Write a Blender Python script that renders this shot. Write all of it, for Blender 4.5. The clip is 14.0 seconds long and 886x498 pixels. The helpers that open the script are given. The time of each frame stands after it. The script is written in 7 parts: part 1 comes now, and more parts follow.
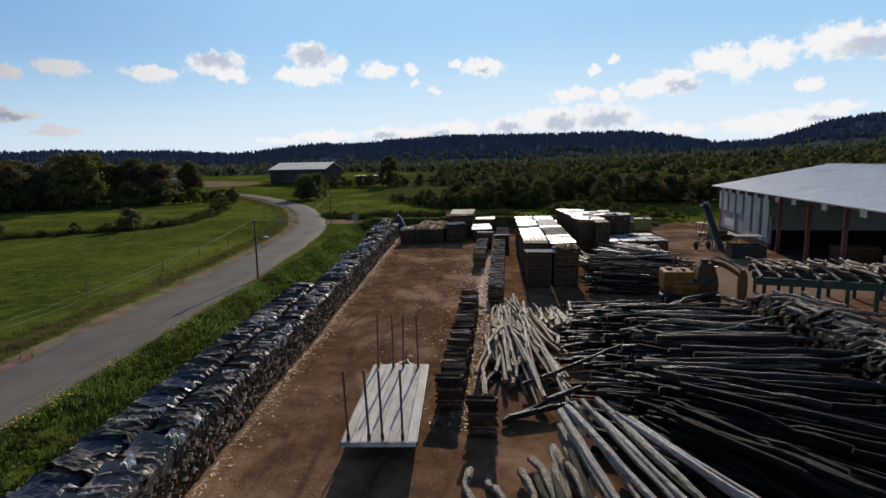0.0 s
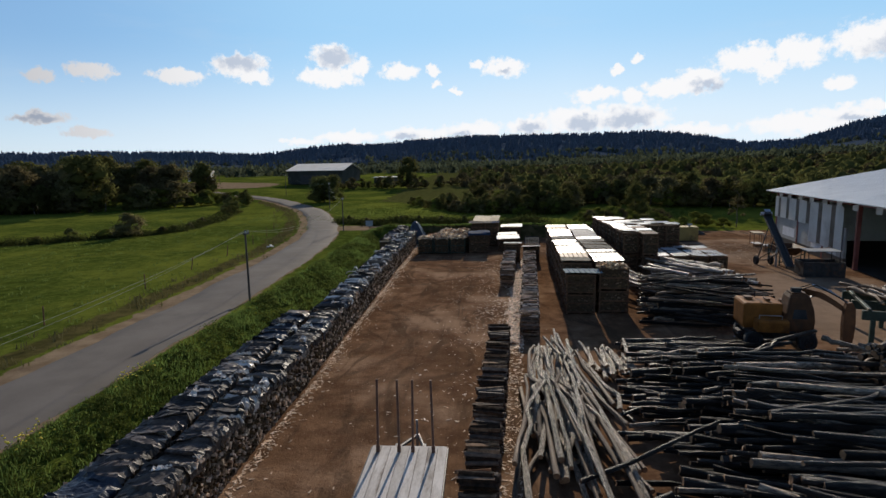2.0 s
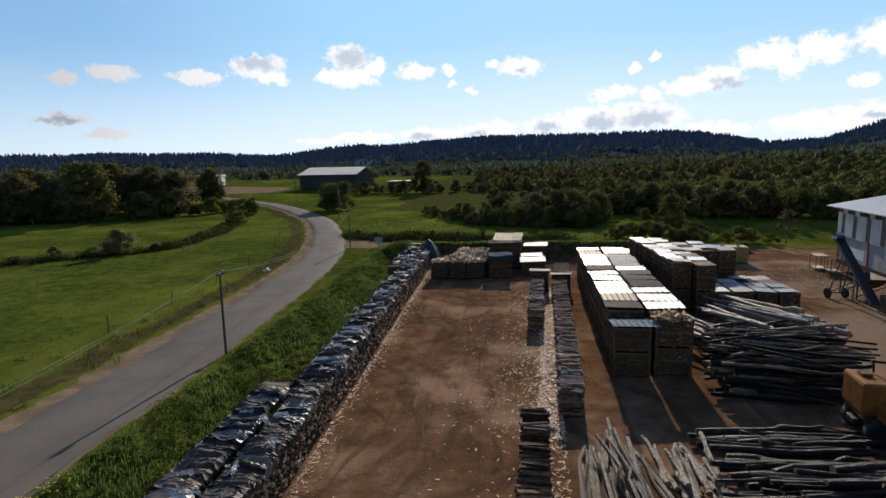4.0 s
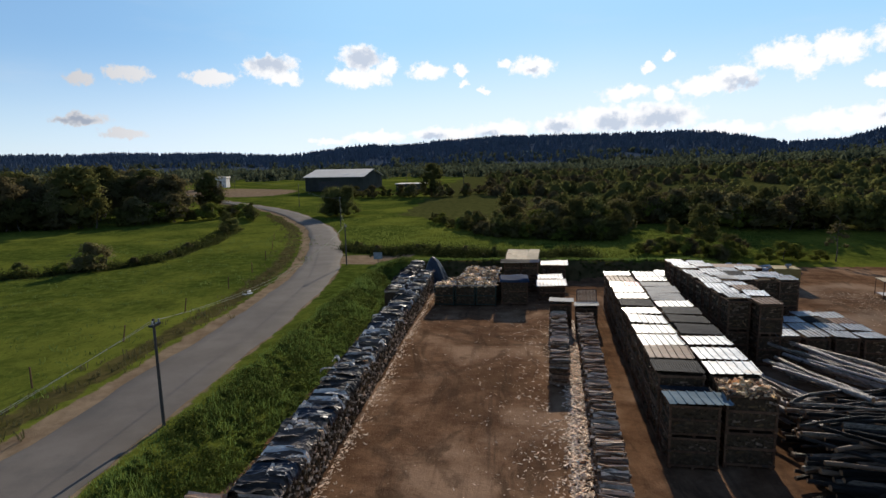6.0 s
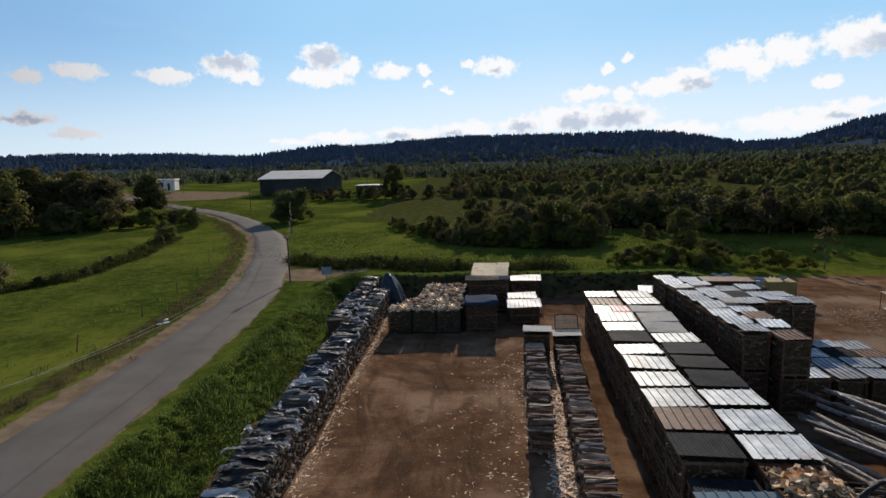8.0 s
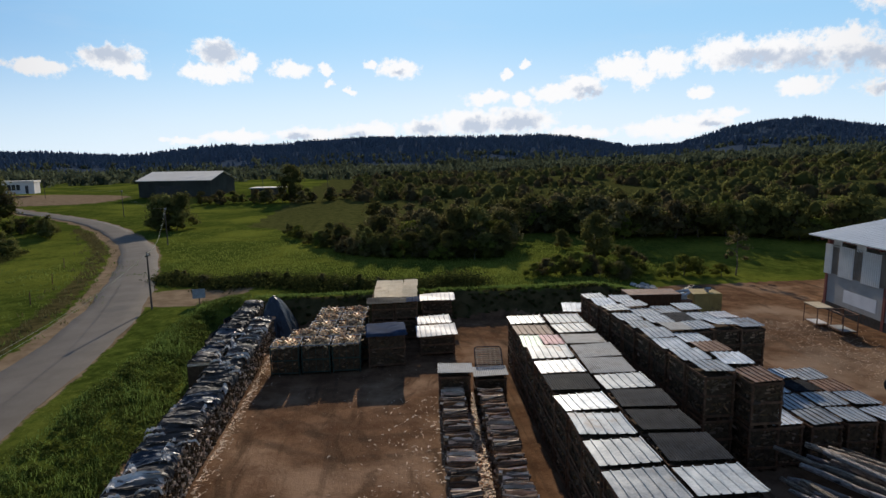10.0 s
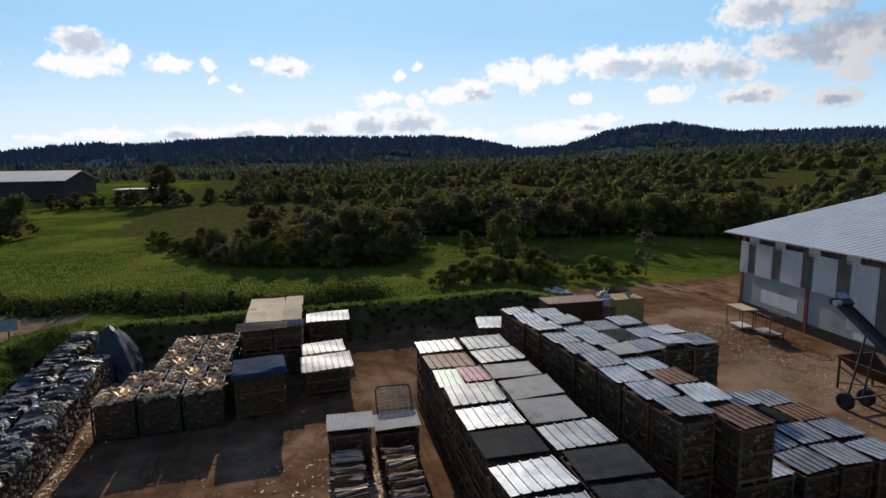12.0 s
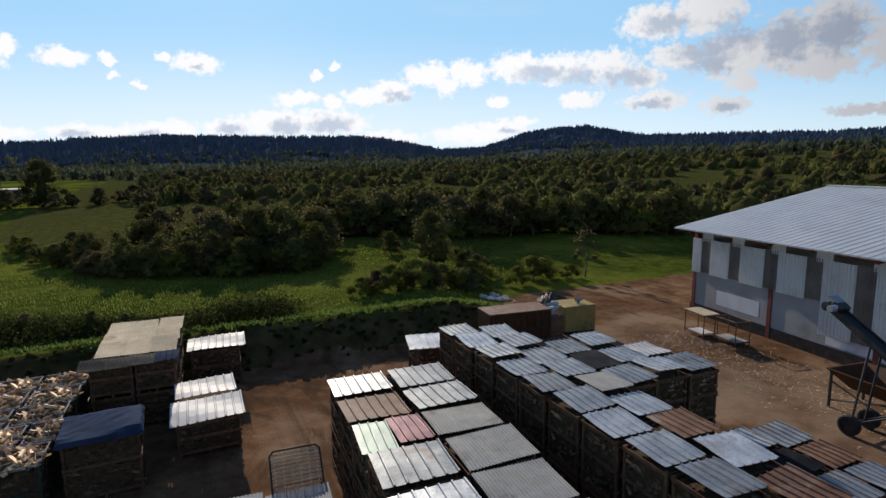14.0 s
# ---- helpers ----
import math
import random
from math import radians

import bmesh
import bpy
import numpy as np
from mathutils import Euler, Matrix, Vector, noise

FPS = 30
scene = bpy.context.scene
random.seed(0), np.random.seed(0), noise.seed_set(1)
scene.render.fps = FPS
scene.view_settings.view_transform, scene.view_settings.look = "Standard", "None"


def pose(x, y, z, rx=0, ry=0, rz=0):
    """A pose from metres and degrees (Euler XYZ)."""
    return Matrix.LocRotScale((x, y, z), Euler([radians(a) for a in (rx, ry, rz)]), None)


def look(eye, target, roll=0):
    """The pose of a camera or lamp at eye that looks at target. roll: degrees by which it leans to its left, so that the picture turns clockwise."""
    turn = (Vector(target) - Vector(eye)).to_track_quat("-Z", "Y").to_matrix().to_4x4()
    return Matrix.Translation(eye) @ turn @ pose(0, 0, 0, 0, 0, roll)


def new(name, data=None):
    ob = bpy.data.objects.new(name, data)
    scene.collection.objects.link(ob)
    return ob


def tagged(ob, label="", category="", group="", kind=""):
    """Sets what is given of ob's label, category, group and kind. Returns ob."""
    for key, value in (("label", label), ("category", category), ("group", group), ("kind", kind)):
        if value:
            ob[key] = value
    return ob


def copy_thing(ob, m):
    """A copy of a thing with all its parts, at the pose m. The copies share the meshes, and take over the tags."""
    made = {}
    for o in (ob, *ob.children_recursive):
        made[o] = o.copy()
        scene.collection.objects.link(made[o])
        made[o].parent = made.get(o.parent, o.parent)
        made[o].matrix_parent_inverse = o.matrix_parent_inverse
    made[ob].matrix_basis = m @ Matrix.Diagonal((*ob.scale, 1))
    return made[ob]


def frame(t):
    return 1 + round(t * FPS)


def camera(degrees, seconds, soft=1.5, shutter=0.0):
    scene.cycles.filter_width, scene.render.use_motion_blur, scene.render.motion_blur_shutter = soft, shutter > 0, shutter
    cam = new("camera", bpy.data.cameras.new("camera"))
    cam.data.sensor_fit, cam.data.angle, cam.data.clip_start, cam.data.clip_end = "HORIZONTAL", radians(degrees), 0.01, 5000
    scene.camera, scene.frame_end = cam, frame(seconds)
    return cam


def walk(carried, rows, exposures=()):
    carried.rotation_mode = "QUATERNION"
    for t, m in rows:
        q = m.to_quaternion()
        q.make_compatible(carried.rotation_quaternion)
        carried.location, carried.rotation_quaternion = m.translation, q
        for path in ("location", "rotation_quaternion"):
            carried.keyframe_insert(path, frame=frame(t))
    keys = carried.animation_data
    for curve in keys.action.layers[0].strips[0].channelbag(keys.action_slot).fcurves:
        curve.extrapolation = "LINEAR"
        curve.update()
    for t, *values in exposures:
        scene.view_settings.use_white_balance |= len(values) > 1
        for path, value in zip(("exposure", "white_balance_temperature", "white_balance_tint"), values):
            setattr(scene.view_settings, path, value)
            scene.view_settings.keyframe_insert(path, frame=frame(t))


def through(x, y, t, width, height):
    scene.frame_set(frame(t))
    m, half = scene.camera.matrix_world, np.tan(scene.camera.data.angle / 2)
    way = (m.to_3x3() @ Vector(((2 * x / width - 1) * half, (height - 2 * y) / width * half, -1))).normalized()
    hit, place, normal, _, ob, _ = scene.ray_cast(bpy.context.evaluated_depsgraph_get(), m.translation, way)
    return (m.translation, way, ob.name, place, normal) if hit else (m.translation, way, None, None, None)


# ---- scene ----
cam = camera(76.3, 14.0)
METRES, EYE, TILT, LEAN, TURN = 51.0, 10.05, 0.0, 0.0, 1.9
ROWS = [
    (0.0, 0.0, 0.0, 0.0, -0.16, -8.76, 1.03),
    (0.5, 0.0018, 0.0344, 0.0011, 0.21, -8.81, 1.12),
    (1.0, 0.0018, 0.0694, 0.0016, 0.79, -8.83, 1.15),
    (1.5, 0.0007, 0.1045, 0.0036, 1.46, -8.82, 1.15),
    (2.0, -0.0031, 0.1404, 0.0026, 1.93, -8.65, 1.04),
    (2.5, -0.0073, 0.1767, 0.0043, 2.35, -8.57, 0.95),
    (3.0, -0.0091, 0.2139, 0.0117, 2.7, -8.57, 0.95),
    (3.5, -0.0094, 0.2507, 0.0215, 3.09, -8.64, 1.11),
    (6.0, -0.0081, 0.4384, 0.0457, 4.67, -8.63, 1.14),
    (6.5, -0.0084, 0.4754, 0.0436, 4.66, -8.62, 1.11),
    (7.0, -0.007, 0.512, 0.045, 4.04, -8.69, 1.21),
    (9.5, 0.0037, 0.69, 0.0529, -5.81, -8.74, 1.03),
    (10.0, 0.0068, 0.724, 0.0495, -8.45, -8.73, 0.91),
    (10.5, 0.0109, 0.758, 0.0433, -11.03, -8.73, 0.83),
    (11.0, 0.0161, 0.7918, 0.0385, -13.88, -8.71, 0.77),
    (11.5, 0.0242, 0.8252, 0.0383, -16.61, -8.78, 0.82),
    (12.0, 0.034, 0.8589, 0.0368, -18.98, -8.76, 0.75),
    (12.5, 0.0435, 0.8914, 0.0318, -21.04, -8.71, 0.65),
    (13.0, 0.0522, 0.9213, 0.0256, -23.05, -8.62, 0.53),
    (13.5, 0.0631, 0.9518, 0.0208, -25.19, -8.64, 0.51),
    (14.0, 0.0766, 0.9816, 0.0184, -26.98, -8.69, 0.55),
]
walk(cam, [(t, pose(0, 0, EYE, TILT, LEAN, TURN) @ pose(METRES * x, METRES * y, METRES * z, 90 + pitch, roll, yaw)) for t, x, y, z, yaw, pitch, roll in ROWS],
     [(0.0, -0.32), (1.0, -0.30), (2.0, -0.26), (3.0, -0.15), (6.5, -0.15), (7.0, -0.24), (9.5, -0.23), (12.0, -0.21), (14.0, -0.20)])

# ---- world, sun, exposure ----
SUN_EL, SUN_AZ = 22.0, 4.6          # degrees; azimuth from +y towards +x
scene.view_settings.exposure = -0.15
world = bpy.data.worlds.new("sky")
scene.world = world
world.use_nodes = True


class Tree:
    """Short hand for building node trees."""

    def __init__(self, tree):
        self.t = tree
        self.t.nodes.clear()

    def n(self, kind, ins=None, **props):
        node = self.t.nodes.new(kind)
        if "operation" in props:
            node.operation = props["operation"]
        if "use_clamp" in props:
            node.use_clamp = props["use_clamp"]
        if "data_type" in props:
            node.data_type = props["data_type"]
        if "interpolation_type" in props:
            node.interpolation_type = props["interpolation_type"]
        if "attribute_name" in props:
            node.attribute_name = props["attribute_name"]
        for k, v in (ins or {}).items():
            s = node.inputs[k]
            if hasattr(v, "is_output"):
                self.t.links.new(v, s)
            else:
                s.default_value = v
        return node

    def math(self, op, a, b=0.0, c=0.0, clamp=False):
        return self.n("ShaderNodeMath", {0: a, 1: b, 2: c}, operation=op, use_clamp=clamp).outputs[0]

    def vmath(self, op, a, b=(0, 0, 0), out=0):
        return self.n("ShaderNodeVectorMath", {0: a, 1: b}, operation=op).outputs[out]

    def mix(self, f, a, b):
        node = self.n("ShaderNodeMix", {0: f}, data_type="RGBA")
        for i, v in ((6, a), (7, b)):
            if hasattr(v, "is_output"):
                self.t.links.new(v, node.inputs[i])
            else:
                node.inputs[i].default_value = (*v[:3], 1)
        return node.outputs[2]

    def noise(self, vec, scale, detail=4.0, rough=0.55, out="Fac", distortion=0.0):
        return self.n("ShaderNodeTexNoise", {"Vector": vec, "Scale": scale, "Detail": detail, "Roughness": rough, "Distortion": distortion}).outputs[out]

    def ramp(self, f, a, b):
        """0 at a, 1 at b, smooth between."""
        return self.n("ShaderNodeMapRange", {"Value": f, "From Min": a, "From Max": b}, interpolation_type="SMOOTHSTEP").outputs["Result"]


def build_sky():
    k = Tree(world.node_tree)
    sky = k.n("ShaderNodeTexSky")
    sky.sky_type, sky.sun_disc, sky.sun_elevation, sky.sun_rotation = "NISHITA", False, radians(SUN_EL), radians(SUN_AZ)
    sky.altitude, sky.air_density, sky.dust_density, sky.ozone_density = 600.0, 1.0, 0.15, 1.6
    way = k.vmath("NORMALIZE", k.n("ShaderNodeTexCoord").outputs["Generated"])
    sep = k.n("ShaderNodeSeparateXYZ", {0: way})
    az = k.math("MULTIPLY", k.math("ARCTAN2", sep.outputs[0], sep.outputs[1]), 57.2958)
    el = k.math("MULTIPLY", k.math("ARCSINE", sep.outputs[2]), 57.2958)
    flat = k.n("ShaderNodeCombineXYZ", {0: az, 1: el, 2: 0.0}).outputs[0]
    warp = k.vmath("SCALE", k.vmath("SUBTRACT", k.noise(flat, 0.9, 3.0, 0.6, "Color"), (0.5, 0.5, 0.5)))
    warp.node.inputs["Scale"].default_value = 1.5
    flat_w = k.vmath("ADD", flat, warp)
    # clouds as azimuth, elevation, half width, half height: fair-weather puffs, the long bank, the heap beside it, the low banks
    puffs = [(-38.4, 7.6, 1.2, .8), (-34.8, 8.2, 2.2, .9), (-28.1, 8.1, 2.6, .85), (-22.8, 9.2, 3.1, 1.25), (-21.6, 8.2, 2.0, .8), (-14.5, 8.4, 3.6, 1.25), (-14.2, 10.1, 2.6, 1.5),
             (-11.6, 9.3, 1.2, 1.0), (-7.9, 8.8, 2.2, 1.0), (2.3, 9.0, 2.6, 1.05), (-.4, 9.4, .8, .6), (-4.6, 9.0, .9, .7), (-2.4, 6.9, .7, .45), (-4.4, 7.7, .6, .5), (12.8, 8.3, .7, .55), (14.6, 9.3, .7, .5),
             (30.5, 5.9, 1.4, .7)]
    bank = [(17.4, 6.4, 2.6, 1.1), (20.0, 6.9, 2.6, 1.4), (23.7, 8.4, 3.2, 1.4), (25.6, 7.3, 1.2, 1.2), (27.6, 8.6, 3.0, 1.4), (32.5, 9.0, 3.6, 1.8), (36.7, 8.8, 3.6, 1.8), (40.9, 8.6, 3.6, 2.0), (43.9, 7.5, 2.6, 1.2)]
    heap = [(38.4, 5.8, 2.4, .9), (45.2, 5.5, 3.6, 1.0), (51.1, 4.8, 2.2, 1.1), (45.1, 12.2, 4.0, 1.9), (49.2, 12.6, 4.2, 2.2), (47.1, 9.2, 3.5, 1.4), (51.5, 9.0, 4.2, 2.6), (55.6, 9.5, 3.6, 3.0),
            (58.8, 10.4, 3.4, 3.2), (52.3, 6.7, 1.6, 1.1), (58.0, 7.7, 3.4, 1.7), (64, 9, 5.0, 3.0), (-52, 8, 4, 1.2), (72, 9, 5, 2.0), (-66, 6, 5, 1.2)]
    low_bank = [(11.0, 6.2, 2.6, .9), (14.2, 6.0, 1.4, .8), (9.9, 4.0, 5.6, 1.5), (14.3, 4.0, 4.0, 1.7), (4.7, 3.4, 3.0, 1.0), (28.1, 2.8, 5.2, 1.0), (33.1, 4.0, 2.0, .6), (31.0, 3.5, 3.0, .8),
                (-38.6, 4.3, 2.6, .7), (-35.6, 3.1, 2.2, .55), (-13.2, 2.7, 4.0, .7), (-17.7, 2.4, 2.4, .45), (-6.3, 2.9, 4.0, .8), (-.7, 3.3, 4.0, .9), (20, 2.6, 4.0, .7), (61, 3.9, 3.0, .6)]
    # their shaded hearts
    hearts = [(-14.2, 10.1, 2.6, 1.1), (-22.9, 9.4, 2.6, 1.0), (9.8, 3.5, 2.2, 1.1), (14.1, 3.7, 3.0, 1.3), (4.8, 3.2, 1.8, .8), (-2.0, 2.8, 1.5, .7), (-7.5, 2.6, 1.8, .6), (20.8, 6.4, 2.0, .8), (34.7, 8.3, 3.6, 1.2),
              (38.2, 7.9, 3.0, 1.3), (42.4, 7.6, 3.4, 1.5), (44.8, 5.2, 2.6, .7), (51.3, 4.5, 1.5, .7), (45.8, 12.0, 3.0, 1.3), (49.3, 9.6, 3.8, 1.6), (51.9, 10.8, 3.4, 2.0), (55.4, 9.8, 2.6, 2.6),
              (49.4, 8.3, 3.0, 1.2), (59.0, 10.0, 3.0, 2.4), (-38.8, 4.2, 2.0, .5), (31.5, 3.2, 1.6, .5), (2.3, 8.7, .9, .4)]

    def spread_of(blobs):
        v = None
        for a, e, w, h in blobs:
            d = k.vmath("MULTIPLY", k.vmath("SUBTRACT", flat_w, (a, e, 0)), (1 / w, 1 / h, 0))
            one = k.math("SUBTRACT", 1.0, k.vmath("LENGTH", d, out=1))
            v = one if v is None else k.math("MAXIMUM", v, one)
        return v

    body = spread_of(puffs + bank + heap + low_bank)
    fine = k.noise(flat, 1.15, 9.0, 0.62)
    dens = k.math("ADD", body, k.math("MULTIPLY", k.math("SUBTRACT", fine, 0.48), 1.45))
    cover = k.ramp(dens, 0.03, 0.50)
    thick = k.ramp(k.math("ADD", spread_of(hearts), k.math("MULTIPLY", k.math("SUBTRACT", k.noise(flat, 1.3, 6.0, 0.6), 0.5), 1.3)), 0.0, 0.75)
    wisp = k.math("MULTIPLY", k.ramp(k.noise(k.vmath("MULTIPLY", flat, (0.05, 0.22, 1)), 1.0, 6.0, 0.6), 0.5, 0.9), 0.25)
    cloud = k.mix(k.math("MULTIPLY", thick, 0.75), (12.6, 12.6, 12.8), (5.4, 6.6, 8.6))
    side = k.math("ABSOLUTE", k.math("SUBTRACT", az, 8.0))
    near = k.ramp(side, 95.0, 22.0)                  # the hazy, brighter half of the sky, towards the sun
    clear = k.vmath("MULTIPLY", sky.outputs[0], (1.2, 1.28, 1.42))
    veil = k.mix(k.math("MULTIPLY", near, k.math("MULTIPLY", k.ramp(el, 38.0, 14.0), 0.85)), clear, k.mix(k.ramp(az, -12.0, -42.0), (4.9, 8.8, 12.6), (3.3, 6.4, 10.4)))
    low = k.ramp(k.math("ADD", el, k.math("MULTIPLY", side, 0.05)), 14.0, 0.5)
    veil = k.mix(k.math("MULTIPLY", near, k.math("MULTIPLY", low, 0.9)), veil, (11.2, 12.4, 13.4))
    cloud = k.vmath("MULTIPLY", cloud, k.mix(k.ramp(side, 26.0, 58.0), (1, 1, 1), (0.49, 0.50, 0.53)))
    base = k.mix(wisp, veil, (9.0, 9.6, 10.4))
    col = k.mix(cover, base, cloud)
    bg = k.n("ShaderNodeBackground", {"Color": col, "Strength": 0.09})
    k.n("ShaderNodeOutputWorld", {"Surface": bg.outputs[0]})


build_sky()
sun = new("sun", bpy.data.lights.new("sun", "SUN"))
sun.data.energy, sun.data.angle, sun.data.color = 5.0, radians(0.55), (1.0, 0.88, 0.72)
sun_way = Vector((math.sin(radians(SUN_AZ)) * math.cos(radians(SUN_EL)), math.cos(radians(SUN_AZ)) * math.cos(radians(SUN_EL)), math.sin(radians(SUN_EL))))
sun.matrix_world = look(sun_way * 100, (0, 0, 0))

# ---- materials ----


def surf(name, a, b, scale=3.0, rough=0.8, metal=0.0, bump=0.3, fine=40.0, c=None, stretch=(1, 1, 1), vary=0.0, spec=0.5, through=0.0, coords="Object", bump_dist=0.02, piece=0.0):
    """Two base colours mixed by a broad and a fine noise, a third in stains, with relief; vary: by the object's own random number."""
    m = bpy.data.materials.new(name)
    m.use_nodes = True
    k = Tree(m.node_tree)
    vec = k.vmath("MULTIPLY", k.n("ShaderNodeTexCoord").outputs[coords], stretch)
    rnd = k.n("ShaderNodeObjectInfo").outputs["Random"]
    vec = k.vmath("ADD", vec, k.n("ShaderNodeCombineXYZ", {0: k.math("MULTIPLY", rnd, 37.0), 1: k.math("MULTIPLY", rnd, 91.0), 2: 0.0}).outputs[0]) if vary else vec
    broad = k.noise(vec, scale, 5.0, 0.6)
    grain = k.noise(vec, fine, 3.0, 0.6)
    f = k.ramp(k.math("ADD", k.math("MULTIPLY", broad, 0.7), k.math("MULTIPLY", grain, 0.3)), 0.33, 0.67)
    col = k.mix(f, a, b)
    if c:
        col = k.mix(k.ramp(k.noise(vec, scale * 0.45, 6.0, 0.65), 0.54, 0.70), col, c)
    if vary:
        col = k.n("ShaderNodeHueSaturation", {"Value": k.math("ADD", 1.0 - vary, k.math("MULTIPLY", rnd, 2 * vary)), "Saturation": 1.0, "Color": col, "Hue": 0.5, "Fac": 1.0}).outputs[0]
    if piece:
        isl = k.n("ShaderNodeNewGeometry").outputs["Random Per Island"]
        col = k.n("ShaderNodeHueSaturation", {"Value": k.math("ADD", 1.0 - piece, k.math("MULTIPLY", isl, 2 * piece)), "Saturation": k.math("ADD", 0.85, k.math("MULTIPLY", k.math("FRACT", k.math("MULTIPLY", isl, 17.0)), 0.3)), "Color": col, "Hue": 0.5, "Fac": 1.0}).outputs[0]
    bs = k.n("ShaderNodeBsdfPrincipled", {"Base Color": col, "Metallic": metal, "Specular IOR Level": spec,
                                          "Roughness": k.math("ADD", rough - 0.1, k.math("MULTIPLY", broad, 0.2), clamp=True)})
    if bump:
        b_n = k.n("ShaderNodeBump", {"Height": k.math("ADD", k.math("MULTIPLY", broad, 0.5), grain), "Strength": bump, "Distance": bump_dist})
        k.t.links.new(b_n.outputs[0], bs.inputs["Normal"])
    out = bs.outputs[0]
    if through:
        tr = k.n("ShaderNodeBsdfTranslucent", {"Color": col})
        out = k.n("ShaderNodeMixShader", {0: through, 1: bs.outputs[0], 2: tr.outputs[0]}).outputs[0]
    k.n("ShaderNodeOutputMaterial", {"Surface": out})
    return m


def leaf_material(name, a, b, through=0.35):
    """Leaves, with a tint that changes from leaf to leaf and from plant to plant."""
    m = bpy.data.materials.new(name)
    m.use_nodes = True
    k = Tree(m.node_tree)
    isl = k.n("ShaderNodeNewGeometry").outputs["Random Per Island"]
    rnd = k.n("ShaderNodeObjectInfo").outputs["Random"]
    big = k.noise(k.n("ShaderNodeTexCoord").outputs["Object"], 0.35, 3.0)
    col = k.mix(k.math("ADD", k.math("MULTIPLY", isl, 0.35), k.math("MULTIPLY", big, 0.65)), a, b)
    col = k.n("ShaderNodeHueSaturation", {"Hue": k.math("ADD", 0.485, k.math("MULTIPLY", rnd, 0.03)), "Saturation": 0.95,
                                          "Value": k.math("ADD", 0.7, k.math("MULTIPLY", rnd, 0.6)), "Color": col, "Fac": 1.0}).outputs[0]
    bs = k.n("ShaderNodeBsdfPrincipled", {"Base Color": col, "Roughness": 0.8, "Specular IOR Level": 0.0})
    tr = k.n("ShaderNodeBsdfTranslucent", {"Color": col})
    mx = k.n("ShaderNodeMixShader", {0: through, 1: bs.outputs[0], 2: tr.outputs[0]})
    k.n("ShaderNodeOutputMaterial", {"Surface": mx.outputs[0]})
    return m


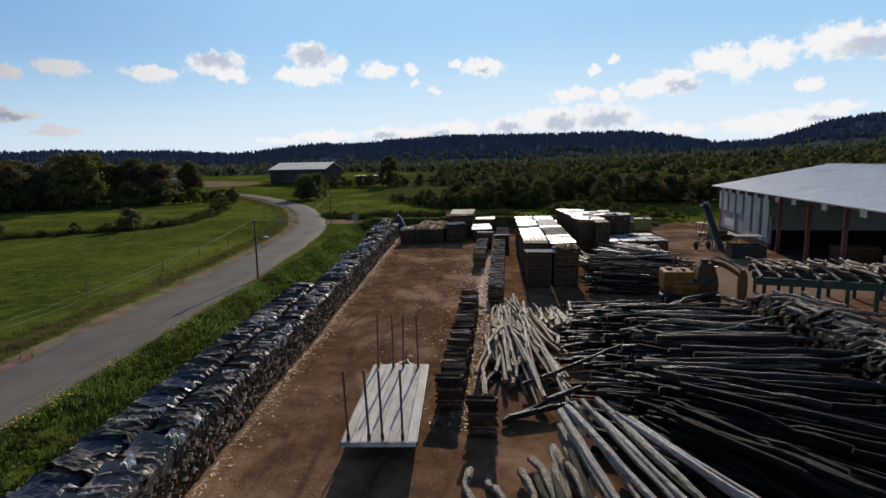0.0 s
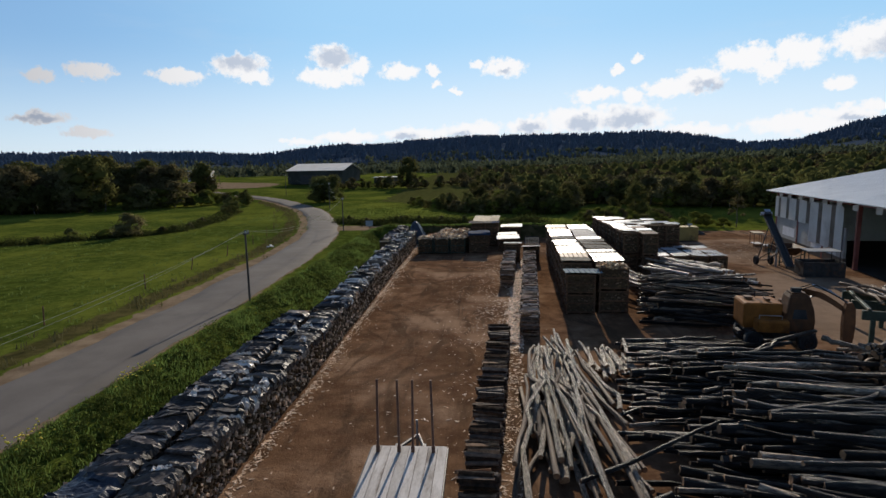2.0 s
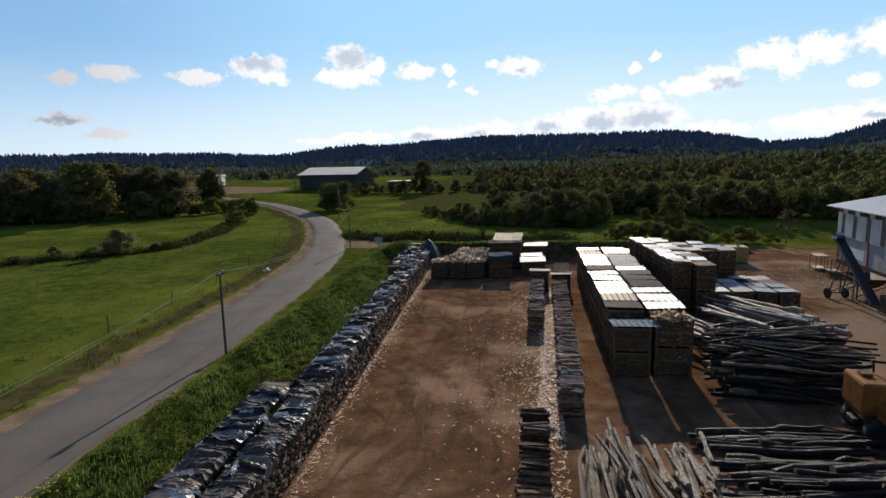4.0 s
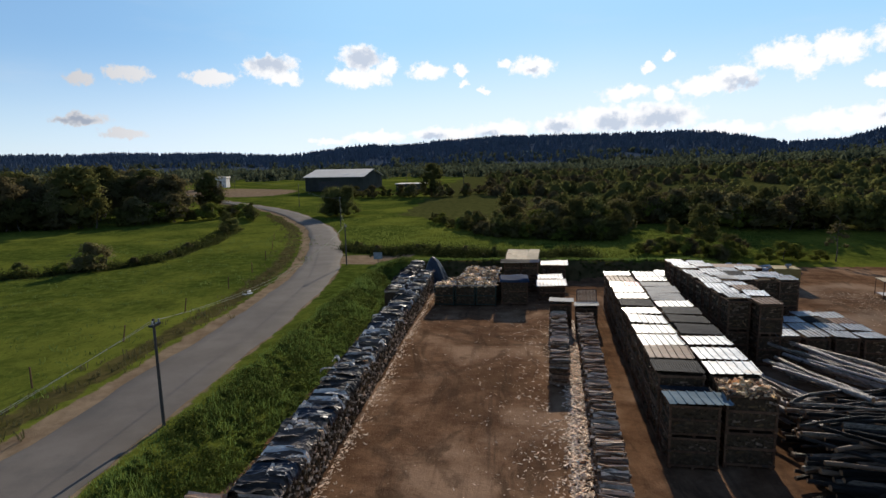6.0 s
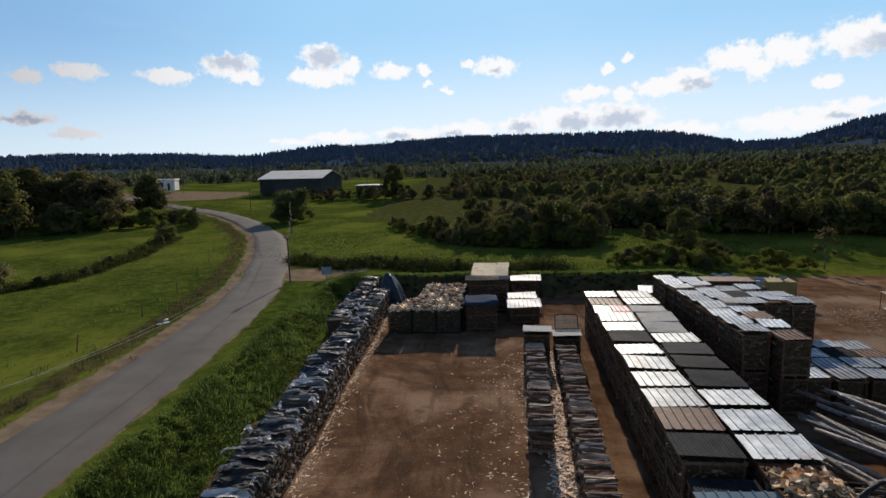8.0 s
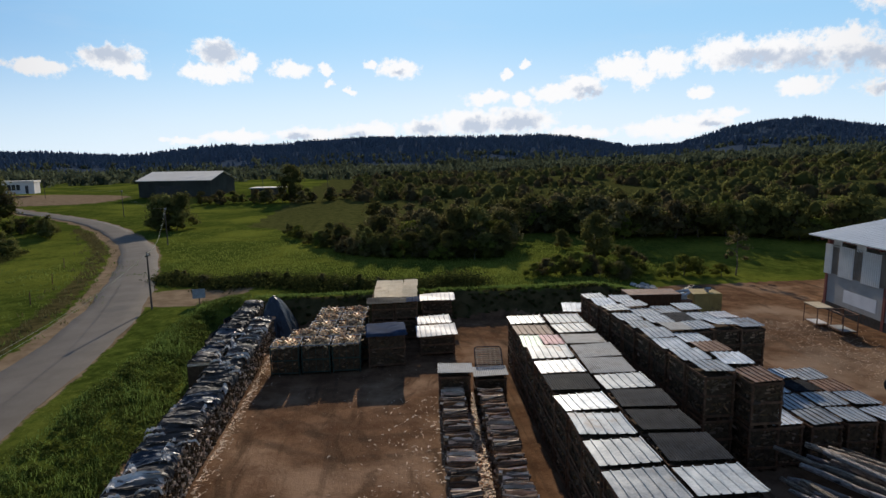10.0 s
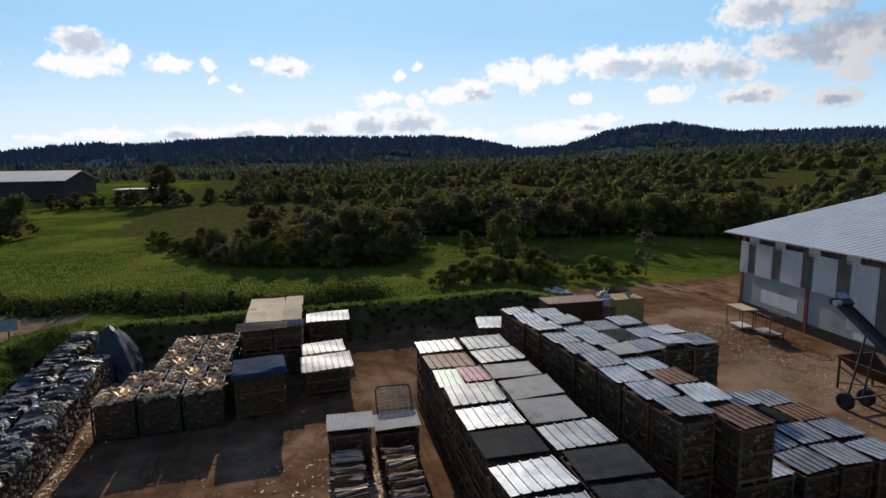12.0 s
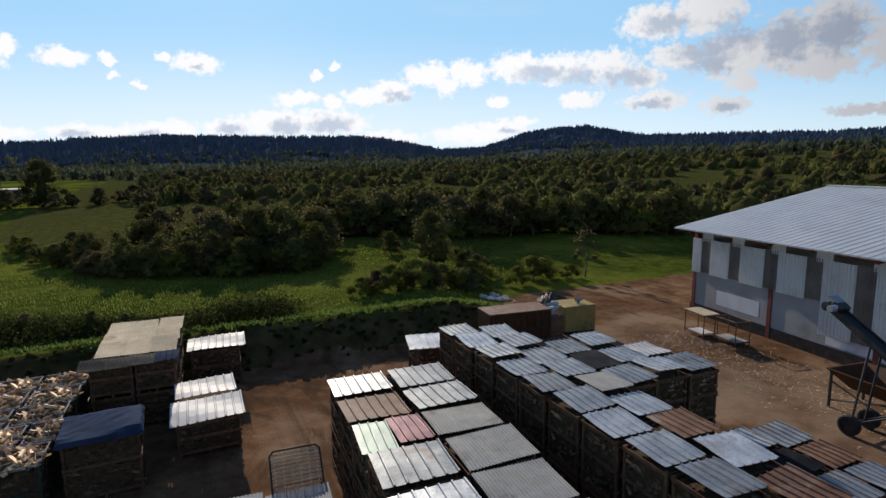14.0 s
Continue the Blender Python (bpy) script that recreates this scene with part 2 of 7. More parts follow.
def ground_material():
    m = bpy.data.materials.new("ground")
    m.use_nodes = True
    k = Tree(m.node_tree)
    pos = k.n("ShaderNodeNewGeometry").outputs["Position"]
    grass_b = k.noise(pos, 0.06, 6.0, 0.6)
    grass_m = k.noise(pos, 0.9, 5.0, 0.65)
    grass_f = k.noise(pos, 9.0, 4.0, 0.7)
    g = k.mix(k.ramp(grass_m, 0.35, 0.68), (0.040, 0.057, 0.010), (0.092, 0.117, 0.020))
    g = k.mix(k.ramp(grass_b, 0.42, 0.66), g, (0.150, 0.164, 0.026))
    grass_t = k.noise(k.vmath("MULTIPLY", pos, (1.0, 0.7, 1.0)), 2.6, 6.0, 0.75)
    g = k.mix(k.math("MULTIPLY", k.ramp(grass_t, 0.52, 0.66), 0.55), g, (0.028, 0.046, 0.010))
    g = k.mix(k.math("MULTIPLY", k.ramp(grass_t, 0.46, 0.34), 0.5), g, (0.172, 0.186, 0.036))
    g = k.mix(k.math("MULTIPLY", k.ramp(grass_f, 0.5, 0.75), 0.45), g, (0.03, 0.05, 0.008))
    g = k.mix(k.math("MULTIPLY", k.ramp(k.noise(pos, 0.22, 5.0, 0.7), 0.55, 0.72), 0.6), g, (0.040, 0.048, 0.010))
    d_b = k.noise(pos, 0.16, 6.0, 0.62)
    d_m = k.noise(pos, 0.8, 6.0, 0.65)
    d_f = k.noise(pos, 14.0, 4.0, 0.7)
    d = k.mix(k.ramp(d_m, 0.35, 0.66), (0.112, 0.060, 0.034), (0.196, 0.110, 0.062))
    d = k.mix(k.ramp(d_b, 0.46, 0.66), d, (0.300, 0.188, 0.117))
    d = k.mix(k.math("MULTIPLY", k.ramp(d_b, 0.46, 0.30), 0.7), d, (0.092, 0.052, 0.029))
    # wheel ruts along the yard
    tr_v = k.vmath("MULTIPLY", pos, (1.15, 0.035, 0.0))
    ruts = k.noise(tr_v, 1.0, 4.0, 0.6, distortion=0.6)
    d = k.mix(k.math("MULTIPLY", k.ramp(ruts, 0.55, 0.72), 0.55), d, (0.066, 0.042, 0.029))
    # patches churned by wheels, stretched along the yard and bent at random
    churn = k.noise(k.vmath("ADD", k.vmath("MULTIPLY", pos, (0.9, 0.16, 0.0)), k.vmath("MULTIPLY", k.noise(pos, 0.06, 3.0, 0.5, "Color"), (9.0, 3.0, 0.0))), 0.9, 6.0, 0.62)
    d = k.mix(k.math("MULTIPLY", k.ramp(churn, 0.51, 0.64), 0.7), d, (0.072, 0.044, 0.027))
    # curved wheel tracks where loaders turn
    bent = k.vmath("MULTIPLY", k.vmath("ADD", pos, k.vmath("MULTIPLY", k.noise(pos, 0.25, 3.0, 0.5, "Color"), (1.6, 1.6, 0.0))), (1.0, 1.0, 0.0))
    for cx, cy, rad in ((-7.0, 60.5, 4.6), (-7.0, 60.5, 6.3), (0.5, 71.0, 8.6), (0.5, 71.0, 10.4), (-12.0, 40.0, 8.4), (-12.0, 40.0, 10.2), (2.0, 28.0, 7.0), (30.0, 66.0, 7.5), (30.0, 66.0, 9.2)):
        away = k.math("ABSOLUTE", k.math("SUBTRACT", k.vmath("LENGTH", k.vmath("SUBTRACT", bent, (cx, cy, 0)), out=1), rad))
        d = k.mix(k.math("MULTIPLY", k.math("MULTIPLY", k.ramp(away, 0.45, 0.12), k.ramp(d_m, 0.42, 0.58)), 0.55), d, (0.062, 0.040, 0.026))
    d = k.mix(k.math("MULTIPLY", k.ramp(d_f, 0.58, 0.72), 0.4), d, (0.40, 0.29, 0.18))
    dust = k.n("ShaderNodeAttribute", attribute_name="dust").outputs["Fac"]
    d = k.mix(k.math("MULTIPLY", k.ramp(k.math("ADD", dust, k.math("MULTIPLY", k.math("SUBTRACT", d_b, 0.5), 1.6)), 0.25, 0.8), 0.8), d, k.mix(d_m, (0.22, 0.150, 0.102), (0.35, 0.260, 0.188)))
    w_b = k.mix(k.ramp(d_m, 0.3, 0.7), (0.175, 0.122, 0.076), (0.285, 0.210, 0.136))
    edge = k.math("MULTIPLY", k.math("SUBTRACT", k.noise(pos, 0.7, 6.0, 0.7), 0.5), 1.3)
    dirt = k.n("ShaderNodeAttribute", attribute_name="dirt").outputs["Fac"]
    tan = k.n("ShaderNodeAttribute", attribute_name="gravel").outputs["Fac"]
    wild = k.n("ShaderNodeAttribute", attribute_name="wild").outputs["Fac"]
    wd = k.mix(k.ramp(grass_m, 0.3, 0.7), (0.045, 0.051, 0.015), (0.098, 0.096, 0.030))
    col = k.mix(k.ramp(k.math("ADD", wild, edge), 0.35, 0.65), g, wd)
    verge = k.n("ShaderNodeAttribute", attribute_name="verge").outputs["Fac"]
    vg = k.mix(k.ramp(grass_m, 0.35, 0.65), (0.050, 0.038, 0.018), (0.100, 0.070, 0.036))
    col = k.mix(k.math("MULTIPLY", k.ramp(k.math("ADD", verge, edge), 0.40, 0.65), 0.75), col, vg)
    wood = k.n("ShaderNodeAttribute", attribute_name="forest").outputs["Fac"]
    # distance haze put into the forest floor: bluish and lightened
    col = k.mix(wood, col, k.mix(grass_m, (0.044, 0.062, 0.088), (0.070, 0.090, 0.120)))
    col = k.mix(k.ramp(k.math("ADD", tan, edge), 0.40, 0.60), col, w_b)
    col = k.mix(k.ramp(k.math("ADD", dirt, edge), 0.42, 0.58), col, d)
    bs = k.n("ShaderNodeBsdfPrincipled", {"Base Color": col, "Roughness": 0.95, "Specular IOR Level": 0.0})
    hgt = k.math("ADD", k.math("MULTIPLY", grass_m, 1.2), k.math("ADD", k.math("MULTIPLY", d_f, 0.35), k.math("MULTIPLY", grass_f, 0.5)))
    b_n = k.n("ShaderNodeBump", {"Height": hgt, "Strength": 0.6, "Distance": 0.10})
    k.t.links.new(b_n.outputs[0], bs.inputs["Normal"])
    k.n("ShaderNodeOutputMaterial", {"Surface": bs.outputs[0]})
    return m


GROUND = ground_material()
ASPHALT = surf("asphalt", (0.134, 0.116, 0.099), (0.182, 0.160, 0.139), 0.35, 0.85, bump=0.25, fine=30, c=(0.125, 0.112, 0.10), spec=0.05)
PLASTIC = surf("black_plastic", (0.022, 0.019, 0.018), (0.070, 0.058, 0.050), 2.0, 0.55, spec=0.20, bump=0.4, fine=9, vary=0.4, bump_dist=0.05, c=(0.15, 0.12, 0.096))
PLASTIC_PALE = surf("pale_torn_film", (0.46, 0.41, 0.36), (0.72, 0.66, 0.60), 2.0, 0.45, bump=0.4, fine=9, vary=0.25, bump_dist=0.03)
PLASTIC_GREY = surf("weathered_grey_plastic", (0.11, 0.092, 0.076), (0.21, 0.18, 0.15), 2.0, 0.5, bump=0.5, fine=9, vary=0.2, bump_dist=0.05)
PLASTIC_BLUE = surf("blue_black_tarpaulin", (0.010, 0.014, 0.024), (0.024, 0.032, 0.05), 2.0, 0.42, bump=0.5, fine=8, bump_dist=0.05)
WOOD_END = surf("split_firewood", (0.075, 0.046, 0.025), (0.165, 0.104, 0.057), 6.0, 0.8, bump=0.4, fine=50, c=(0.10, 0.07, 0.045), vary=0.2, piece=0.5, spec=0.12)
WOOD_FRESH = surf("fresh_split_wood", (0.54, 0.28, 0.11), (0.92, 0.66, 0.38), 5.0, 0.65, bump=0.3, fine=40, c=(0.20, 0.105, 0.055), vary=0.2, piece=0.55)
# pale cream wood, brightened by the sun that falls on the log rows' tops
WOOD_PALE_LIT = surf("pale_lit_firewood", (0.44, 0.28, 0.175), (0.90, 0.68, 0.49), 5.0, 0.75, bump=0.5, fine=40, c=(0.10, 0.07, 0.05), stretch=(.3, 1, 1), vary=0.25, piece=0.5, spec=0.4)
PLASTIC_BROWN = surf("brownish_plastic", (0.046, 0.034, 0.028), (0.105, 0.082, 0.068), 2.0, 0.5, spec=0.3, bump=0.4, fine=9, vary=0.3, bump_dist=0.05)
WOOD_DARK = surf("dark_split_wood", (0.028, 0.016, 0.010), (0.105, 0.058, 0.034), 5.0, 0.75, bump=0.5, fine=40, c=(0.025, 0.016, 0.011), vary=0.25, piece=0.5, spec=0.12)
WOOD_BROWN = surf("brown_split_wood", (0.095, 0.053, 0.031), (0.30, 0.185, 0.112), 5.0, 0.8, bump=0.5, fine=40, c=(0.045, 0.03, 0.02), vary=0.25, piece=0.5, spec=0.12)
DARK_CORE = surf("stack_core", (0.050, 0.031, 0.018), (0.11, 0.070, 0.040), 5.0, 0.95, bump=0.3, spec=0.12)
# shaded copy of the grey bark: gloom among the log piles is in the colour
BARK_SHADED = surf("shaded_bark", (0.008, 0.007, 0.006), (0.026, 0.021, 0.018), 1.2, 0.6, bump=0.9, fine=7, c=(0.060, 0.048, 0.040), vary=0.4, stretch=(14, 1, 1), bump_dist=0.25, spec=0.18)
BARK_BIRCH = surf("silvery_smooth_bark", (0.25, 0.205, 0.18), (0.62, 0.55, 0.51), 1.6, 0.5, bump=0.7, fine=7, c=(0.055, 0.043, 0.037), vary=0.4, stretch=(22, 1, 1), bump_dist=0.2, spec=0.5)
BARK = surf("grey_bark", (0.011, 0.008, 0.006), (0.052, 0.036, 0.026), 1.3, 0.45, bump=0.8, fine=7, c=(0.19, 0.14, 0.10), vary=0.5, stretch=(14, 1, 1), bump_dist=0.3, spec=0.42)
BARK_PALE = surf("pale_smooth_bark", (0.075, 0.050, 0.034), (0.60, 0.46, 0.33), 1.5, 0.5, bump=0.8, fine=7, c=(0.030, 0.022, 0.017), vary=0.45, stretch=(16, 1, 1), bump_dist=0.25, spec=0.5)
BARK_BROWN = surf("brown_bark", (0.070, 0.044, 0.029), (0.19, 0.122, 0.078), 6.0, 0.7, bump=0.5, fine=30, c=(0.05, 0.036, 0.026), vary=0.25, piece=0.45)
LOG_END = surf("sawn_log_end", (0.20, 0.105, 0.057), (0.36, 0.215, 0.125), 3.0, 0.8, bump=0.2, fine=30, vary=0.25, piece=0.3)
ZINC = surf("galvanised_sheet", (0.26, 0.275, 0.29), (0.44, 0.455, 0.47), 1.5, 0.5, metal=0.65, bump=0.2, fine=12, c=(0.30, 0.26, 0.23), vary=0.25)
ZINC_DULL = surf("dull_zinc_sheet", (0.31, 0.325, 0.345), (0.52, 0.53, 0.55), 1.5, 0.45, metal=0.6, bump=0.25, fine=12, c=(0.27, 0.22, 0.18), vary=0.35)
RUST = surf("rusty_sheet", (0.12, 0.058, 0.036), (0.23, 0.125, 0.08), 1.8, 0.65, spec=0.3, metal=0.0, bump=0.3, fine=14, c=(0.30, 0.22, 0.17), vary=0.2)
BLACK_SHEET = surf("black_sheet", (0.014, 0.016, 0.020), (0.038, 0.041, 0.048), 1.8, 0.72, spec=0.06, bump=0.2, fine=14, c=(0.060, 0.060, 0.060), vary=0.3)
FIBRE = surf("fibre_cement_sheet", (0.27, 0.265, 0.25), (0.40, 0.39, 0.37), 1.4, 0.75, bump=0.3, fine=20, c=(0.18, 0.16, 0.14), vary=0.12)
GREEN_SHEET = surf("pale_green_sheet", (0.34, 0.42, 0.36), (0.48, 0.55, 0.49), 1.4, 0.5, metal=0.3, bump=0.2, fine=20)
MAROON_SHEET = surf("maroon_sheet", (0.17, 0.07, 0.08), (0.28, 0.14, 0.15), 1.4, 0.4, metal=0.5, bump=0.2, fine=20)
BEIGE_SHEET = surf("beige_stained_sheet", (0.48, 0.38, 0.25), (0.66, 0.55, 0.39), 1.0, 0.8, bump=0.2, fine=20, c=(0.25, 0.15, 0.09), spec=0.15, vary=0.15)
BLUE_SHEET = surf("blue_grey_sheet", (0.020, 0.036, 0.075), (0.045, 0.070, 0.125), 1.2, 0.85, metal=0.0, spec=0.02, bump=0.2, fine=20, vary=0.1)
OLD_GREY = surf("old_grey_sheet", (0.19, 0.20, 0.215), (0.30, 0.315, 0.335), 1.4, 0.7, spec=0.12, bump=0.2, fine=16, c=(0.22, 0.20, 0.18), vary=0.15)
PALE_BLUE = surf("pale_blue_sheet", (0.13, 0.19, 0.22), (0.20, 0.27, 0.31), 1.2, 0.85, spec=0.12, bump=0.2, fine=20, c=(0.11, 0.14, 0.16))
WHITE_SHEET = surf("white_cover_sheet", (0.50, 0.48, 0.48), (0.68, 0.66, 0.66), 1.2, 0.6, metal=0.0, spec=0.3, bump=0.2, fine=20)
CRATE_WOOD = surf("weathered_board", (0.088, 0.045, 0.026), (0.195, 0.105, 0.060), 4.0, 0.85, bump=0.4, fine=40, c=(0.08, 0.06, 0.045), vary=0.2, spec=0.12)
CRATE_STEEL = surf("green_steel", (0.018, 0.034, 0.024), (0.042, 0.068, 0.050), 3.0, 0.55, metal=0.3, bump=0.2, fine=30, c=(0.12, 0.06, 0.035))
DARK_STEEL = surf("dark_steel", (0.025, 0.026, 0.03), (0.06, 0.06, 0.065), 3.0, 0.5, metal=0.6, bump=0.2, fine=30, c=(0.11, 0.06, 0.04))
BED = surf("bleached_deck_boards", (0.36, 0.32, 0.285), (0.60, 0.555, 0.51), 3.0, 0.75, bump=0.4, fine=30, c=(0.17, 0.135, 0.11), stretch=(1, .22, 1), vary=0.14, spec=0.2)
POST_RUST = surf("rusty_stake", (0.10, 0.05, 0.035), (0.20, 0.11, 0.075), 4.0, 0.7, metal=0.3, bump=0.2)
RUBBER = surf("rubber", (0.015, 0.015, 0.015), (0.03, 0.03, 0.03), 5.0, 0.8, bump=0.2)
YELLOW = surf("worn_yellow_paint", (0.150, 0.052, 0.010), (0.29, 0.108, 0.022), 1.5, 0.65, spec=0.15, bump=0.15, c=(0.060, 0.028, 0.014))
CAB_BROWN = surf("dirty_brown_paint", (0.050, 0.024, 0.012), (0.115, 0.050, 0.022), 1.5, 0.7, spec=0.2, bump=0.2, c=(0.045, 0.036, 0.030))
PALE_YELLOW = surf("faded_yellow_paint", (0.30, 0.21, 0.07), (0.42, 0.30, 0.10), 1.5, 0.6, spec=0.2, bump=0.15, c=(0.16, 0.10, 0.05))
ORANGE = surf("worn_orange_paint", (0.085, 0.036, 0.016), (0.180, 0.072, 0.028), 1.5, 0.65, spec=0.2, bump=0.2, c=(0.050, 0.030, 0.020))
GLASS = surf("dusty_cab_glass", (0.02, 0.024, 0.028), (0.04, 0.045, 0.05), 2.0, 0.15, bump=0.0)
ROOF = surf("shed_roof_sheet", (0.54, 0.545, 0.55), (0.64, 0.645, 0.65), 0.4, 0.5, metal=0.3, bump=0.15, fine=10, c=(0.43, 0.43, 0.43))
PANEL = surf("white_wall_sheet", (0.58, 0.57, 0.54), (0.72, 0.71, 0.68), 0.5, 0.6, metal=0.0, bump=0.1, fine=15, c=(0.50, 0.485, 0.46))
PANEL_GREY = surf("translucent_grey_sheet", (0.12, 0.105, 0.09), (0.22, 0.195, 0.165), 0.8, 0.4, bump=0.1, fine=15)
RENDERED = surf("grey_rendered_wall", (0.28, 0.275, 0.265), (0.38, 0.375, 0.36), 0.4, 0.9, bump=0.3, fine=25, c=(0.23, 0.22, 0.21))
PATCH = surf("white_render_patch", (0.58, 0.58, 0.59), (0.72, 0.72, 0.73), 0.6, 0.9, bump=0.2, fine=25, c=(0.45, 0.45, 0.46))
RED_STEEL = surf("red_oxide_steel", (0.13, 0.03, 0.025), (0.22, 0.055, 0.045), 1.5, 0.6, bump=0.1, metal=0.1)
# near-black: the dimness inside the open bays is put into the floor colour
FLOOR = surf("dim_shed_floor", (0.032, 0.027, 0.023), (0.07, 0.058, 0.05), 0.3, 0.95, bump=0.2, fine=20, spec=0.1)
CONCRETE = surf("pale_concrete", (0.34, 0.33, 0.31), (0.48, 0.46, 0.43), 0.3, 0.9, bump=0.2, fine=20)
POLE_WOOD = surf("tarred_pole", (0.045, 0.036, 0.03), (0.10, 0.082, 0.068), 3.0, 0.8, bump=0.3, stretch=(1, 1, .15))
CABLE = surf("cable", (0.22, 0.235, 0.17), (0.31, 0.325, 0.25), 3.0, 0.8, bump=0.0, spec=0.05)
WHITE_WALL = surf("white_house_wall", (0.55, 0.53, 0.50), (0.72, 0.70, 0.67), 0.3, 0.9, bump=0.1)
FAR_ROOF = surf("far_fibre_roof", (0.72, 0.64, 0.54), (0.84, 0.77, 0.67), 0.15, 0.8, bump=0.1, c=(0.55, 0.50, 0.47))
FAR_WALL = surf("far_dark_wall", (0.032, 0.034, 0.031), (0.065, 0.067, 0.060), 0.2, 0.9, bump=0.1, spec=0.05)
CHIP = surf("wood_chip", (0.50, 0.31, 0.19), (0.90, 0.72, 0.55), 3.0, 0.75, bump=0.0, piece=0.55, spec=0.4)
LEAF = leaf_material("leaf_green", (0.088, 0.090, 0.028), (0.150, 0.146, 0.044), .55)
LEAF_LIGHT = leaf_material("leaf_light", (0.088, 0.106, 0.016), (0.190, 0.205, 0.038), .5)
LEAF_LOW = leaf_material("weed_green", (0.038, 0.050, 0.014), (0.085, 0.098, 0.028), .5)
LEAF_BROWN = leaf_material("leaf_budding", (0.095, 0.085, 0.040), (0.195, 0.165, 0.075), .55)
# spruce lightened towards blue: the haze over the ridges is in the colour
CONIFER_HAZED = leaf_material("hazed_needles", (0.092, 0.130, 0.205), (0.150, 0.196, 0.285), 0.45)
WOODS = leaf_material("distant_leaves", (0.062, 0.086, 0.058), (0.130, 0.152, 0.088), 0.5)
GRASS = leaf_material("grass_blade", (0.066, 0.104, 0.020), (0.150, 0.200, 0.046), 0.6)
WEED = leaf_material("dry_weed", (0.07, 0.06, 0.025), (0.15, 0.13, 0.055), 0.3)
FLOWER = surf("yellow_flower", (0.55, 0.42, 0.02), (0.70, 0.55, 0.05), 5.0, 0.7, bump=0.0)
BARK_TREE = surf("tree_bark", (0.05, 0.04, 0.03), (0.12, 0.10, 0.08), 4.0, 0.9, bump=0.4)

# ---- building tools ----
rng = np.random.default_rng(7)


def smooth(a, b, v):
    t = np.clip((np.asarray(v, float) - a) / (b - a), 0, 1)
    return t * t * (3 - 2 * t)


def mesh_of(name, verts, faces, materials, index=None, shade=False):
    me = bpy.data.meshes.new(name)
    me.from_pydata([tuple(map(float, v)) for v in verts], [], [tuple(map(int, q)) for q in faces])
    for m in materials:
        me.materials.append(m)
    if index is not None:
        me.polygons.foreach_set("material_index", np.asarray(index, np.int32))
    if shade:
        me.polygons.foreach_set("use_smooth", np.ones(len(me.polygons), bool))
    me.update()
    return me


class Soup:
    """Collects simple solids into one mesh."""

    def __init__(self):
        self.v, self.f, self.m, self.n = [], [], [], 0

    def add(self, verts, faces, mat=0):
        verts = np.asarray(verts, float)
        self.v.append(verts)
        self.f.extend([tuple(i + self.n for i in q) for q in faces])
        self.m.extend([mat] * len(faces))
        self.n += len(verts)

    def box(self, x0, y0, z0, x1, y1, z1, mat=0, m=None, bevel=0.0):
        b = bevel
        if b:
            ring = lambda z, i: [(x0 + i, y0, z), (x1 - i, y0, z), (x1, y0 + i, z), (x1, y1 - i, z), (x1 - i, y1, z), (x0 + i, y1, z), (x0, y1 - i, z), (x0, y0 + i, z)]
            small = lambda z: [(x0 + b, y0 + b * .6, z), (x1 - b, y0 + b * .6, z), (x1 - b * .6, y0 + b, z), (x1 - b * .6, y1 - b, z), (x1 - b, y1 - b * .6, z), (x0 + b, y1 - b * .6, z), (x0 + b * .6, y1 - b, z), (x0 + b * .6, y0 + b, z)]
            v = np.array(small(z0) + ring(z0 + b * .6, b) + ring(z1 - b * .6, b) + small(z1))
            f = [tuple(range(7, -1, -1)), tuple(range(24, 32))]
            for r in range(3):
                for i in range(8):
                    j = (i + 1) % 8
                    f.append((r * 8 + i, r * 8 + j, r * 8 + 8 + j, r * 8 + 8 + i))
        else:
            v = np.array([(x0, y0, z0), (x1, y0, z0), (x1, y1, z0), (x0, y1, z0), (x0, y0, z1), (x1, y0, z1), (x1, y1, z1), (x0, y1, z1)])
            f = [(3, 2, 1, 0), (4, 5, 6, 7), (0, 1, 5, 4), (1, 2, 6, 5), (2, 3, 7, 6), (3, 0, 4, 7)]
        if m is not None:
            v = v @ np.array(m.to_3x3()).T + np.array(m.translation)
        self.add(v, f, mat)

    def tube(self, p, q, r0, r1=None, n=8, mat=0, caps=None):
        r1 = r0 if r1 is None else r1
        p, q = np.array(p, float), np.array(q, float)
        w = q - p
        w /= np.linalg.norm(w)
        u = np.cross(w, (0, 0, 1) if abs(w[2]) < 0.9 else (1, 0, 0))
        u /= np.linalg.norm(u)
        t = np.cross(w, u)
        a = np.arange(n) * 2 * np.pi / n
        ring = np.outer(np.cos(a), u) + np.outer(np.sin(a), t)
        v = np.vstack([p + r0 * ring, q + r1 * ring])
        f = [(i, (i + 1) % n, n + (i + 1) % n, n + i) for i in range(n)]
        self.add(v, f, mat)
        self.f.append(tuple(self.n - 2 * n + i for i in range(n - 1, -1, -1)))
        self.f.append(tuple(self.n - n + i for i in range(n)))
        self.m.extend([mat if caps is None else caps] * 2)

    def mesh(self, name, *materials, shade=False):
        return mesh_of(name, np.vstack(self.v), self.f, materials, self.m, shade)


def part(name, data, parent, label="", m=None):
    """Links a mesh (or a Soup's mesh) as one object under a thing or a part."""
    ob = new(name, data)
    ob.parent = parent
    if m is not None:
        ob.matrix_basis = m
    return tagged(ob, label)


def thing(name, label, category, m=None, data=None, group="", kind=""):
    ob = new(name, data)
    if m is not None:
        ob.matrix_basis = m
    return tagged(ob, label, category, group, kind)


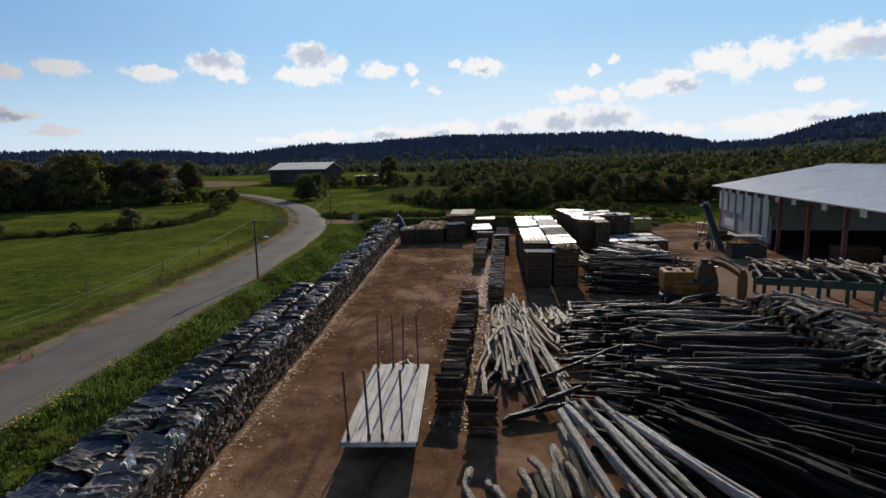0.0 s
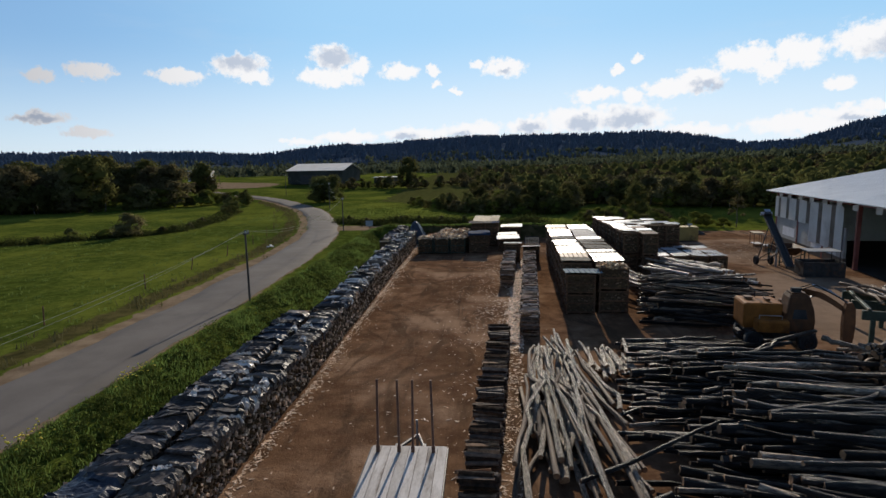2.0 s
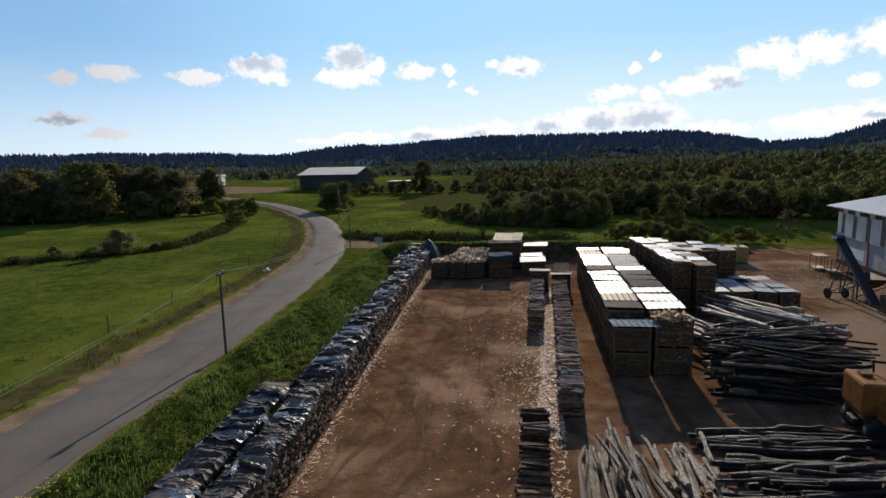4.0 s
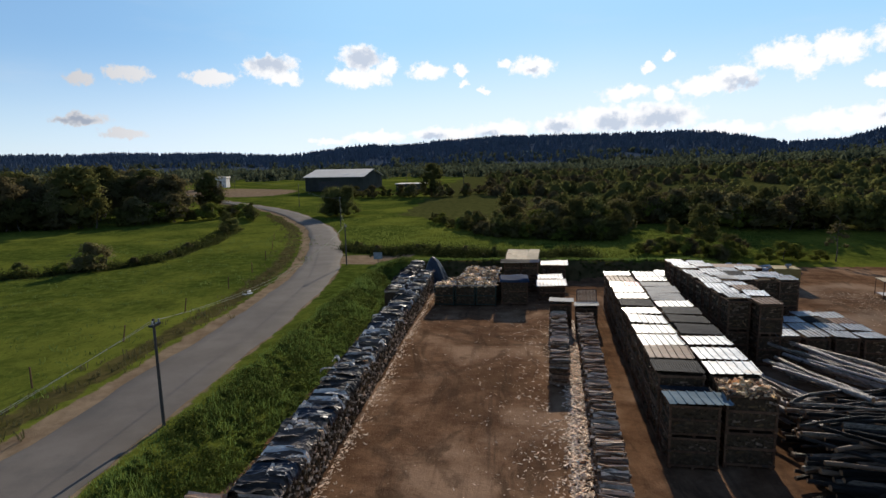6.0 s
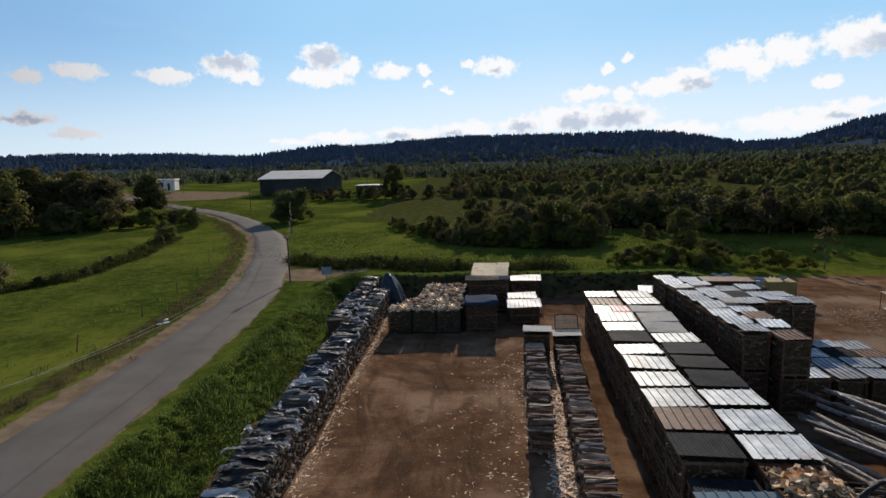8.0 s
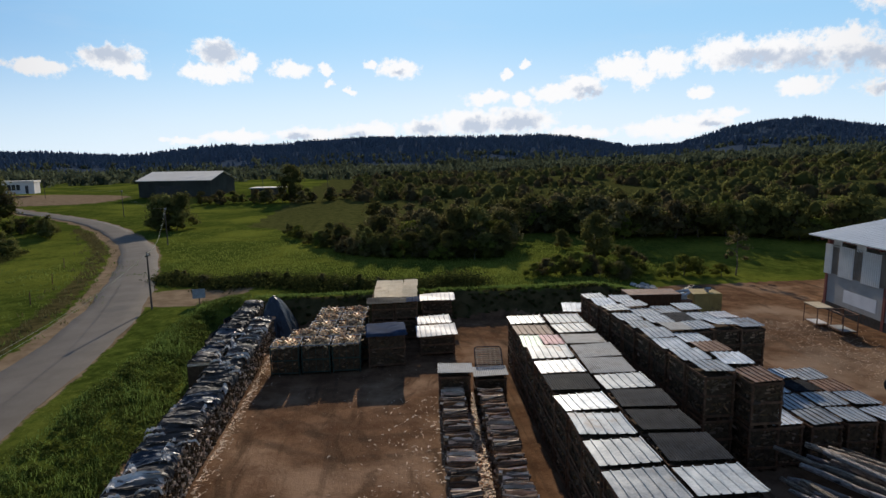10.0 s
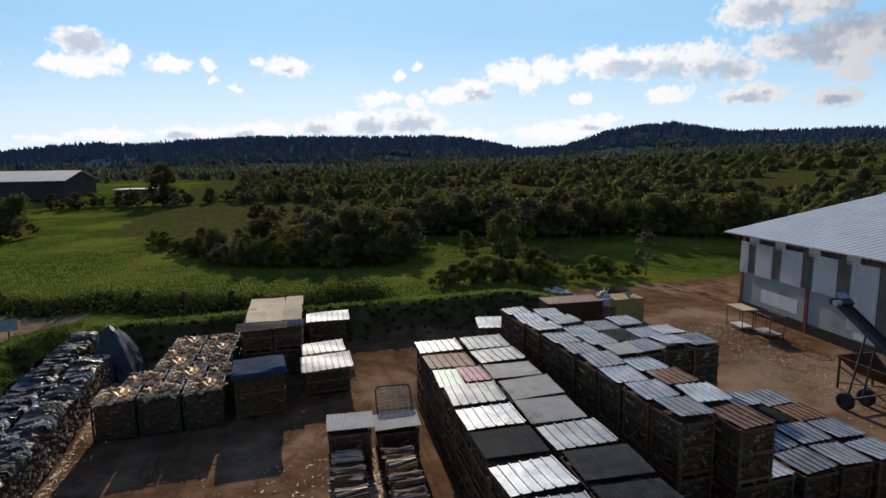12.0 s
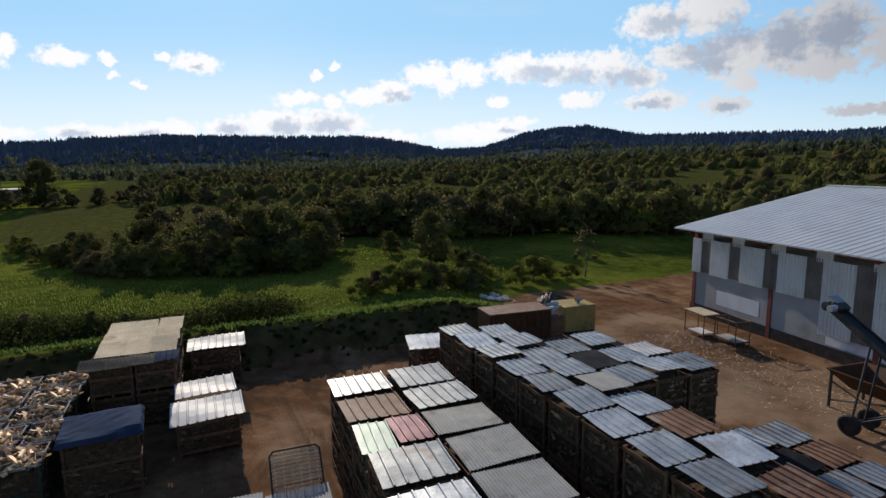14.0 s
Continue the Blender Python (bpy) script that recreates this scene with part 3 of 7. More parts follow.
def box_mesh(name, size, mat, bevel=0.015):
    s = Soup()
    x, y, z = size
    s.box(-x / 2, -y / 2, 0, x / 2, y / 2, z, bevel=min(bevel, min(size) * .3))
    return s.mesh(name, mat)


# ---- ground ----
ROAD = [(-19, -80), (-19, 10), (-19.0, 30), (-19.3, 45), (-19.7, 55), (-20.3, 66), (-21.7, 78), (-23.6, 87), (-26.9, 98), (-31.4, 111),
        (-36.8, 124), (-44.6, 138), (-53, 151), (-66, 167), (-84, 184), (-112, 206), (-160, 238), (-260, 300)]


def spline(points, step):
    p = np.array(points, float)
    out = []
    for i in range(len(p) - 1):
        a, b, c, d = p[max(i - 1, 0)], p[i], p[i + 1], p[min(i + 2, len(p) - 1)]
        n = max(2, int(np.linalg.norm(c - b) / step))
        for t in np.arange(n) / n:
            m0, m1 = (c - a) / 2, (d - b) / 2
            out.append((2 * t**3 - 3 * t**2 + 1) * b + (t**3 - 2 * t**2 + t) * m0 + (-2 * t**3 + 3 * t**2) * c + (t**3 - t**2) * m1)
    out.append(p[-1])
    return np.array(out)


ROAD_LINE = spline(ROAD, 2.0)


def road_distance(x, y):
    best = np.full(np.shape(x), 1e9)
    for a, b in zip(ROAD_LINE[:-1], ROAD_LINE[1:]):
        d = b - a
        t = np.clip(((x - a[0]) * d[0] + (y - a[1]) * d[1]) / (d @ d), 0, 1)
        best = np.minimum(best, np.hypot(x - a[0] - t * d[0], y - a[1] - t * d[1]))
    return best


SKY_AZ = [-180, -120, -80, -39.5, -31.7, -27, -22.5, -20, -17.3, -14, -11, -6.5, -1.2, 2, 7, 10, 16, 18, 20.4, 24.9, 28.8, 31, 33.3, 36, 38.7, 41.3, 44, 50, 54, 58, 63, 90, 130, 180]
SKY_EL = [1.6, 1.8, 1.7, 1.6, 1.68, 1.6, 1.28, 1.55, 2.0, 2.24, 2.12, 2.5, 2.9, 2.85, 2.8, 2.72, 2.85, 2.75, 2.35, 1.47, 1.7, 2.35, 3.1, 3.35, 3.5, 3.05, 2.6, 2.47, 2.5, 2.42, 2.5, 2.3, 1.8, 1.6]
RIDGE = 1150.0


def wave(x, y, s):
    return np.sin(x / s + 1.3) * np.cos(y / s * 1.13 + .4) + .5 * np.sin(x / s * 2.3 + y / s * 1.7)


def height(x, y):
    x, y = np.asarray(x, float), np.asarray(y, float)
    left = smooth(12.3, 16.2, -x)
    fade = 1 - smooth(17, 27, x)
    back = smooth(80.9, 82.7, y + 0.3 * np.sin(x * .9)) * fade + smooth(88, 118, y) * (1 - fade)
    z = left * 1.0 + (1 - left) * (1.5 + .35 * np.exp(-((y - 83.4) / 1.0) ** 2) * fade) * back
    dist = np.hypot(x - 2, y - 40)
    az = np.degrees(np.arctan2(x - 2, y - 40))
    z = z + smooth(120, 260, dist) * 2.6 + smooth(100, 420, dist) * np.interp(az, [-180, -60, -10, 10, 25, 45, 65, 100, 180], [2, 2, 0.5, 2, 5, 11, 15, 10, 2])
    el = np.interp(az, SKY_AZ, SKY_EL)
    top = 10.0 + RIDGE * np.tan(np.radians(el)) - 9.8
    rise = smooth(430, RIDGE, dist) ** 1.15
    z = z * (1 - rise) + rise * top * (1 - 0.35 * smooth(RIDGE * 1.05, 3000, dist))
    z = z + smooth(90, 160, dist) * (1 - .7 * rise) * 0.35 * wave(x, y, 19.0) + rise * 1.5 * wave(x, y, 60.0)
    yard = (1 - left) * (1 - smooth(79, 84, y))
    return z + 0.05 * wave(x, y, 3.1) * (1 - .2 * yard)


def build_ground():
    rings = np.concatenate([np.arange(0.0, 70, 0.8), 70 * 1.022 ** np.arange(0, 176)])
    rings[0] = 0.2
    n = 440
    a = np.arange(n) * 2 * np.pi / n
    cx, cy = -4.0, 55.0
    x = cx + np.outer(rings, np.sin(a))
    y = cy + np.outer(rings, np.cos(a))
    d = road_distance(x, y)
    z = height(x, y)
    # the ground lies a little under the carriageway
    road_z = z.copy()
    z = np.where(d < 3.0, road_z - 0.05, z)
    v = np.stack([x, y, z], -1).reshape(-1, 3)
    f = []
    for i in range(len(rings) - 1):
        o, p = i * n, (i + 1) * n
        f += [(o + j, o + (j + 1) % n, p + (j + 1) % n, p + j) for j in range(n)]
    f.append(tuple(range(n - 1, -1, -1)))
    f = [tuple(reversed(q)) for q in f]
    me = mesh_of("ground", v, f, [GROUND], shade=True)
    dirt = (smooth(-12.6, -11.6, x)) * (1 - smooth(80.6, 81.8, y - smooth(20, 27, x) * 8.0))
    dirt = dirt * (1 - smooth(60, 75, x)) * smooth(-30, -20, y)
    clear = np.exp(-(((x + 18.0) / 7.0) ** 2 + ((y - 88.6) / 4.8) ** 2) * 1.2)
    apron = np.exp(-(((x + 108) / 34) ** 2 + ((y - 222) / 26) ** 4) * 1.5)
    right = x > np.interp(y, ROAD_LINE[:, 1], ROAD_LINE[:, 0])
    gravel = np.maximum(np.clip((np.where(right, 2.75, 3.45) - d) * 1.2 + .3, 0, 1), np.maximum(smooth(.35, .6, clear), smooth(.3, .5, apron)))
    dist = np.hypot(x - 2, y - 40)
    az = np.degrees(np.arctan2(x - 2, y - 40))
    line = np.interp(x, [-60, -20, -10, -5, 1, 7, 12, 16, 20.5, 27, 34, 46, 60, 75], [168, 141, 116, 107, 103, 101, 101, 104, 118, 121, 113, 111, 105, 98])
    wild = smooth(0, 5, y - line) * (x > -26)
    hedge = np.full(x.shape, 1e9)
    for (ax, ay), (bx, by) in zip([(-85, 57), (-64, 70), (-48.5, 81), (-45, 90), (-47.5, 106)], [(-64, 70), (-48.5, 81), (-45, 90), (-47.5, 106), (-52, 122)]):
        tt = np.clip(((x - ax) * (bx - ax) + (y - ay) * (by - ay)) / ((bx - ax) ** 2 + (by - ay) ** 2), 0, 1)
        hedge = np.minimum(hedge, np.hypot(x - ax - tt * (bx - ax), y - ay - tt * (by - ay)))
    wild = np.maximum(wild, .8 * (1 - smooth(.8, 2.6, hedge)))
    wild = np.maximum(wild, smooth(300, 420, dist))
    wild = np.maximum(wild, smooth(80.2, 81, y) * (1 - smooth(82.6, 83.6, y)) * (x > -11) * (x < 24))
    dust = np.maximum(np.exp(-(((x - 25) / 7.5) ** 4 + ((y - 48) / 11.0) ** 4)), .55 * np.exp(-(((x - 28) / 6.0) ** 4 + ((y - 70) / 13.0) ** 4)))
    verge = smooth(3.5, 4.0, d) * (1 - smooth(4.7, 6.4, d)) * (x < -20) * (y < 150) * ~right
    verge = np.maximum(verge, smooth(80.6, 81.2, y) * (1 - smooth(82.7, 83.4, y)) * smooth(-11.5, -10.5, x) * (1 - smooth(20, 24, x)))
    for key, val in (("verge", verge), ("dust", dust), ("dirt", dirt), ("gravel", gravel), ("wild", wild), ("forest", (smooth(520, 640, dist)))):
        at = me.attributes.new(key, "FLOAT", "POINT")
        at.data.foreach_set("value", val.reshape(-1).astype(np.float32))
    thing("ground", "brown dirt yard with green meadows and wooded hills", "ground", data=me, kind="structure")


build_ground()


def build_road():
    line = spline(ROAD, 1.5)
    tang = np.gradient(line, axis=0)
    tang /= np.linalg.norm(tang, axis=1)[:, None]
    nor = np.stack([tang[:, 1], -tang[:, 0]], 1)
    cols = [(-2.12, -.06), (-2.05, .02), (-1.2, .06), (0, .085), (1.2, .06), (2.35, .02), (2.42, -.06)]
    wob = 0.10 * np.sin(np.arange(len(line)) * 0.9) + 0.06 * np.sin(np.arange(len(line)) * 2.3)
    v, f = [], []
    for i, (p, m) in enumerate(zip(line, nor)):
        zc = float(height(p[0], p[1]))
        for j, (o, dz) in enumerate(cols):
            w = o + (wob[i] if abs(o) > 2 else 0) * (1 if o > 0 else -1)
            q = p + m * w
            v.append((q[0], q[1], zc + dz))
    k = len(cols)
    for i in range(len(line) - 1):
        for j in range(k - 1):
            f.append((i * k + j, i * k + j + 1, (i + 1) * k + j + 1, (i + 1) * k + j))
    thing("road", "winding grey asphalt country road with sandy shoulders", "road", data=mesh_of("road", v, f, [ASPHALT], shade=True), kind="structure")


build_road()

# ---- vegetation ----
ICO = bmesh.new()
bmesh.ops.create_icosphere(ICO, subdivisions=1, radius=1.0)
ICO_V = np.array([v.co[:] for v in ICO.verts])
ICO.verts.index_update()
ICO_F = [tuple(v.index for v in q.verts) for q in ICO.faces]
ICO.free()


def cards(centers, normals, size, r):
    """Small leaf quads at the centers, about square, tilted at random round the normals."""
    n = len(centers)
    nor = normals + r.normal(0, .55, (n, 3))
    nor /= np.linalg.norm(nor, axis=1)[:, None] + 1e-9
    u = np.cross(nor, r.normal(0, 1, (n, 3)))
    u /= np.linalg.norm(u, axis=1)[:, None] + 1e-9
    w = np.cross(nor, u)
    s = (size * r.uniform(.6, 1.4, n))[:, None]
    quad = np.stack([centers - u * s, centers - w * s * .55, centers + u * s, centers + w * s * .55], 1)
    v = quad.reshape(-1, 3)
    f = np.arange(4 * n).reshape(-1, 4)
    return v, f


def soften(me, normals):
    """Shades a mass of leaves by the rounded shape of the whole crown."""
    n = np.asarray(normals, float)
    n = n / (np.linalg.norm(n, axis=1)[:, None] + 1e-9)
    me.polygons.foreach_set("use_smooth", np.ones(len(me.polygons), bool))
    me.normals_split_custom_set_from_vertices(n.tolist())
    return me


def crown_mesh(name, seed, w, d, h, base, clumps, leaves, size, mat, lean=0.0):
    """A crown of uneven clumps, each a dark core under a shell of small leaves."""
    r = np.random.default_rng(seed)
    s = Soup()
    pts, nrm, shade = [], [], []
    mid = np.array([lean * .4, 0, base + (h - base) * .35])
    for i in range(clumps):
        a, t = r.uniform(0, 2 * np.pi), r.uniform(0, 1) ** .6
        zc = r.uniform(0.12, 1.0)
        shrink = math.sqrt(max(0.08, 1 - (2 * abs(zc - .42)) ** 2 * .85))
        c = np.array([math.cos(a) * t * w * .42 * shrink + lean * zc, math.sin(a) * t * d * .42 * shrink, base + zc * (h - base) * .88])
        rad = r.uniform(.14, .26) * min(w, h) * (.7 + .5 * shrink)
        squash = np.array([1, 1, r.uniform(.65, .95)])
        core = ICO_V * (rad * .5 * (1 + r.normal(0, .16, (len(ICO_V), 1)))) * squash + c
        s.add(core, ICO_F)
        shade.append(ICO_V + .6 * (c - mid) / max(rad, .3))
        k = leaves // clumps
        q = r.normal(0, 1, (k, 3))
        q /= np.linalg.norm(q, axis=1)[:, None]
        q[:, 2] = np.where(q[:, 2] < -.5, -q[:, 2], q[:, 2])
        pts.append(c + q * squash * (rad * r.uniform(.5, 1.25, (k, 1))))
        nrm.append(q)
    v, f = cards(np.vstack(pts), np.vstack(nrm), size, r)
    v[:, 2] = np.maximum(v[:, 2], .02)
    s.add(v, f)
    for arr in s.v:
        arr[:, 2] = np.maximum(arr[:, 2], .02)
    out = np.vstack(pts) - mid
    out = out / (np.linalg.norm(out, axis=1)[:, None] + 1e-9)
    shade.append(np.repeat(.7 * np.vstack(nrm) + .8 * out + (0, 0, .15), 4, 0))
    return soften(s.mesh(name, mat), np.vstack(shade))


def trunk_mesh(name, seed, h, r0, limbs, spread):
    r = np.random.default_rng(seed)
    s = Soup()
    p = np.array([0, 0, -.15])
    rad = r0
    for i in range(4):
        q = p + np.array([r.normal(0, .06) * h, r.normal(0, .06) * h, h / 4 * (1.1 if i else 1.2)])
        s.tube(p, q, rad, rad * .74, 7)
        if i:
            for j in range(limbs):
                a = r.uniform(0, 6.28)
                e = q + np.array([math.cos(a) * spread, math.sin(a) * spread, r.uniform(.2, .9) * spread])
                m = (q + e) / 2 + np.array([0, 0, .12 * spread])
                s.tube(q, m, rad * .42, rad * .28, 5)
                s.tube(m, e, rad * .28, rad * .08, 5)
        p, rad = q, rad * .74
    return s.mesh(name, BARK_TREE, shade=True)


SHRUBS, SHRUBS_FAR = [], []
for i, (w, h, mat) in enumerate([(4.2, 3.2, LEAF), (5.2, 4.3, LEAF), (3.4, 3.6, LEAF), (5.6, 3.4, LEAF_LIGHT), (4.4, 4.8, LEAF), (3.0, 2.3, LEAF_BROWN), (4.8, 3.8, LEAF_BROWN)]):
    stem = trunk_mesh("stem", 40 + i, h * .6, .10, 2, w * .25)
    SHRUBS.append((crown_mesh("crown", 20 + i, w, w * .95, h, .1, 19, 2300, .115, mat), stem, h))
    SHRUBS_FAR.append((crown_mesh("crown", 50 + i, w, w * .95, h, .1, 17, 1000, .17, mat), stem, h))
TREES = []
for i, (w, h, mat) in enumerate([(7.0, 9.5, LEAF), (6.0, 8.0, LEAF_BROWN), (8.0, 10.0, LEAF)]):
    TREES.append((crown_mesh("crown", 60 + i, w, w, h, h * .16, 30, 2300, .24, mat), trunk_mesh("trunk", 80 + i, h * .7, .22, 3, w * .28), h))


def plant(kind, x, y, scale, label, group, name="shrub", turn=None, category="shrub"):
    crown, stem, h = kind
    turn = rng.uniform(0, 360) if turn is None else turn
    ob = thing(name, label, category, pose(x, y, float(height(x, y)) - .05, 0, 0, turn) @ Matrix.Diagonal((scale * rng.uniform(.9, 1.15), scale * rng.uniform(.9, 1.15), scale, 1)), group=group)
    part("trunk", stem, ob)
    part("crown", crown, ob)
    return ob


# the thicket at the edge of the meadow
EDGE_X = [-26, -18, -10, -5, 1, 7, 12, 16, 20.5, 27, 34, 46, 60]
EDGE_Y = [146, 136, 115, 106, 101.5, 100, 99.5, 103, 117, 120, 112, 110, 104]
for i in range(30):
    x = -16 + i * 1.04 + rng.normal(0, .35)
    y = np.interp(x, EDGE_X, EDGE_Y) + rng.uniform(.6, 2.2)
    tall = np.interp(x, [-16, -8, 0, 6, 15], [.5, .62, .72, .8, .85])
    plant(SHRUBS[int(rng.integers(0, 5)) if rng.random() < .85 else 6], x, y, tall * rng.uniform(.75, 1.1), "dense dark green thicket shrub at the meadow's edge", "thicket shrubs")
for i in range(26):
    x = -9 + i * .98 + rng.normal(0, .4)
    y = np.interp(x, EDGE_X, EDGE_Y) + rng.uniform(4.5, 9)
    plant(SHRUBS[int(rng.integers(0, 7))], x, y, np.interp(x, [-9, 0, 6, 15], [.7, 1.05, 1.35, 1.4]) * rng.uniform(.8, 1.12), "tall dark green shrub within a thicket", "thicket shrubs")
# single bushy tree and bushes on the meadow
LONE = (crown_mesh("crown", 97, 4.3, 4.3, 5.9, .2, 34, 4200, .115, LEAF), trunk_mesh("trunk", 96, 3.6, .16, 3, 1.0), 5.9)
plant(LONE, 25.0, 101.6, 1.0, "rounded dark green tree standing alone on the meadow", "", "tree", 20, "tree")
plant(SHRUBS[0], 28.0, 101.5, .62, "dense dark green bush beside a lone tree", "meadow bushes")
plant(SHRUBS[2], 22.6, 107, .72, "dense dark green bush beside a lone tree", "meadow bushes")
for x, y, s, t in [(13.8, 89.2, .42, 3), (15.2, 89.6, .5, 6), (16.4, 90.2, .6, 3), (17.5, 89.8, .6, 0), (18.6, 90.8, .66, 3), (19.8, 90.2, .6, 6), (21, 90.6, .62, 3), (22.2, 91, .62, 0), (23.4, 91.4, .56, 6), (24.6, 92, .55, 3), (26.2, 95, .6, 3), (28, 97.5, .55, 6), (31.4, 93, .7, 3), (33, 94, .55, 3),
                   (29.3, 92.5, .5, 3), (35, 92, .45, 3)]:
    plant(SHRUBS[t], x, y, s, "ragged green bush on the bank behind the yard", "bank bushes")
bare = thing("tree", "thin young tree with sparse budding twigs", "tree", pose(37, 92.5, float(height(37, 92.5))))
part("trunk", trunk_mesh("trunk", 99, 4.4, .09, 3, 1.1), bare)
part("crown", crown_mesh("crown", 98, 2.6, 2.6, 5.2, 1.2, 12, 260, .10, LEAF_BROWN), bare)
# shrubland that climbs towards the hills
count = 0
while count < 55:
    a, d = rng.uniform(-8, 66), rng.uniform(62, 120)
    x, y = 2 + d * math.sin(radians(a)), 40 + d * math.cos(radians(a))
    if y < np.interp(x, EDGE_X, EDGE_Y) + 8 or (x < 28 and y < 160 and rng.random() < .7) or (x > 25 and y < 98) or (x > 30 and y < 104):
        continue
    plant(SHRUBS_FAR[int(rng.integers(0, 7))], x, y, rng.uniform(.75, 1.25), "green and budding brown scrub on the slope", "shrubs on the slope")
    count += 1
for i in range(70):
    x = 19.5 + i * .66 + rng.normal(0, .5)
    y = np.interp(x, EDGE_X, EDGE_Y) + rng.uniform(1.5, 9)
    plant(SHRUBS_FAR[int(rng.integers(0, 7))], x, y, rng.uniform(.9, 1.55), "dense tall scrub along the green strip", "scrub behind the green strip")
# wood beyond the left meadow
WOOD_X, WOOD_Y = [-170, -120, -94, -86, -78, -71, -63], [108, 114, 118, 120, 126, 134, 143]
for i in range(46):
    x = -76 - 70 * rng.uniform(0, 1) ** 1.2
    y = np.interp(x, WOOD_X, WOOD_Y) + rng.uniform(4, 34)
    if road_distance(np.array(x), np.array(y)) < 10:
        continue
    plant(TREES[(0, 1, 1, 2)[int(rng.integers(0, 4))]], x, y, rng.uniform(.95, 1.35), "tall budding tree in a dark wood", "wood beyond the meadow", "tree", None, "tree")
for i in range(52):
    x = -63 - 72 * (i + rng.uniform(0, 1)) / 52
    y = np.interp(x, WOOD_X, WOOD_Y) + rng.uniform(.8, 4.5)
    plant(SHRUBS_FAR[int(rng.integers(0, 7))], x, y, rng.uniform(.85, 1.45) * (.85 if x > -72 else 1.15), "dark shrub at the edge of the wood", "shrubs at the wood's edge")
for x, y, k in [(-56.5, 138.5, .8), (-55, 136, .7), (-58.5, 141, .95), (-61, 143.5, 1.0), (-64, 147, 1.0), (-67, 150, .9)]:
    plant(SHRUBS[int(rng.integers(0, 5))], x, y, k, "dark shrub in a hedge beside the road", "shrubs at the wood's edge")
# hedge through the left meadow
plant(SHRUBS[6], -48.5, 81, .95, "round grey-green bush in a meadow hedge", "meadow hedge")
for x, y, s in [(-51, 79.5, .4), (-46, 84.5, .45), (-45.2, 86.5, .35), (-44.8, 90, .3), (-46, 96, .35), (-47, 102, .3), (-47.5, 106, .35), (-54, 77, .42), (-57, 74.5, .38), (-61, 72, .5), (-64, 70, .4),
                (-50, 116, .75), (-51.5, 119, .8), (-53, 121, .6), (-48.6, 112, .35), (-69, 66, .4), (-75, 62, .45)]:
    plant(SHRUBS[int(rng.integers(0, 7))], x, y, s, "low scrubby bush in a meadow hedge", "meadow hedge")
# bushes by the far bend and the field's roadside edge
for x, y, s in [(-39.2, 144.5, 1.55), (-38.0, 148, 1.6), (-41.2, 147.5, 1.55), (-37.6, 143.8, 1.2), (-40.6, 143, 1.0)]:
    plant(SHRUBS[1], x, y, s, "large dark roadside bush at the bend", "bushes at the bend")
for i in range(15):
    t = (i + .3) / 15
    plant(SHRUBS[(5, 2, 6, 0)[i % 4]], -23 + 23 * t + rng.normal(0, .8), 97.5 - 11 * t ** .7 + rng.normal(0, .7), rng.uniform(.22, .36), "low rough bush along the meadow's edge", "low hedge")


def weed_band():
    """Rough, unbroken bands of low weeds: where the meadow meets the yard's bank, and along the meadow hedge."""
    r = np.random.default_rng(77)
    hx, hy = [-85, -64, -54, -48.5, -45, -44.8, -47.5, -52], [57, 70, 77, 81, 86, 90, 106, 122]
    run = np.concatenate([[0], np.cumsum(np.hypot(np.diff(hx), np.diff(hy)))])
    V, F, N, n = [], [], [], 0
    for i in range(2600):
        t = r.uniform(-.03, 1.35)
        x = -23 + 23 * t + r.normal(0, .5)
        y = (97.5 - 11 * max(t, 0) ** .7 if t < 1 else 86.5 + 1.5 * (t - 1)) + r.normal(0, 1.0)
        if i >= 2350:
            x, y = r.uniform(-11, 24), r.uniform(80.9, 83.2)
        elif i >= 1300:
            s = r.uniform(0, run[-1])
            x, y = np.interp(s, run, hx) + r.normal(0, .7), np.interp(s, run, hy) + r.normal(0, .7)
        h = r.uniform(.5, 1.2) * (.2 if i >= 2350 else 1) * (1 + .5 * float(wave(np.array(x), np.array(y), 2.1)) * .6)
        q = r.normal(0, 1, (30, 3))
        q /= np.linalg.norm(q, axis=1)[:, None]
        q[:, 2] = abs(q[:, 2])
        v, f = cards(q * (h * 1.1, h * 1.1, h) * r.uniform(.3, 1.05, (30, 1)) + (x, y, float(height(x, y))), q, .10, r)
        V.append(v)
        F.extend((f + n).tolist())
        n += len(v)
        N.append(np.repeat(q + (0, 0, .3), 4, 0))
    thing("edge_weeds", "rough band of low dark weeds along the meadow's edge", "weeds", data=soften(mesh_of("edge_weeds", np.vstack(V), F, [LEAF_LOW]), np.vstack(N)), kind="stuff")


weed_band()
for i in range(44):
    t = i / 43
    plant(SHRUBS_FAR[(2, 5, 0, 6)[i % 4]], -52 + 84 * t + rng.normal(0, 1), 205 + rng.normal(0, 2.5), rng.uniform(.7, 1.3), "far hedge bush between fields", "far hedge")
plant(TREES[0], -26, 206, 1.2, "large round tree beyond the far field", "", "tree", None, "tree")


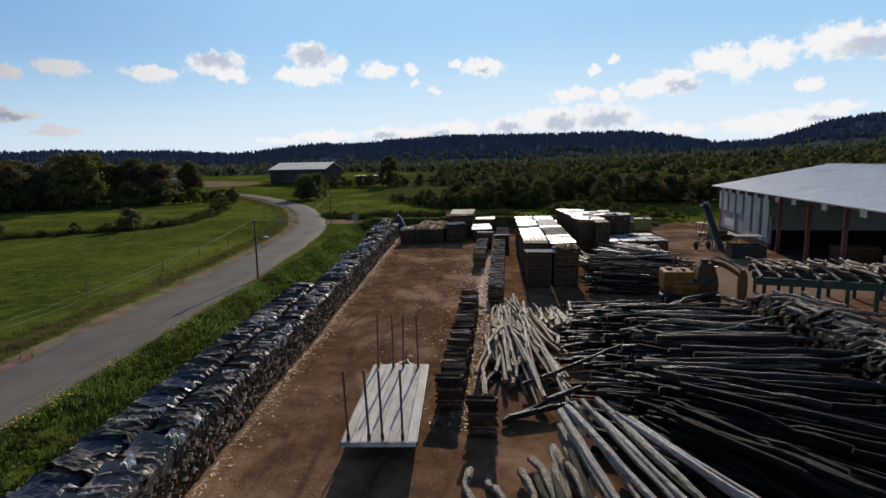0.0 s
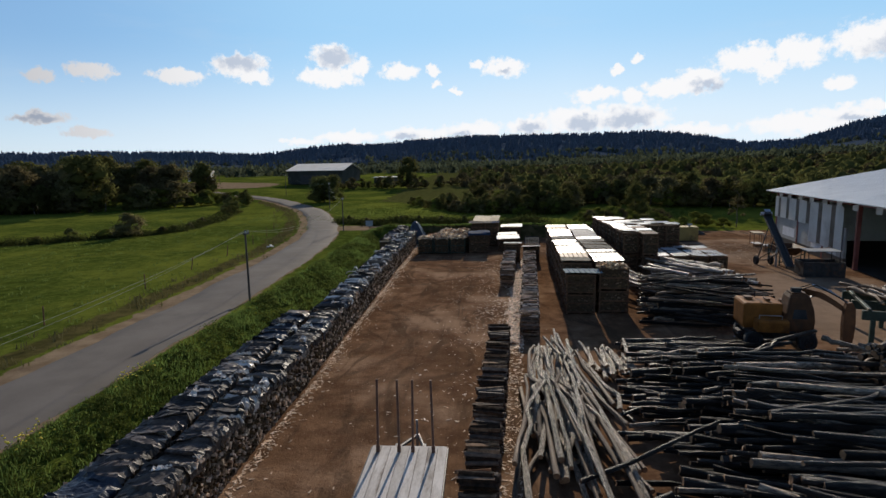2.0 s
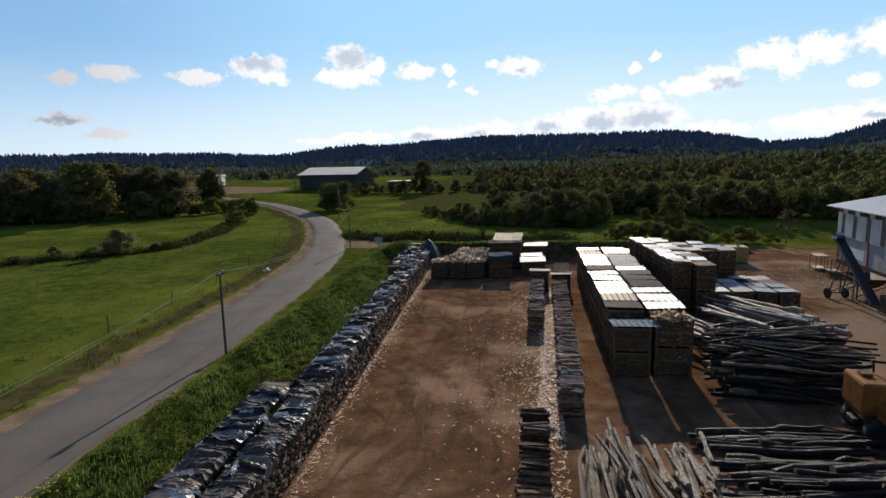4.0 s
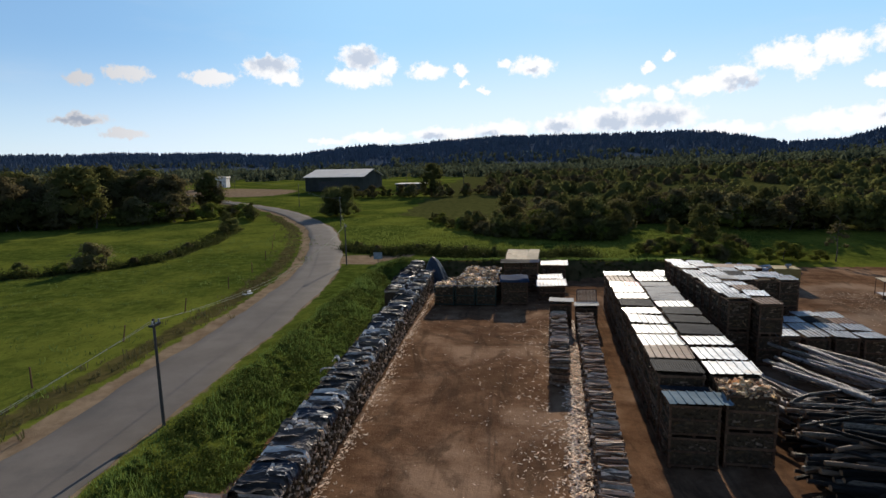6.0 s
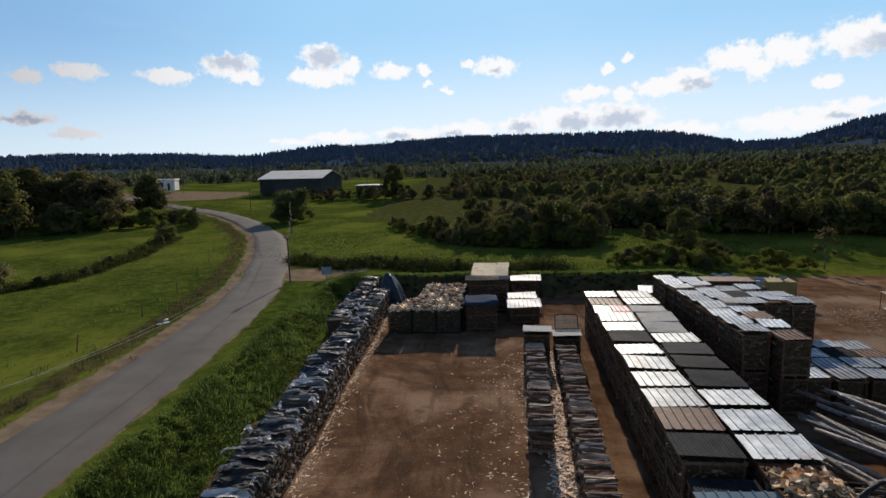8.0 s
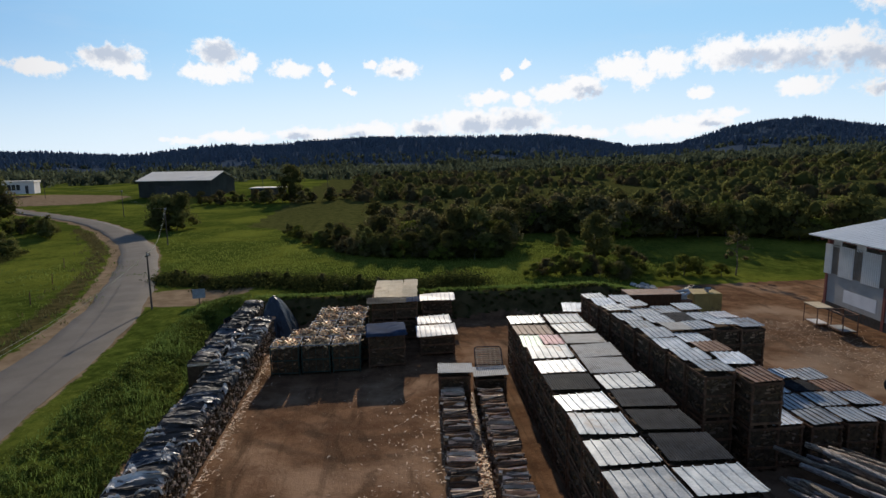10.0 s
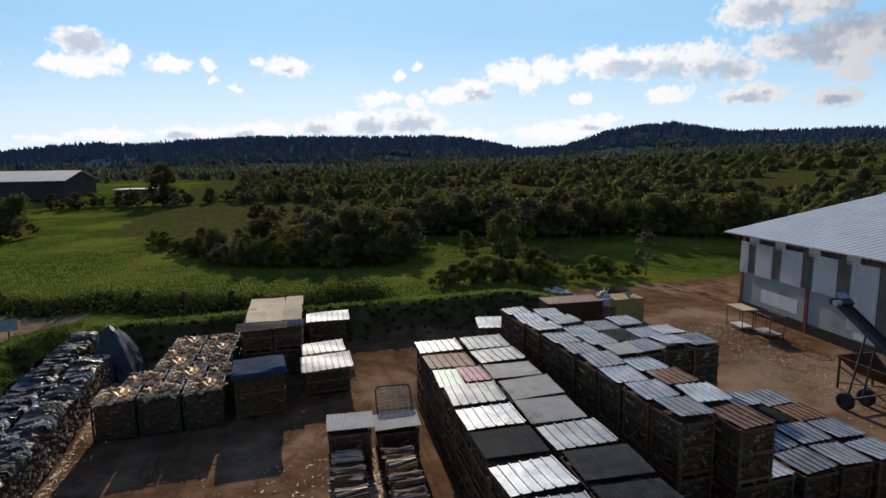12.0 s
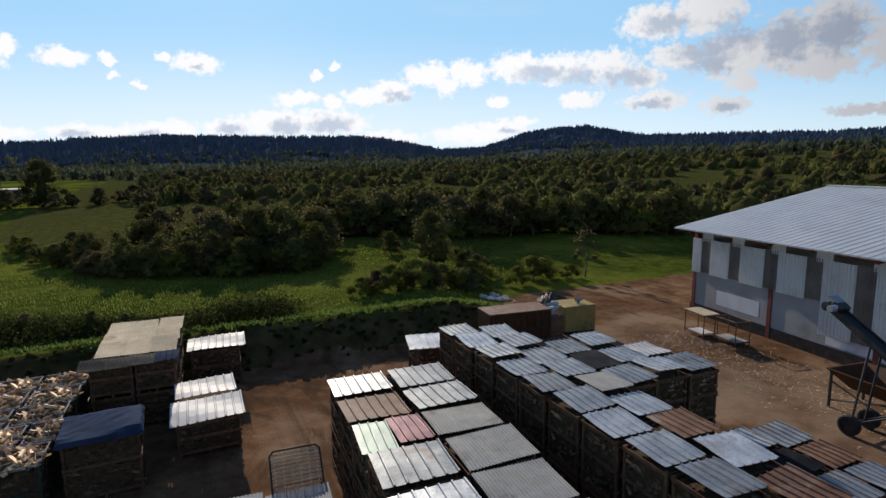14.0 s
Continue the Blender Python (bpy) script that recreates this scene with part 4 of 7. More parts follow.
def far_woods():
    """Woods too far off to count."""
    r = np.random.default_rng(5)
    # conifers on the ridges
    cone_v, cone_f = [], []
    for k, (rad, z0, z1) in enumerate([(1.0, .08, .55), (.72, .32, .8), (.42, .6, 1.0)]):
        o = len(cone_v)
        cone_v += [(rad * math.cos(j * 2 * math.pi / 6 + k), rad * math.sin(j * 2 * math.pi / 6 + k), z0 + (.04 if j % 2 else -.03)) for j in range(6)] + [(0, 0, z1)]
        cone_f += [(o + j, o + (j + 1) % 6, o + 6) for j in range(6)]
    cone_v = np.array(cone_v)

    def scatter(name, label, base_v, base_f, mat, count, az, dist, width, tall, jag, thin=None, shade=None):
        V, F, N, n = [], [], [], 0
        for i in range(count):
            a, d = r.uniform(*az), math.sqrt(r.uniform(dist[0] ** 2, dist[1] ** 2))
            x, y = 2 + d * math.sin(radians(a)), 40 + d * math.cos(radians(a))
            if thin and thin(x, y, a, d):
                continue
            t = r.uniform(*tall)
            w = t * r.uniform(*width)
            v = base_v * np.array([w, w, t]) * (1 + r.normal(0, jag, (len(base_v), 1)))
            c, s = math.cos(i), math.sin(i)
            v = np.stack([v[:, 0] * c - v[:, 1] * s + x, v[:, 0] * s + v[:, 1] * c + y, v[:, 2] + float(height(x, y)) - .3], 1)
            V.append(v)
            F.extend([tuple(q + n for q in p) for p in base_f])
            n += len(v)
            if shade is not None:
                N.append(np.stack([shade[:, 0] * c - shade[:, 1] * s, shade[:, 0] * s + shade[:, 1] * c, shade[:, 2]], 1))
        me = mesh_of(name, np.vstack(V), F, [mat])
        thing(name, label, "forest", data=soften(me, np.vstack(N)) if N else me, kind="stuff")

    patch = lambda x, y: wave(np.array(x), np.array(y), 55.0)
    scatter("conifer_forest", "dark spruce forest on the distant ridges", cone_v, cone_f, CONIFER_HAZED, 15500, (-64, 86), (600, 1190), (.24, .42), (5, 10), .10,
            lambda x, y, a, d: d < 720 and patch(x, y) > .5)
    open_field = lambda x, y, a, d: patch(x, y) > .55 or (-135 < x < -40 and 165 < y < 290) or (-46 < x < -4 and 120 < y < 260)
    rr = np.random.default_rng(15)

    def dome(count, flat, lift, size):
        """A rounded crown of leaf cards and the directions it is shaded by."""
        q = rr.normal(0, 1, (count, 3))
        q /= np.linalg.norm(q, axis=1)[:, None]
        q[:, 2] = abs(q[:, 2]) * .9 - .1
        lump = 1 + .26 * np.sin(q[:, 0] * 6 + 1) * np.cos(q[:, 1] * 5) + .14 * np.sin(q[:, 2] * 7 + q[:, 0] * 3)
        v, f = cards(q * flat * (lump * rr.uniform(.6, 1.12, count))[:, None] + (0, 0, lift), q, size, rr)
        return v, f.tolist(), np.repeat(q + (0, 0, .2), 4, 0)

    wv, wf, wn = dome(44, (.8, .8, .9), 0, .24)
    scatter("distant_woods", "light green broadleaf woods below the hills", wv, wf, WOODS, 4300, (-62, 84), (300, 740), (.5, .85), (4, 8.5), .03, open_field, wn)
    pv, pf, pn = dome(120, (.8, .8, .82), .08, .13)
    core = ICO_V * (.62, .62, .6) + (0, 0, .18)
    pf = [tuple(q) for q in ICO_F] + [tuple(int(i) + len(core) for i in g) for g in pf]
    pv, pn = np.vstack([core, pv]), np.vstack([ICO_V, pn])
    sparse = lambda x, y, a, d: wave(np.array(x), np.array(y) * 2.2, 24.0) > .42 or (x < 34 and y < 165 and (x * 7.3 + y * 3.1) % 1 > .14) or (x < 40 and y < 128) or (x < 5 and y < 170) or (x < -5 and y < 230) or y < np.interp(x, EDGE_X, EDGE_Y) + 8
    scatter("distant_scrub", "scattered scrub on the rising slope", pv, pf, LEAF, 1350, (-3, 84), (84, 300), (.45, 1.0), (1.2, 5.6), .03, sparse, pn)
    scatter("distant_scrub", "budding brownish scrub on the rising slope", pv, pf, LEAF_BROWN, 1000, (-3, 84), (84, 330), (.45, 1.0), (1.0, 5.0), .03, sparse, pn)
    scatter("distant_wood", "dark wood west of the road", pv, pf, LEAF_BROWN, 330, (-75, -36), (150, 300), (.42, .6), (6, 11), .03,
            lambda x, y, a, d: -150 < x < -84 and 185 < y < 280, pn)


far_woods()


def blades(name, label, spots, heights, mat, per, r, width=.05, spread=.18):
    V, F, n = [], [], 0
    for (x, y), h in zip(spots, heights):
        z = float(height(x, y))
        for j in range(per):
            a = r.uniform(0, 6.28)
            o = np.array([x + r.normal(0, spread), y + r.normal(0, spread), z - .03])
            tip = o + np.array([math.cos(a) * h * .45, math.sin(a) * h * .45, h * r.uniform(.7, 1.15)])
            mid = o + (tip - o) * .5 + np.array([0, 0, h * .18])
            s = np.array([-math.sin(a), math.cos(a), 0]) * width
            V += [o - s, o + s, mid - s * .8, mid + s * .8, tip]
            F += [(n, n + 1, n + 3, n + 2), (n + 2, n + 3, n + 4)]
            n += 5
    thing(name, label, "grass", data=mesh_of(name, V, F, [mat]), kind="stuff")


def build_grass():
    r = np.random.default_rng(3)
    spots, hs = [], []
    while len(spots) < 3900:
        y = r.uniform(8, 86)
        x = r.uniform(-16.3, -12.1)
        lump = wave(np.array(x * 1.0), np.array(y), 1.6)
        spots.append((x, y))
        hs.append(max(.12, (.26 + .14 * lump) * r.uniform(.7, 1.2) * (1 - .5 * smooth(15.4, 16.3, -x))))
    blades("verge_grass", "lush tall green grass on the roadside bank", spots, hs, GRASS, 11, r, .015, .2)
    V, F, N, n = [], [], [], 0
    for i in range(1700):
        y = r.uniform(8, 86)
        x = r.uniform(-15.9, -12.0)
        h = max(.16, .30 + .22 * float(wave(np.array(x), np.array(y), 1.9)))
        q = r.normal(0, 1, (44, 3))
        q /= np.linalg.norm(q, axis=1)[:, None]
        q[:, 2] = abs(q[:, 2])
        v, f = cards(q * (h * 1.3, h * 1.3, h) * r.uniform(.6, 1.05, (44, 1)) + (x, y, float(height(x, y))), q, .055, r)
        V.append(v)
        F.extend((f + n).tolist())
        n += len(v)
        N.append(np.repeat(q + (0, 0, .6), 4, 0))
    thing("verge_weeds", "rounded clumps of lush green weeds on the roadside bank", "weeds", data=soften(mesh_of("verge_weeds", np.vstack(V), F, [GRASS]), np.vstack(N)), kind="stuff")
    spots, hs = [], []
    for i in range(1100):
        x = r.uniform(-11.5, 22)
        spots.append((x, 83.6 + abs(r.normal(0, .8)) + .3 * math.sin(x * .9)))
        hs.append(r.uniform(.1, .3))
    blades("bank_grass", "rough green grass on the earth bank", spots, hs, GRASS, 7, r, .04, .22)
    spots, hs = [], []
    for i in range(1300):
        k = int(r.integers(0, len(ROAD_LINE) - 1))
        p = ROAD_LINE[k]
        if not 0 < p[1] < 150:
            continue
        d = ROAD_LINE[k + 1] - p
        d = d / np.linalg.norm(d)
        o = -(3.9 + abs(r.normal(0, .9)))
        spots.append((p[0] + d[1] * o + r.normal(0, .8), p[1] - d[0] * o + r.normal(0, .8)))
        hs.append(r.uniform(.2, .5))
    blades("roadside_weeds", "dry brown weeds beside the road", spots, hs, WEED, 6, r, .03, .2)
    spots, hs = [], []
    for i in range(900):
        x = r.uniform(-62, -24.5)
        spots.append((x, r.uniform(25, 110)))
        hs.append(r.uniform(.1, .3))
    blades("meadow_grass", "tussocks of green meadow grass", spots, hs, GRASS, 8, r, .03, .3)
    spots, hs = [], []
    while len(spots) < 3000:
        x = r.uniform(-40, 36)
        y = 86 + abs(r.normal(0, 24))
        if y > min(165, np.interp(x, EDGE_X, EDGE_Y)) or road_distance(np.array(x), np.array(y)) < 4 or y < np.interp(x, [-24, 0, 20, 26, 34], [99, 87, 86, 92, 94]):
            continue
        spots.append((x, y))
        hs.append(r.uniform(.10, .28))
    blades("field_grass", "tall uneven grass on the meadow behind the yard", spots, hs, LEAF_LIGHT, 7, r, .03, .5)
    s = Soup()
    for i in range(150):
        cy = r.choice([18.6, 20.6, 24.0, 30.3])
        x, y = -15.9 + r.normal(0, .3), cy + r.normal(0, .55)
        z = float(height(x, y)) + r.uniform(.2, .42)
        s.add(ICO_V * (.045, .045, .03) + (x, y, z), ICO_F)
    thing("wild_flowers", "yellow wild flowers in the roadside grass", "flowers", data=s.mesh("wild_flowers", FLOWER), kind="stuff")


build_grass()

# ---- long firewood wall beside the road ----


def billet(s, p, axis, length, rad, r, mat=0, sides=None):
    """A split billet: a three to five sided prism along the axis, centred on p."""
    n = sides or int(r.integers(3, 6))
    a = np.sort(r.uniform(0, 6.28, n)) if n > 3 else np.array([0, 2.1, 4.2]) + r.uniform(0, 6.28)
    axis = np.array(axis, float)
    axis /= np.linalg.norm(axis)
    u = np.cross(axis, (.3, .2, 1))
    u /= np.linalg.norm(u)
    w = np.cross(axis, u)
    ring = (np.outer(np.cos(a), u) + np.outer(np.sin(a), w)) * rad
    p = np.array(p, float)
    v = np.vstack([p - axis * length / 2 + ring, p + axis * length / 2 + ring])
    f = [(i, (i + 1) % n, n + (i + 1) % n, n + i) for i in range(n)] + [tuple(range(n - 1, -1, -1)), tuple(range(n, 2 * n))]
    s.add(v, f, mat)


def wall_segment(seed, length, depth, tall):
    """A length of stacked metre-long billets, ends to the yard."""
    r = np.random.default_rng(seed)
    s = Soup()
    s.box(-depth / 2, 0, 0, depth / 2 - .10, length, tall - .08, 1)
    z = .07
    while z < tall - .02:
        y = r.uniform(0, .1)
        while y < length:
            rad = r.uniform(.055, .10)
            billet(s, (depth / 2 - .16 + r.normal(0, .035), y, z + r.normal(0, .015)), (1, r.normal(0, .06), r.normal(0, .05)), .32, rad, r, 0 if r.random() < .62 else 2)
            y += rad * 1.75
        z += .125
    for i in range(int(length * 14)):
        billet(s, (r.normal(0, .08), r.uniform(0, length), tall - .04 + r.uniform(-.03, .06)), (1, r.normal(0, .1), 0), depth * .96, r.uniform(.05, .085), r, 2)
    return s.mesh("firewood", WOOD_END, DARK_CORE, WOOD_PALE_LIT)


SEG = 4.9
WALL = [wall_segment(200 + i, SEG - .06, 1.15, 1.78) for i in range(4)]
WALL_WIDE = [wall_segment(205 + i, SEG - .06, 1.6, 1.80) for i in range(3)]
WALL_BACK = [wall_segment(210 + i, SEG - .06, 1.25, 1.82) for i in range(2)]
for i in range(15):
    y = 9.0 + i * SEG
    single = 6 <= i <= 11                 # the middle of the wall is one wide row
    if i < 14:
        ob = thing("firewood_stack", "long stack of split firewood under black plastic beside a dirt track", "firewood stack", pose(-9.47 if single else -9.25, y, 0), group="roadside firewood wall")
        tagged(part("firewood", WALL_WIDE[i % 3] if single else WALL[i % 4], ob), kind="stuff")
    if not single:
        ob = thing("firewood_stack", "rear stack of split firewood under black plastic below a grass bank", "firewood stack", pose(-10.95, y, .02), group="roadside firewood wall")
        tagged(part("firewood", WALL_BACK[i % 2], ob), kind="stuff")


def plastic_sheet(seed, wide, long, drop_l, drop_r, mat, rough=1.0):
    """A crumpled sheet draped over the top of a stack, ridged by the wood below, with curled ends and a torn hanging hem."""
    r = np.random.default_rng(seed)
    nx, ny = 15, max(6, int(14 * long))
    v, f = [], []
    ridges = [(y, r.uniform(.018, .05), r.uniform(-.02, .085), r.normal(0, .10), r.uniform(0, 1)) for y in np.cumsum(r.uniform(.08, .30, 24)) if y < long]
    lump = r.uniform(0, 6, 6)
    tear = np.cumsum(r.normal(0, .10, ny))
    tear -= tear.mean()
    for j in range(ny):
        y = long * j / (ny - 1)
        end = min(y, long - y)
        curl = .10 * math.exp(-(end / .07) ** 2) * r.uniform(.1, 1.2)
        over_l, over_r = max(.03, drop_l * (1 + 1.5 * tear[j]) + r.normal(0, .04)), max(.03, drop_r * (1 + 1.5 * tear[-j - 1]) + r.normal(0, .05))
        span = wide + over_l + over_r
        for i in range(nx):
            q = (i / (nx - 1)) * span - over_l
            u = np.clip(q / wide, 0, 1)
            fold = sum(h * math.exp(-((y - y0 - sk * (q - wide / 2)) / w) ** 2) * (.45 + .55 * math.cos(3.1 * (u - c)) ** 2) for y0, w, h, sk, c in ridges)
            fold += .025 * math.sin(q * 4 + lump[0] + 1.7 * math.sin(y * 2.6 + lump[1])) + .02 * math.sin(y * 5.3 + lump[2] + q * 3) + r.normal(0, .012) * rough
            rim = math.exp(-(min(abs(q), abs(q - wide)) / .10) ** 2)
            fold += rim * abs(r.normal(0, .02))
            if q < 0:
                v.append((-wide / 2 - .05 - r.uniform(0, .05), y + r.normal(0, .03), q + fold * .5))
            elif q > wide:
                v.append((wide / 2 + .05 + r.uniform(0, .06), y + r.normal(0, .03), -(q - wide) + fold * .5))
            else:
                v.append((q - wide / 2, y + r.normal(0, .02) + .09 * math.sin(lump[3] + 4 * q) * (end < .1), .07 + fold + curl + .04 * math.sin(math.pi * u)))
    for j in range(ny - 1):
        for i in range(nx - 1):
            f.append((j * nx + i, j * nx + i + 1, (j + 1) * nx + i + 1, (j + 1) * nx + i))
    n = len(v)
    v += [(x, y, z - .012) for x, y, z in v]
    f += [tuple(reversed([k + n for k in q])) for q in f]
    rim = [i for i in range(nx)] + [j * nx + nx - 1 for j in range(1, ny)] + [(ny - 1) * nx + i for i in range(nx - 2, -1, -1)] + [j * nx for j in range(ny - 2, 0, -1)]
    f += [(rim[(i + 1) % len(rim)], rim[i], rim[i] + n, rim[(i + 1) % len(rim)] + n) for i in range(len(rim))]
    return mesh_of("plastic_sheet", v, f, [mat])


SHEET_LONG = [.5, .95, .6, 1.3, .5, .75, 1.1, .42, .65, .85]
SHEET_MATS = [PLASTIC, PLASTIC_BROWN, PLASTIC_BROWN, PLASTIC, PLASTIC_GREY, PLASTIC, PLASTIC_BLUE, PLASTIC_PALE, PLASTIC_BROWN, PLASTIC]
SHEETS = [plastic_sheet(300 + i, 1.18, n, .12, .28, m) for i, (n, m) in enumerate(zip(SHEET_LONG, SHEET_MATS))]
SHEETS_WIDE = [plastic_sheet(340 + i, 1.64, n, .35, .24, m) for i, (n, m) in enumerate(zip(SHEET_LONG, SHEET_MATS))]
SHEETS_BACK = [plastic_sheet(320 + i, 1.3, n, .35, .10, m) for i, (n, m) in enumerate(zip(SHEET_LONG, SHEET_MATS))]
GREYS = [plastic_sheet(360, 1.18, 1.25, .1, .45, PLASTIC_GREY), plastic_sheet(361, 1.18, .8, .1, .3, PLASTIC_GREY)]
# torn film scraps; glints along the sheets' edges are put in as pale colour
GLINT_SCRAPS = [plastic_sheet(370 + i, w, n, .02, .06, PLASTIC_PALE, 2.0) for i, (w, n) in enumerate([(.5, .16), (.12, .6), (.7, .12), (.2, .35)])]


def spread(me, x, y, z, label="crumpled black plastic sheet draped over stacked firewood"):
    tagged(new("plastic_sheet", me), label, "plastic sheet", "sheets on the firewood wall").matrix_basis = pose(
        x + rng.normal(0, .05), y, z + rng.uniform(0, .07), rng.normal(0, 2.2), rng.normal(0, 2.2), rng.normal(0, 4))


def cover_row(x, y0, y1, z, sheets, greys, often):
    y = y0
    while y < y1:
        k = int(rng.integers(0, len(sheets)))
        if greys and rng.random() < (often if y > 17 else .75):
            spread(greys[int(rng.integers(0, len(greys)))], x, y, z + .01, "crumpled greyish plastic sheet over stacked firewood")
            y += .8
        else:
            spread(sheets[k], x, y, z)
            y += SHEET_LONG[k] * rng.uniform(.78, .95)


cover_row(-9.25, 9.0, 37.6, 1.79, SHEETS, GREYS, .04)
cover_row(-9.47, 38.4, 66.6, 1.81, SHEETS_WIDE, [], 0)
cover_row(-9.25, 67.8, 76.0, 1.79, SHEETS, [], 0)
cover_row(-10.85, 9.2, 37.4, 1.84, SHEETS_BACK, [], 0)
cover_row(-10.85, 67.8, 81.5, 1.84, SHEETS_BACK, [], 0)
for i in range(90):
    y = rng.uniform(9.5, 80)
    x = (rng.choice([-10.1, -8.8, -9.4, -10.9]) if not 38 < y < 67 else rng.choice([-8.8, -9.3, -9.9, -10.2])) + rng.normal(0, .12)
    spread(GLINT_SCRAPS[i % 4], x, y, 1.87, "torn pale scrap of film giving a glint on a firewood stack")


def tarpaulin(seed, sx, sy, h):
    """A tarpaulin pulled over a heap: a peaked, creased tent that reaches the ground."""
    r = np.random.default_rng(seed)
    v, f = [], []
    n, rows = 40, 11
    for k in range(rows):
        t = k / (rows - 1)
        for i in range(n):
            a = 2 * math.pi * i / n
            sq = 1 / max(abs(math.cos(a)), abs(math.sin(a))) ** .6
            rad = (.04 + .96 * t ** .75) * sq
            fold = 1 + (.06 * math.sin(a * 6 + 1) + .03 * math.sin(a * 13 + 2 + 3 * t)) * t + r.normal(0, .012)
            v.append((sx / 2 * rad * math.cos(a) * fold - .25 * (1 - t), sy / 2 * rad * math.sin(a) * fold, h * (1 - t ** 1.15) + r.normal(0, .025) * (0 < t < .95)))
    for k in range(rows - 1):
        for i in range(n):
            j = (i + 1) % n
            f.append((k * n + i, (k + 1) * n + i, (k + 1) * n + j, k * n + j))
    f.append(tuple(range(n)))
    me = mesh_of("tarpaulin", v, f, [PLASTIC_BLUE])
    return me


thing("tarpaulin", "blue-black tarpaulin pulled to a peak over a heap", "tarpaulin", pose(-8.75, 79.6, 0), tarpaulin(4, 2.9, 3.9, 2.85))
for y in (73.6, 77.0):
    s = Soup()
    r2 = np.random.default_rng(int(y))
    vv = [(-.12 + .10 * math.sin(j * 1.3) - .35 * (k / 4) ** 1.5 + r2.normal(0, .03), j * .42, 1.9 - 1.75 * k / 4) for j in range(9) for k in range(5)]
    ff = [(j * 5 + k, j * 5 + k + 1, j * 5 + k + 6, j * 5 + k + 5) for j in range(8) for k in range(4)]
    s.add(np.array(vv), ff)
    s.add(np.array(vv) + (.02, 0, 0), [tuple(reversed(q)) for q in ff])
    thing("tarpaulin", "dark blue tarpaulin hanging down the back of a firewood stack", "tarpaulin", pose(-11.72, y - 1.6, 0), s.mesh("tarpaulin", PLASTIC_BLUE))

# ---- crates ----


def loose_billets(s, r, w, d, z, count, length, heap=.25, mat=0):
    for i in range(count):
        x, y = r.uniform(-w / 2 + .1, w / 2 - .1), r.uniform(-d / 2 + .1, d / 2 - .1)
        a = r.uniform(0, 3.14)
        top = heap * max(0, 1 - (2 * x / w) ** 2) * max(0, 1 - (2 * y / d) ** 2)
        billet(s, (x, y, z + top * r.uniform(.3, 1)), (math.cos(a), math.sin(a), r.normal(0, .3)), length * r.uniform(.8, 1.15), r.uniform(.05, .09), r, mat if r.random() < .68 else 2)


def crate_fill(seed, w, d, h, open_top):
    """The load of a crate: billets showing on all sides and, if open, heaped on top."""
    r = np.random.default_rng(seed)
    s = Soup()
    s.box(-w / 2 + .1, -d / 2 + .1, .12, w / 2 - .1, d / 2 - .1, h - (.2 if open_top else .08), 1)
    for side in range(4):
        span = w if side % 2 == 0 else d
        for i in range(int(span * h * 20)):
            t, z = r.uniform(-span / 2 + .1, span / 2 - .1), r.uniform(.2, h - .08)
            out = (d if side % 2 == 0 else w) / 2 - .13 + r.uniform(0, .045)
            p = [(t, -out, z), (out, t, z), (t, out, z), (-out, t, z)][side]
            if r.random() < .45:
                ax = [(0, 1, 0), (1, 0, 0)][side % 2]
                billet(s, p, np.array(ax) + r.normal(0, .15, 3), .14, r.uniform(.04, .085), r, 0)
            else:
                ax = [(1, 0, 0), (0, 1, 0)][side % 2]
                billet(s, p, np.array(ax) + r.normal(0, .35, 3), r.uniform(.25, .42), r.uniform(.035, .07), r, 0 if r.random() < .6 else 2)
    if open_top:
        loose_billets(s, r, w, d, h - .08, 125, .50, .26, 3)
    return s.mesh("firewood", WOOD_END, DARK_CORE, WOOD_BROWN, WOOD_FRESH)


def wooden_crate(w, d, h, seed, label, open_top=False, group="firewood crates"):
    """A slatted wooden crate of firewood on a pallet base."""
    ob = thing("firewood_crate", label, "crate", group=group)
    post = box_mesh("corner_post", (.09, .09, h), CRATE_WOOD)
    rail_x, rail_y = box_mesh("slat", (w, .03, .11), CRATE_WOOD), box_mesh("slat", (.03, d, .11), CRATE_WOOD)
    skid = box_mesh("skid", (.11, d, .11), CRATE_WOOD)
    for x in (-1, 1):
        for y in (-1, 1):
            part("corner_post", post, ob, m=pose(x * (w / 2 - .06), y * (d / 2 - .06), 0))
    for z in (.12, h * .52, h - .13):
        for k in (-1, 1):
            part("slat", rail_x, ob, m=pose(0, k * (d / 2 - .005), z))
            part("slat", rail_y, ob, m=pose(k * (w / 2 - .005), 0, z))
    for x in (-1, 0, 1):
        part("skid", skid, ob, m=pose(x * (w / 2 - .1), 0, 0))
    tagged(part("firewood", crate_fill(seed, w, d, h, open_top), ob), kind="stuff")
    return ob


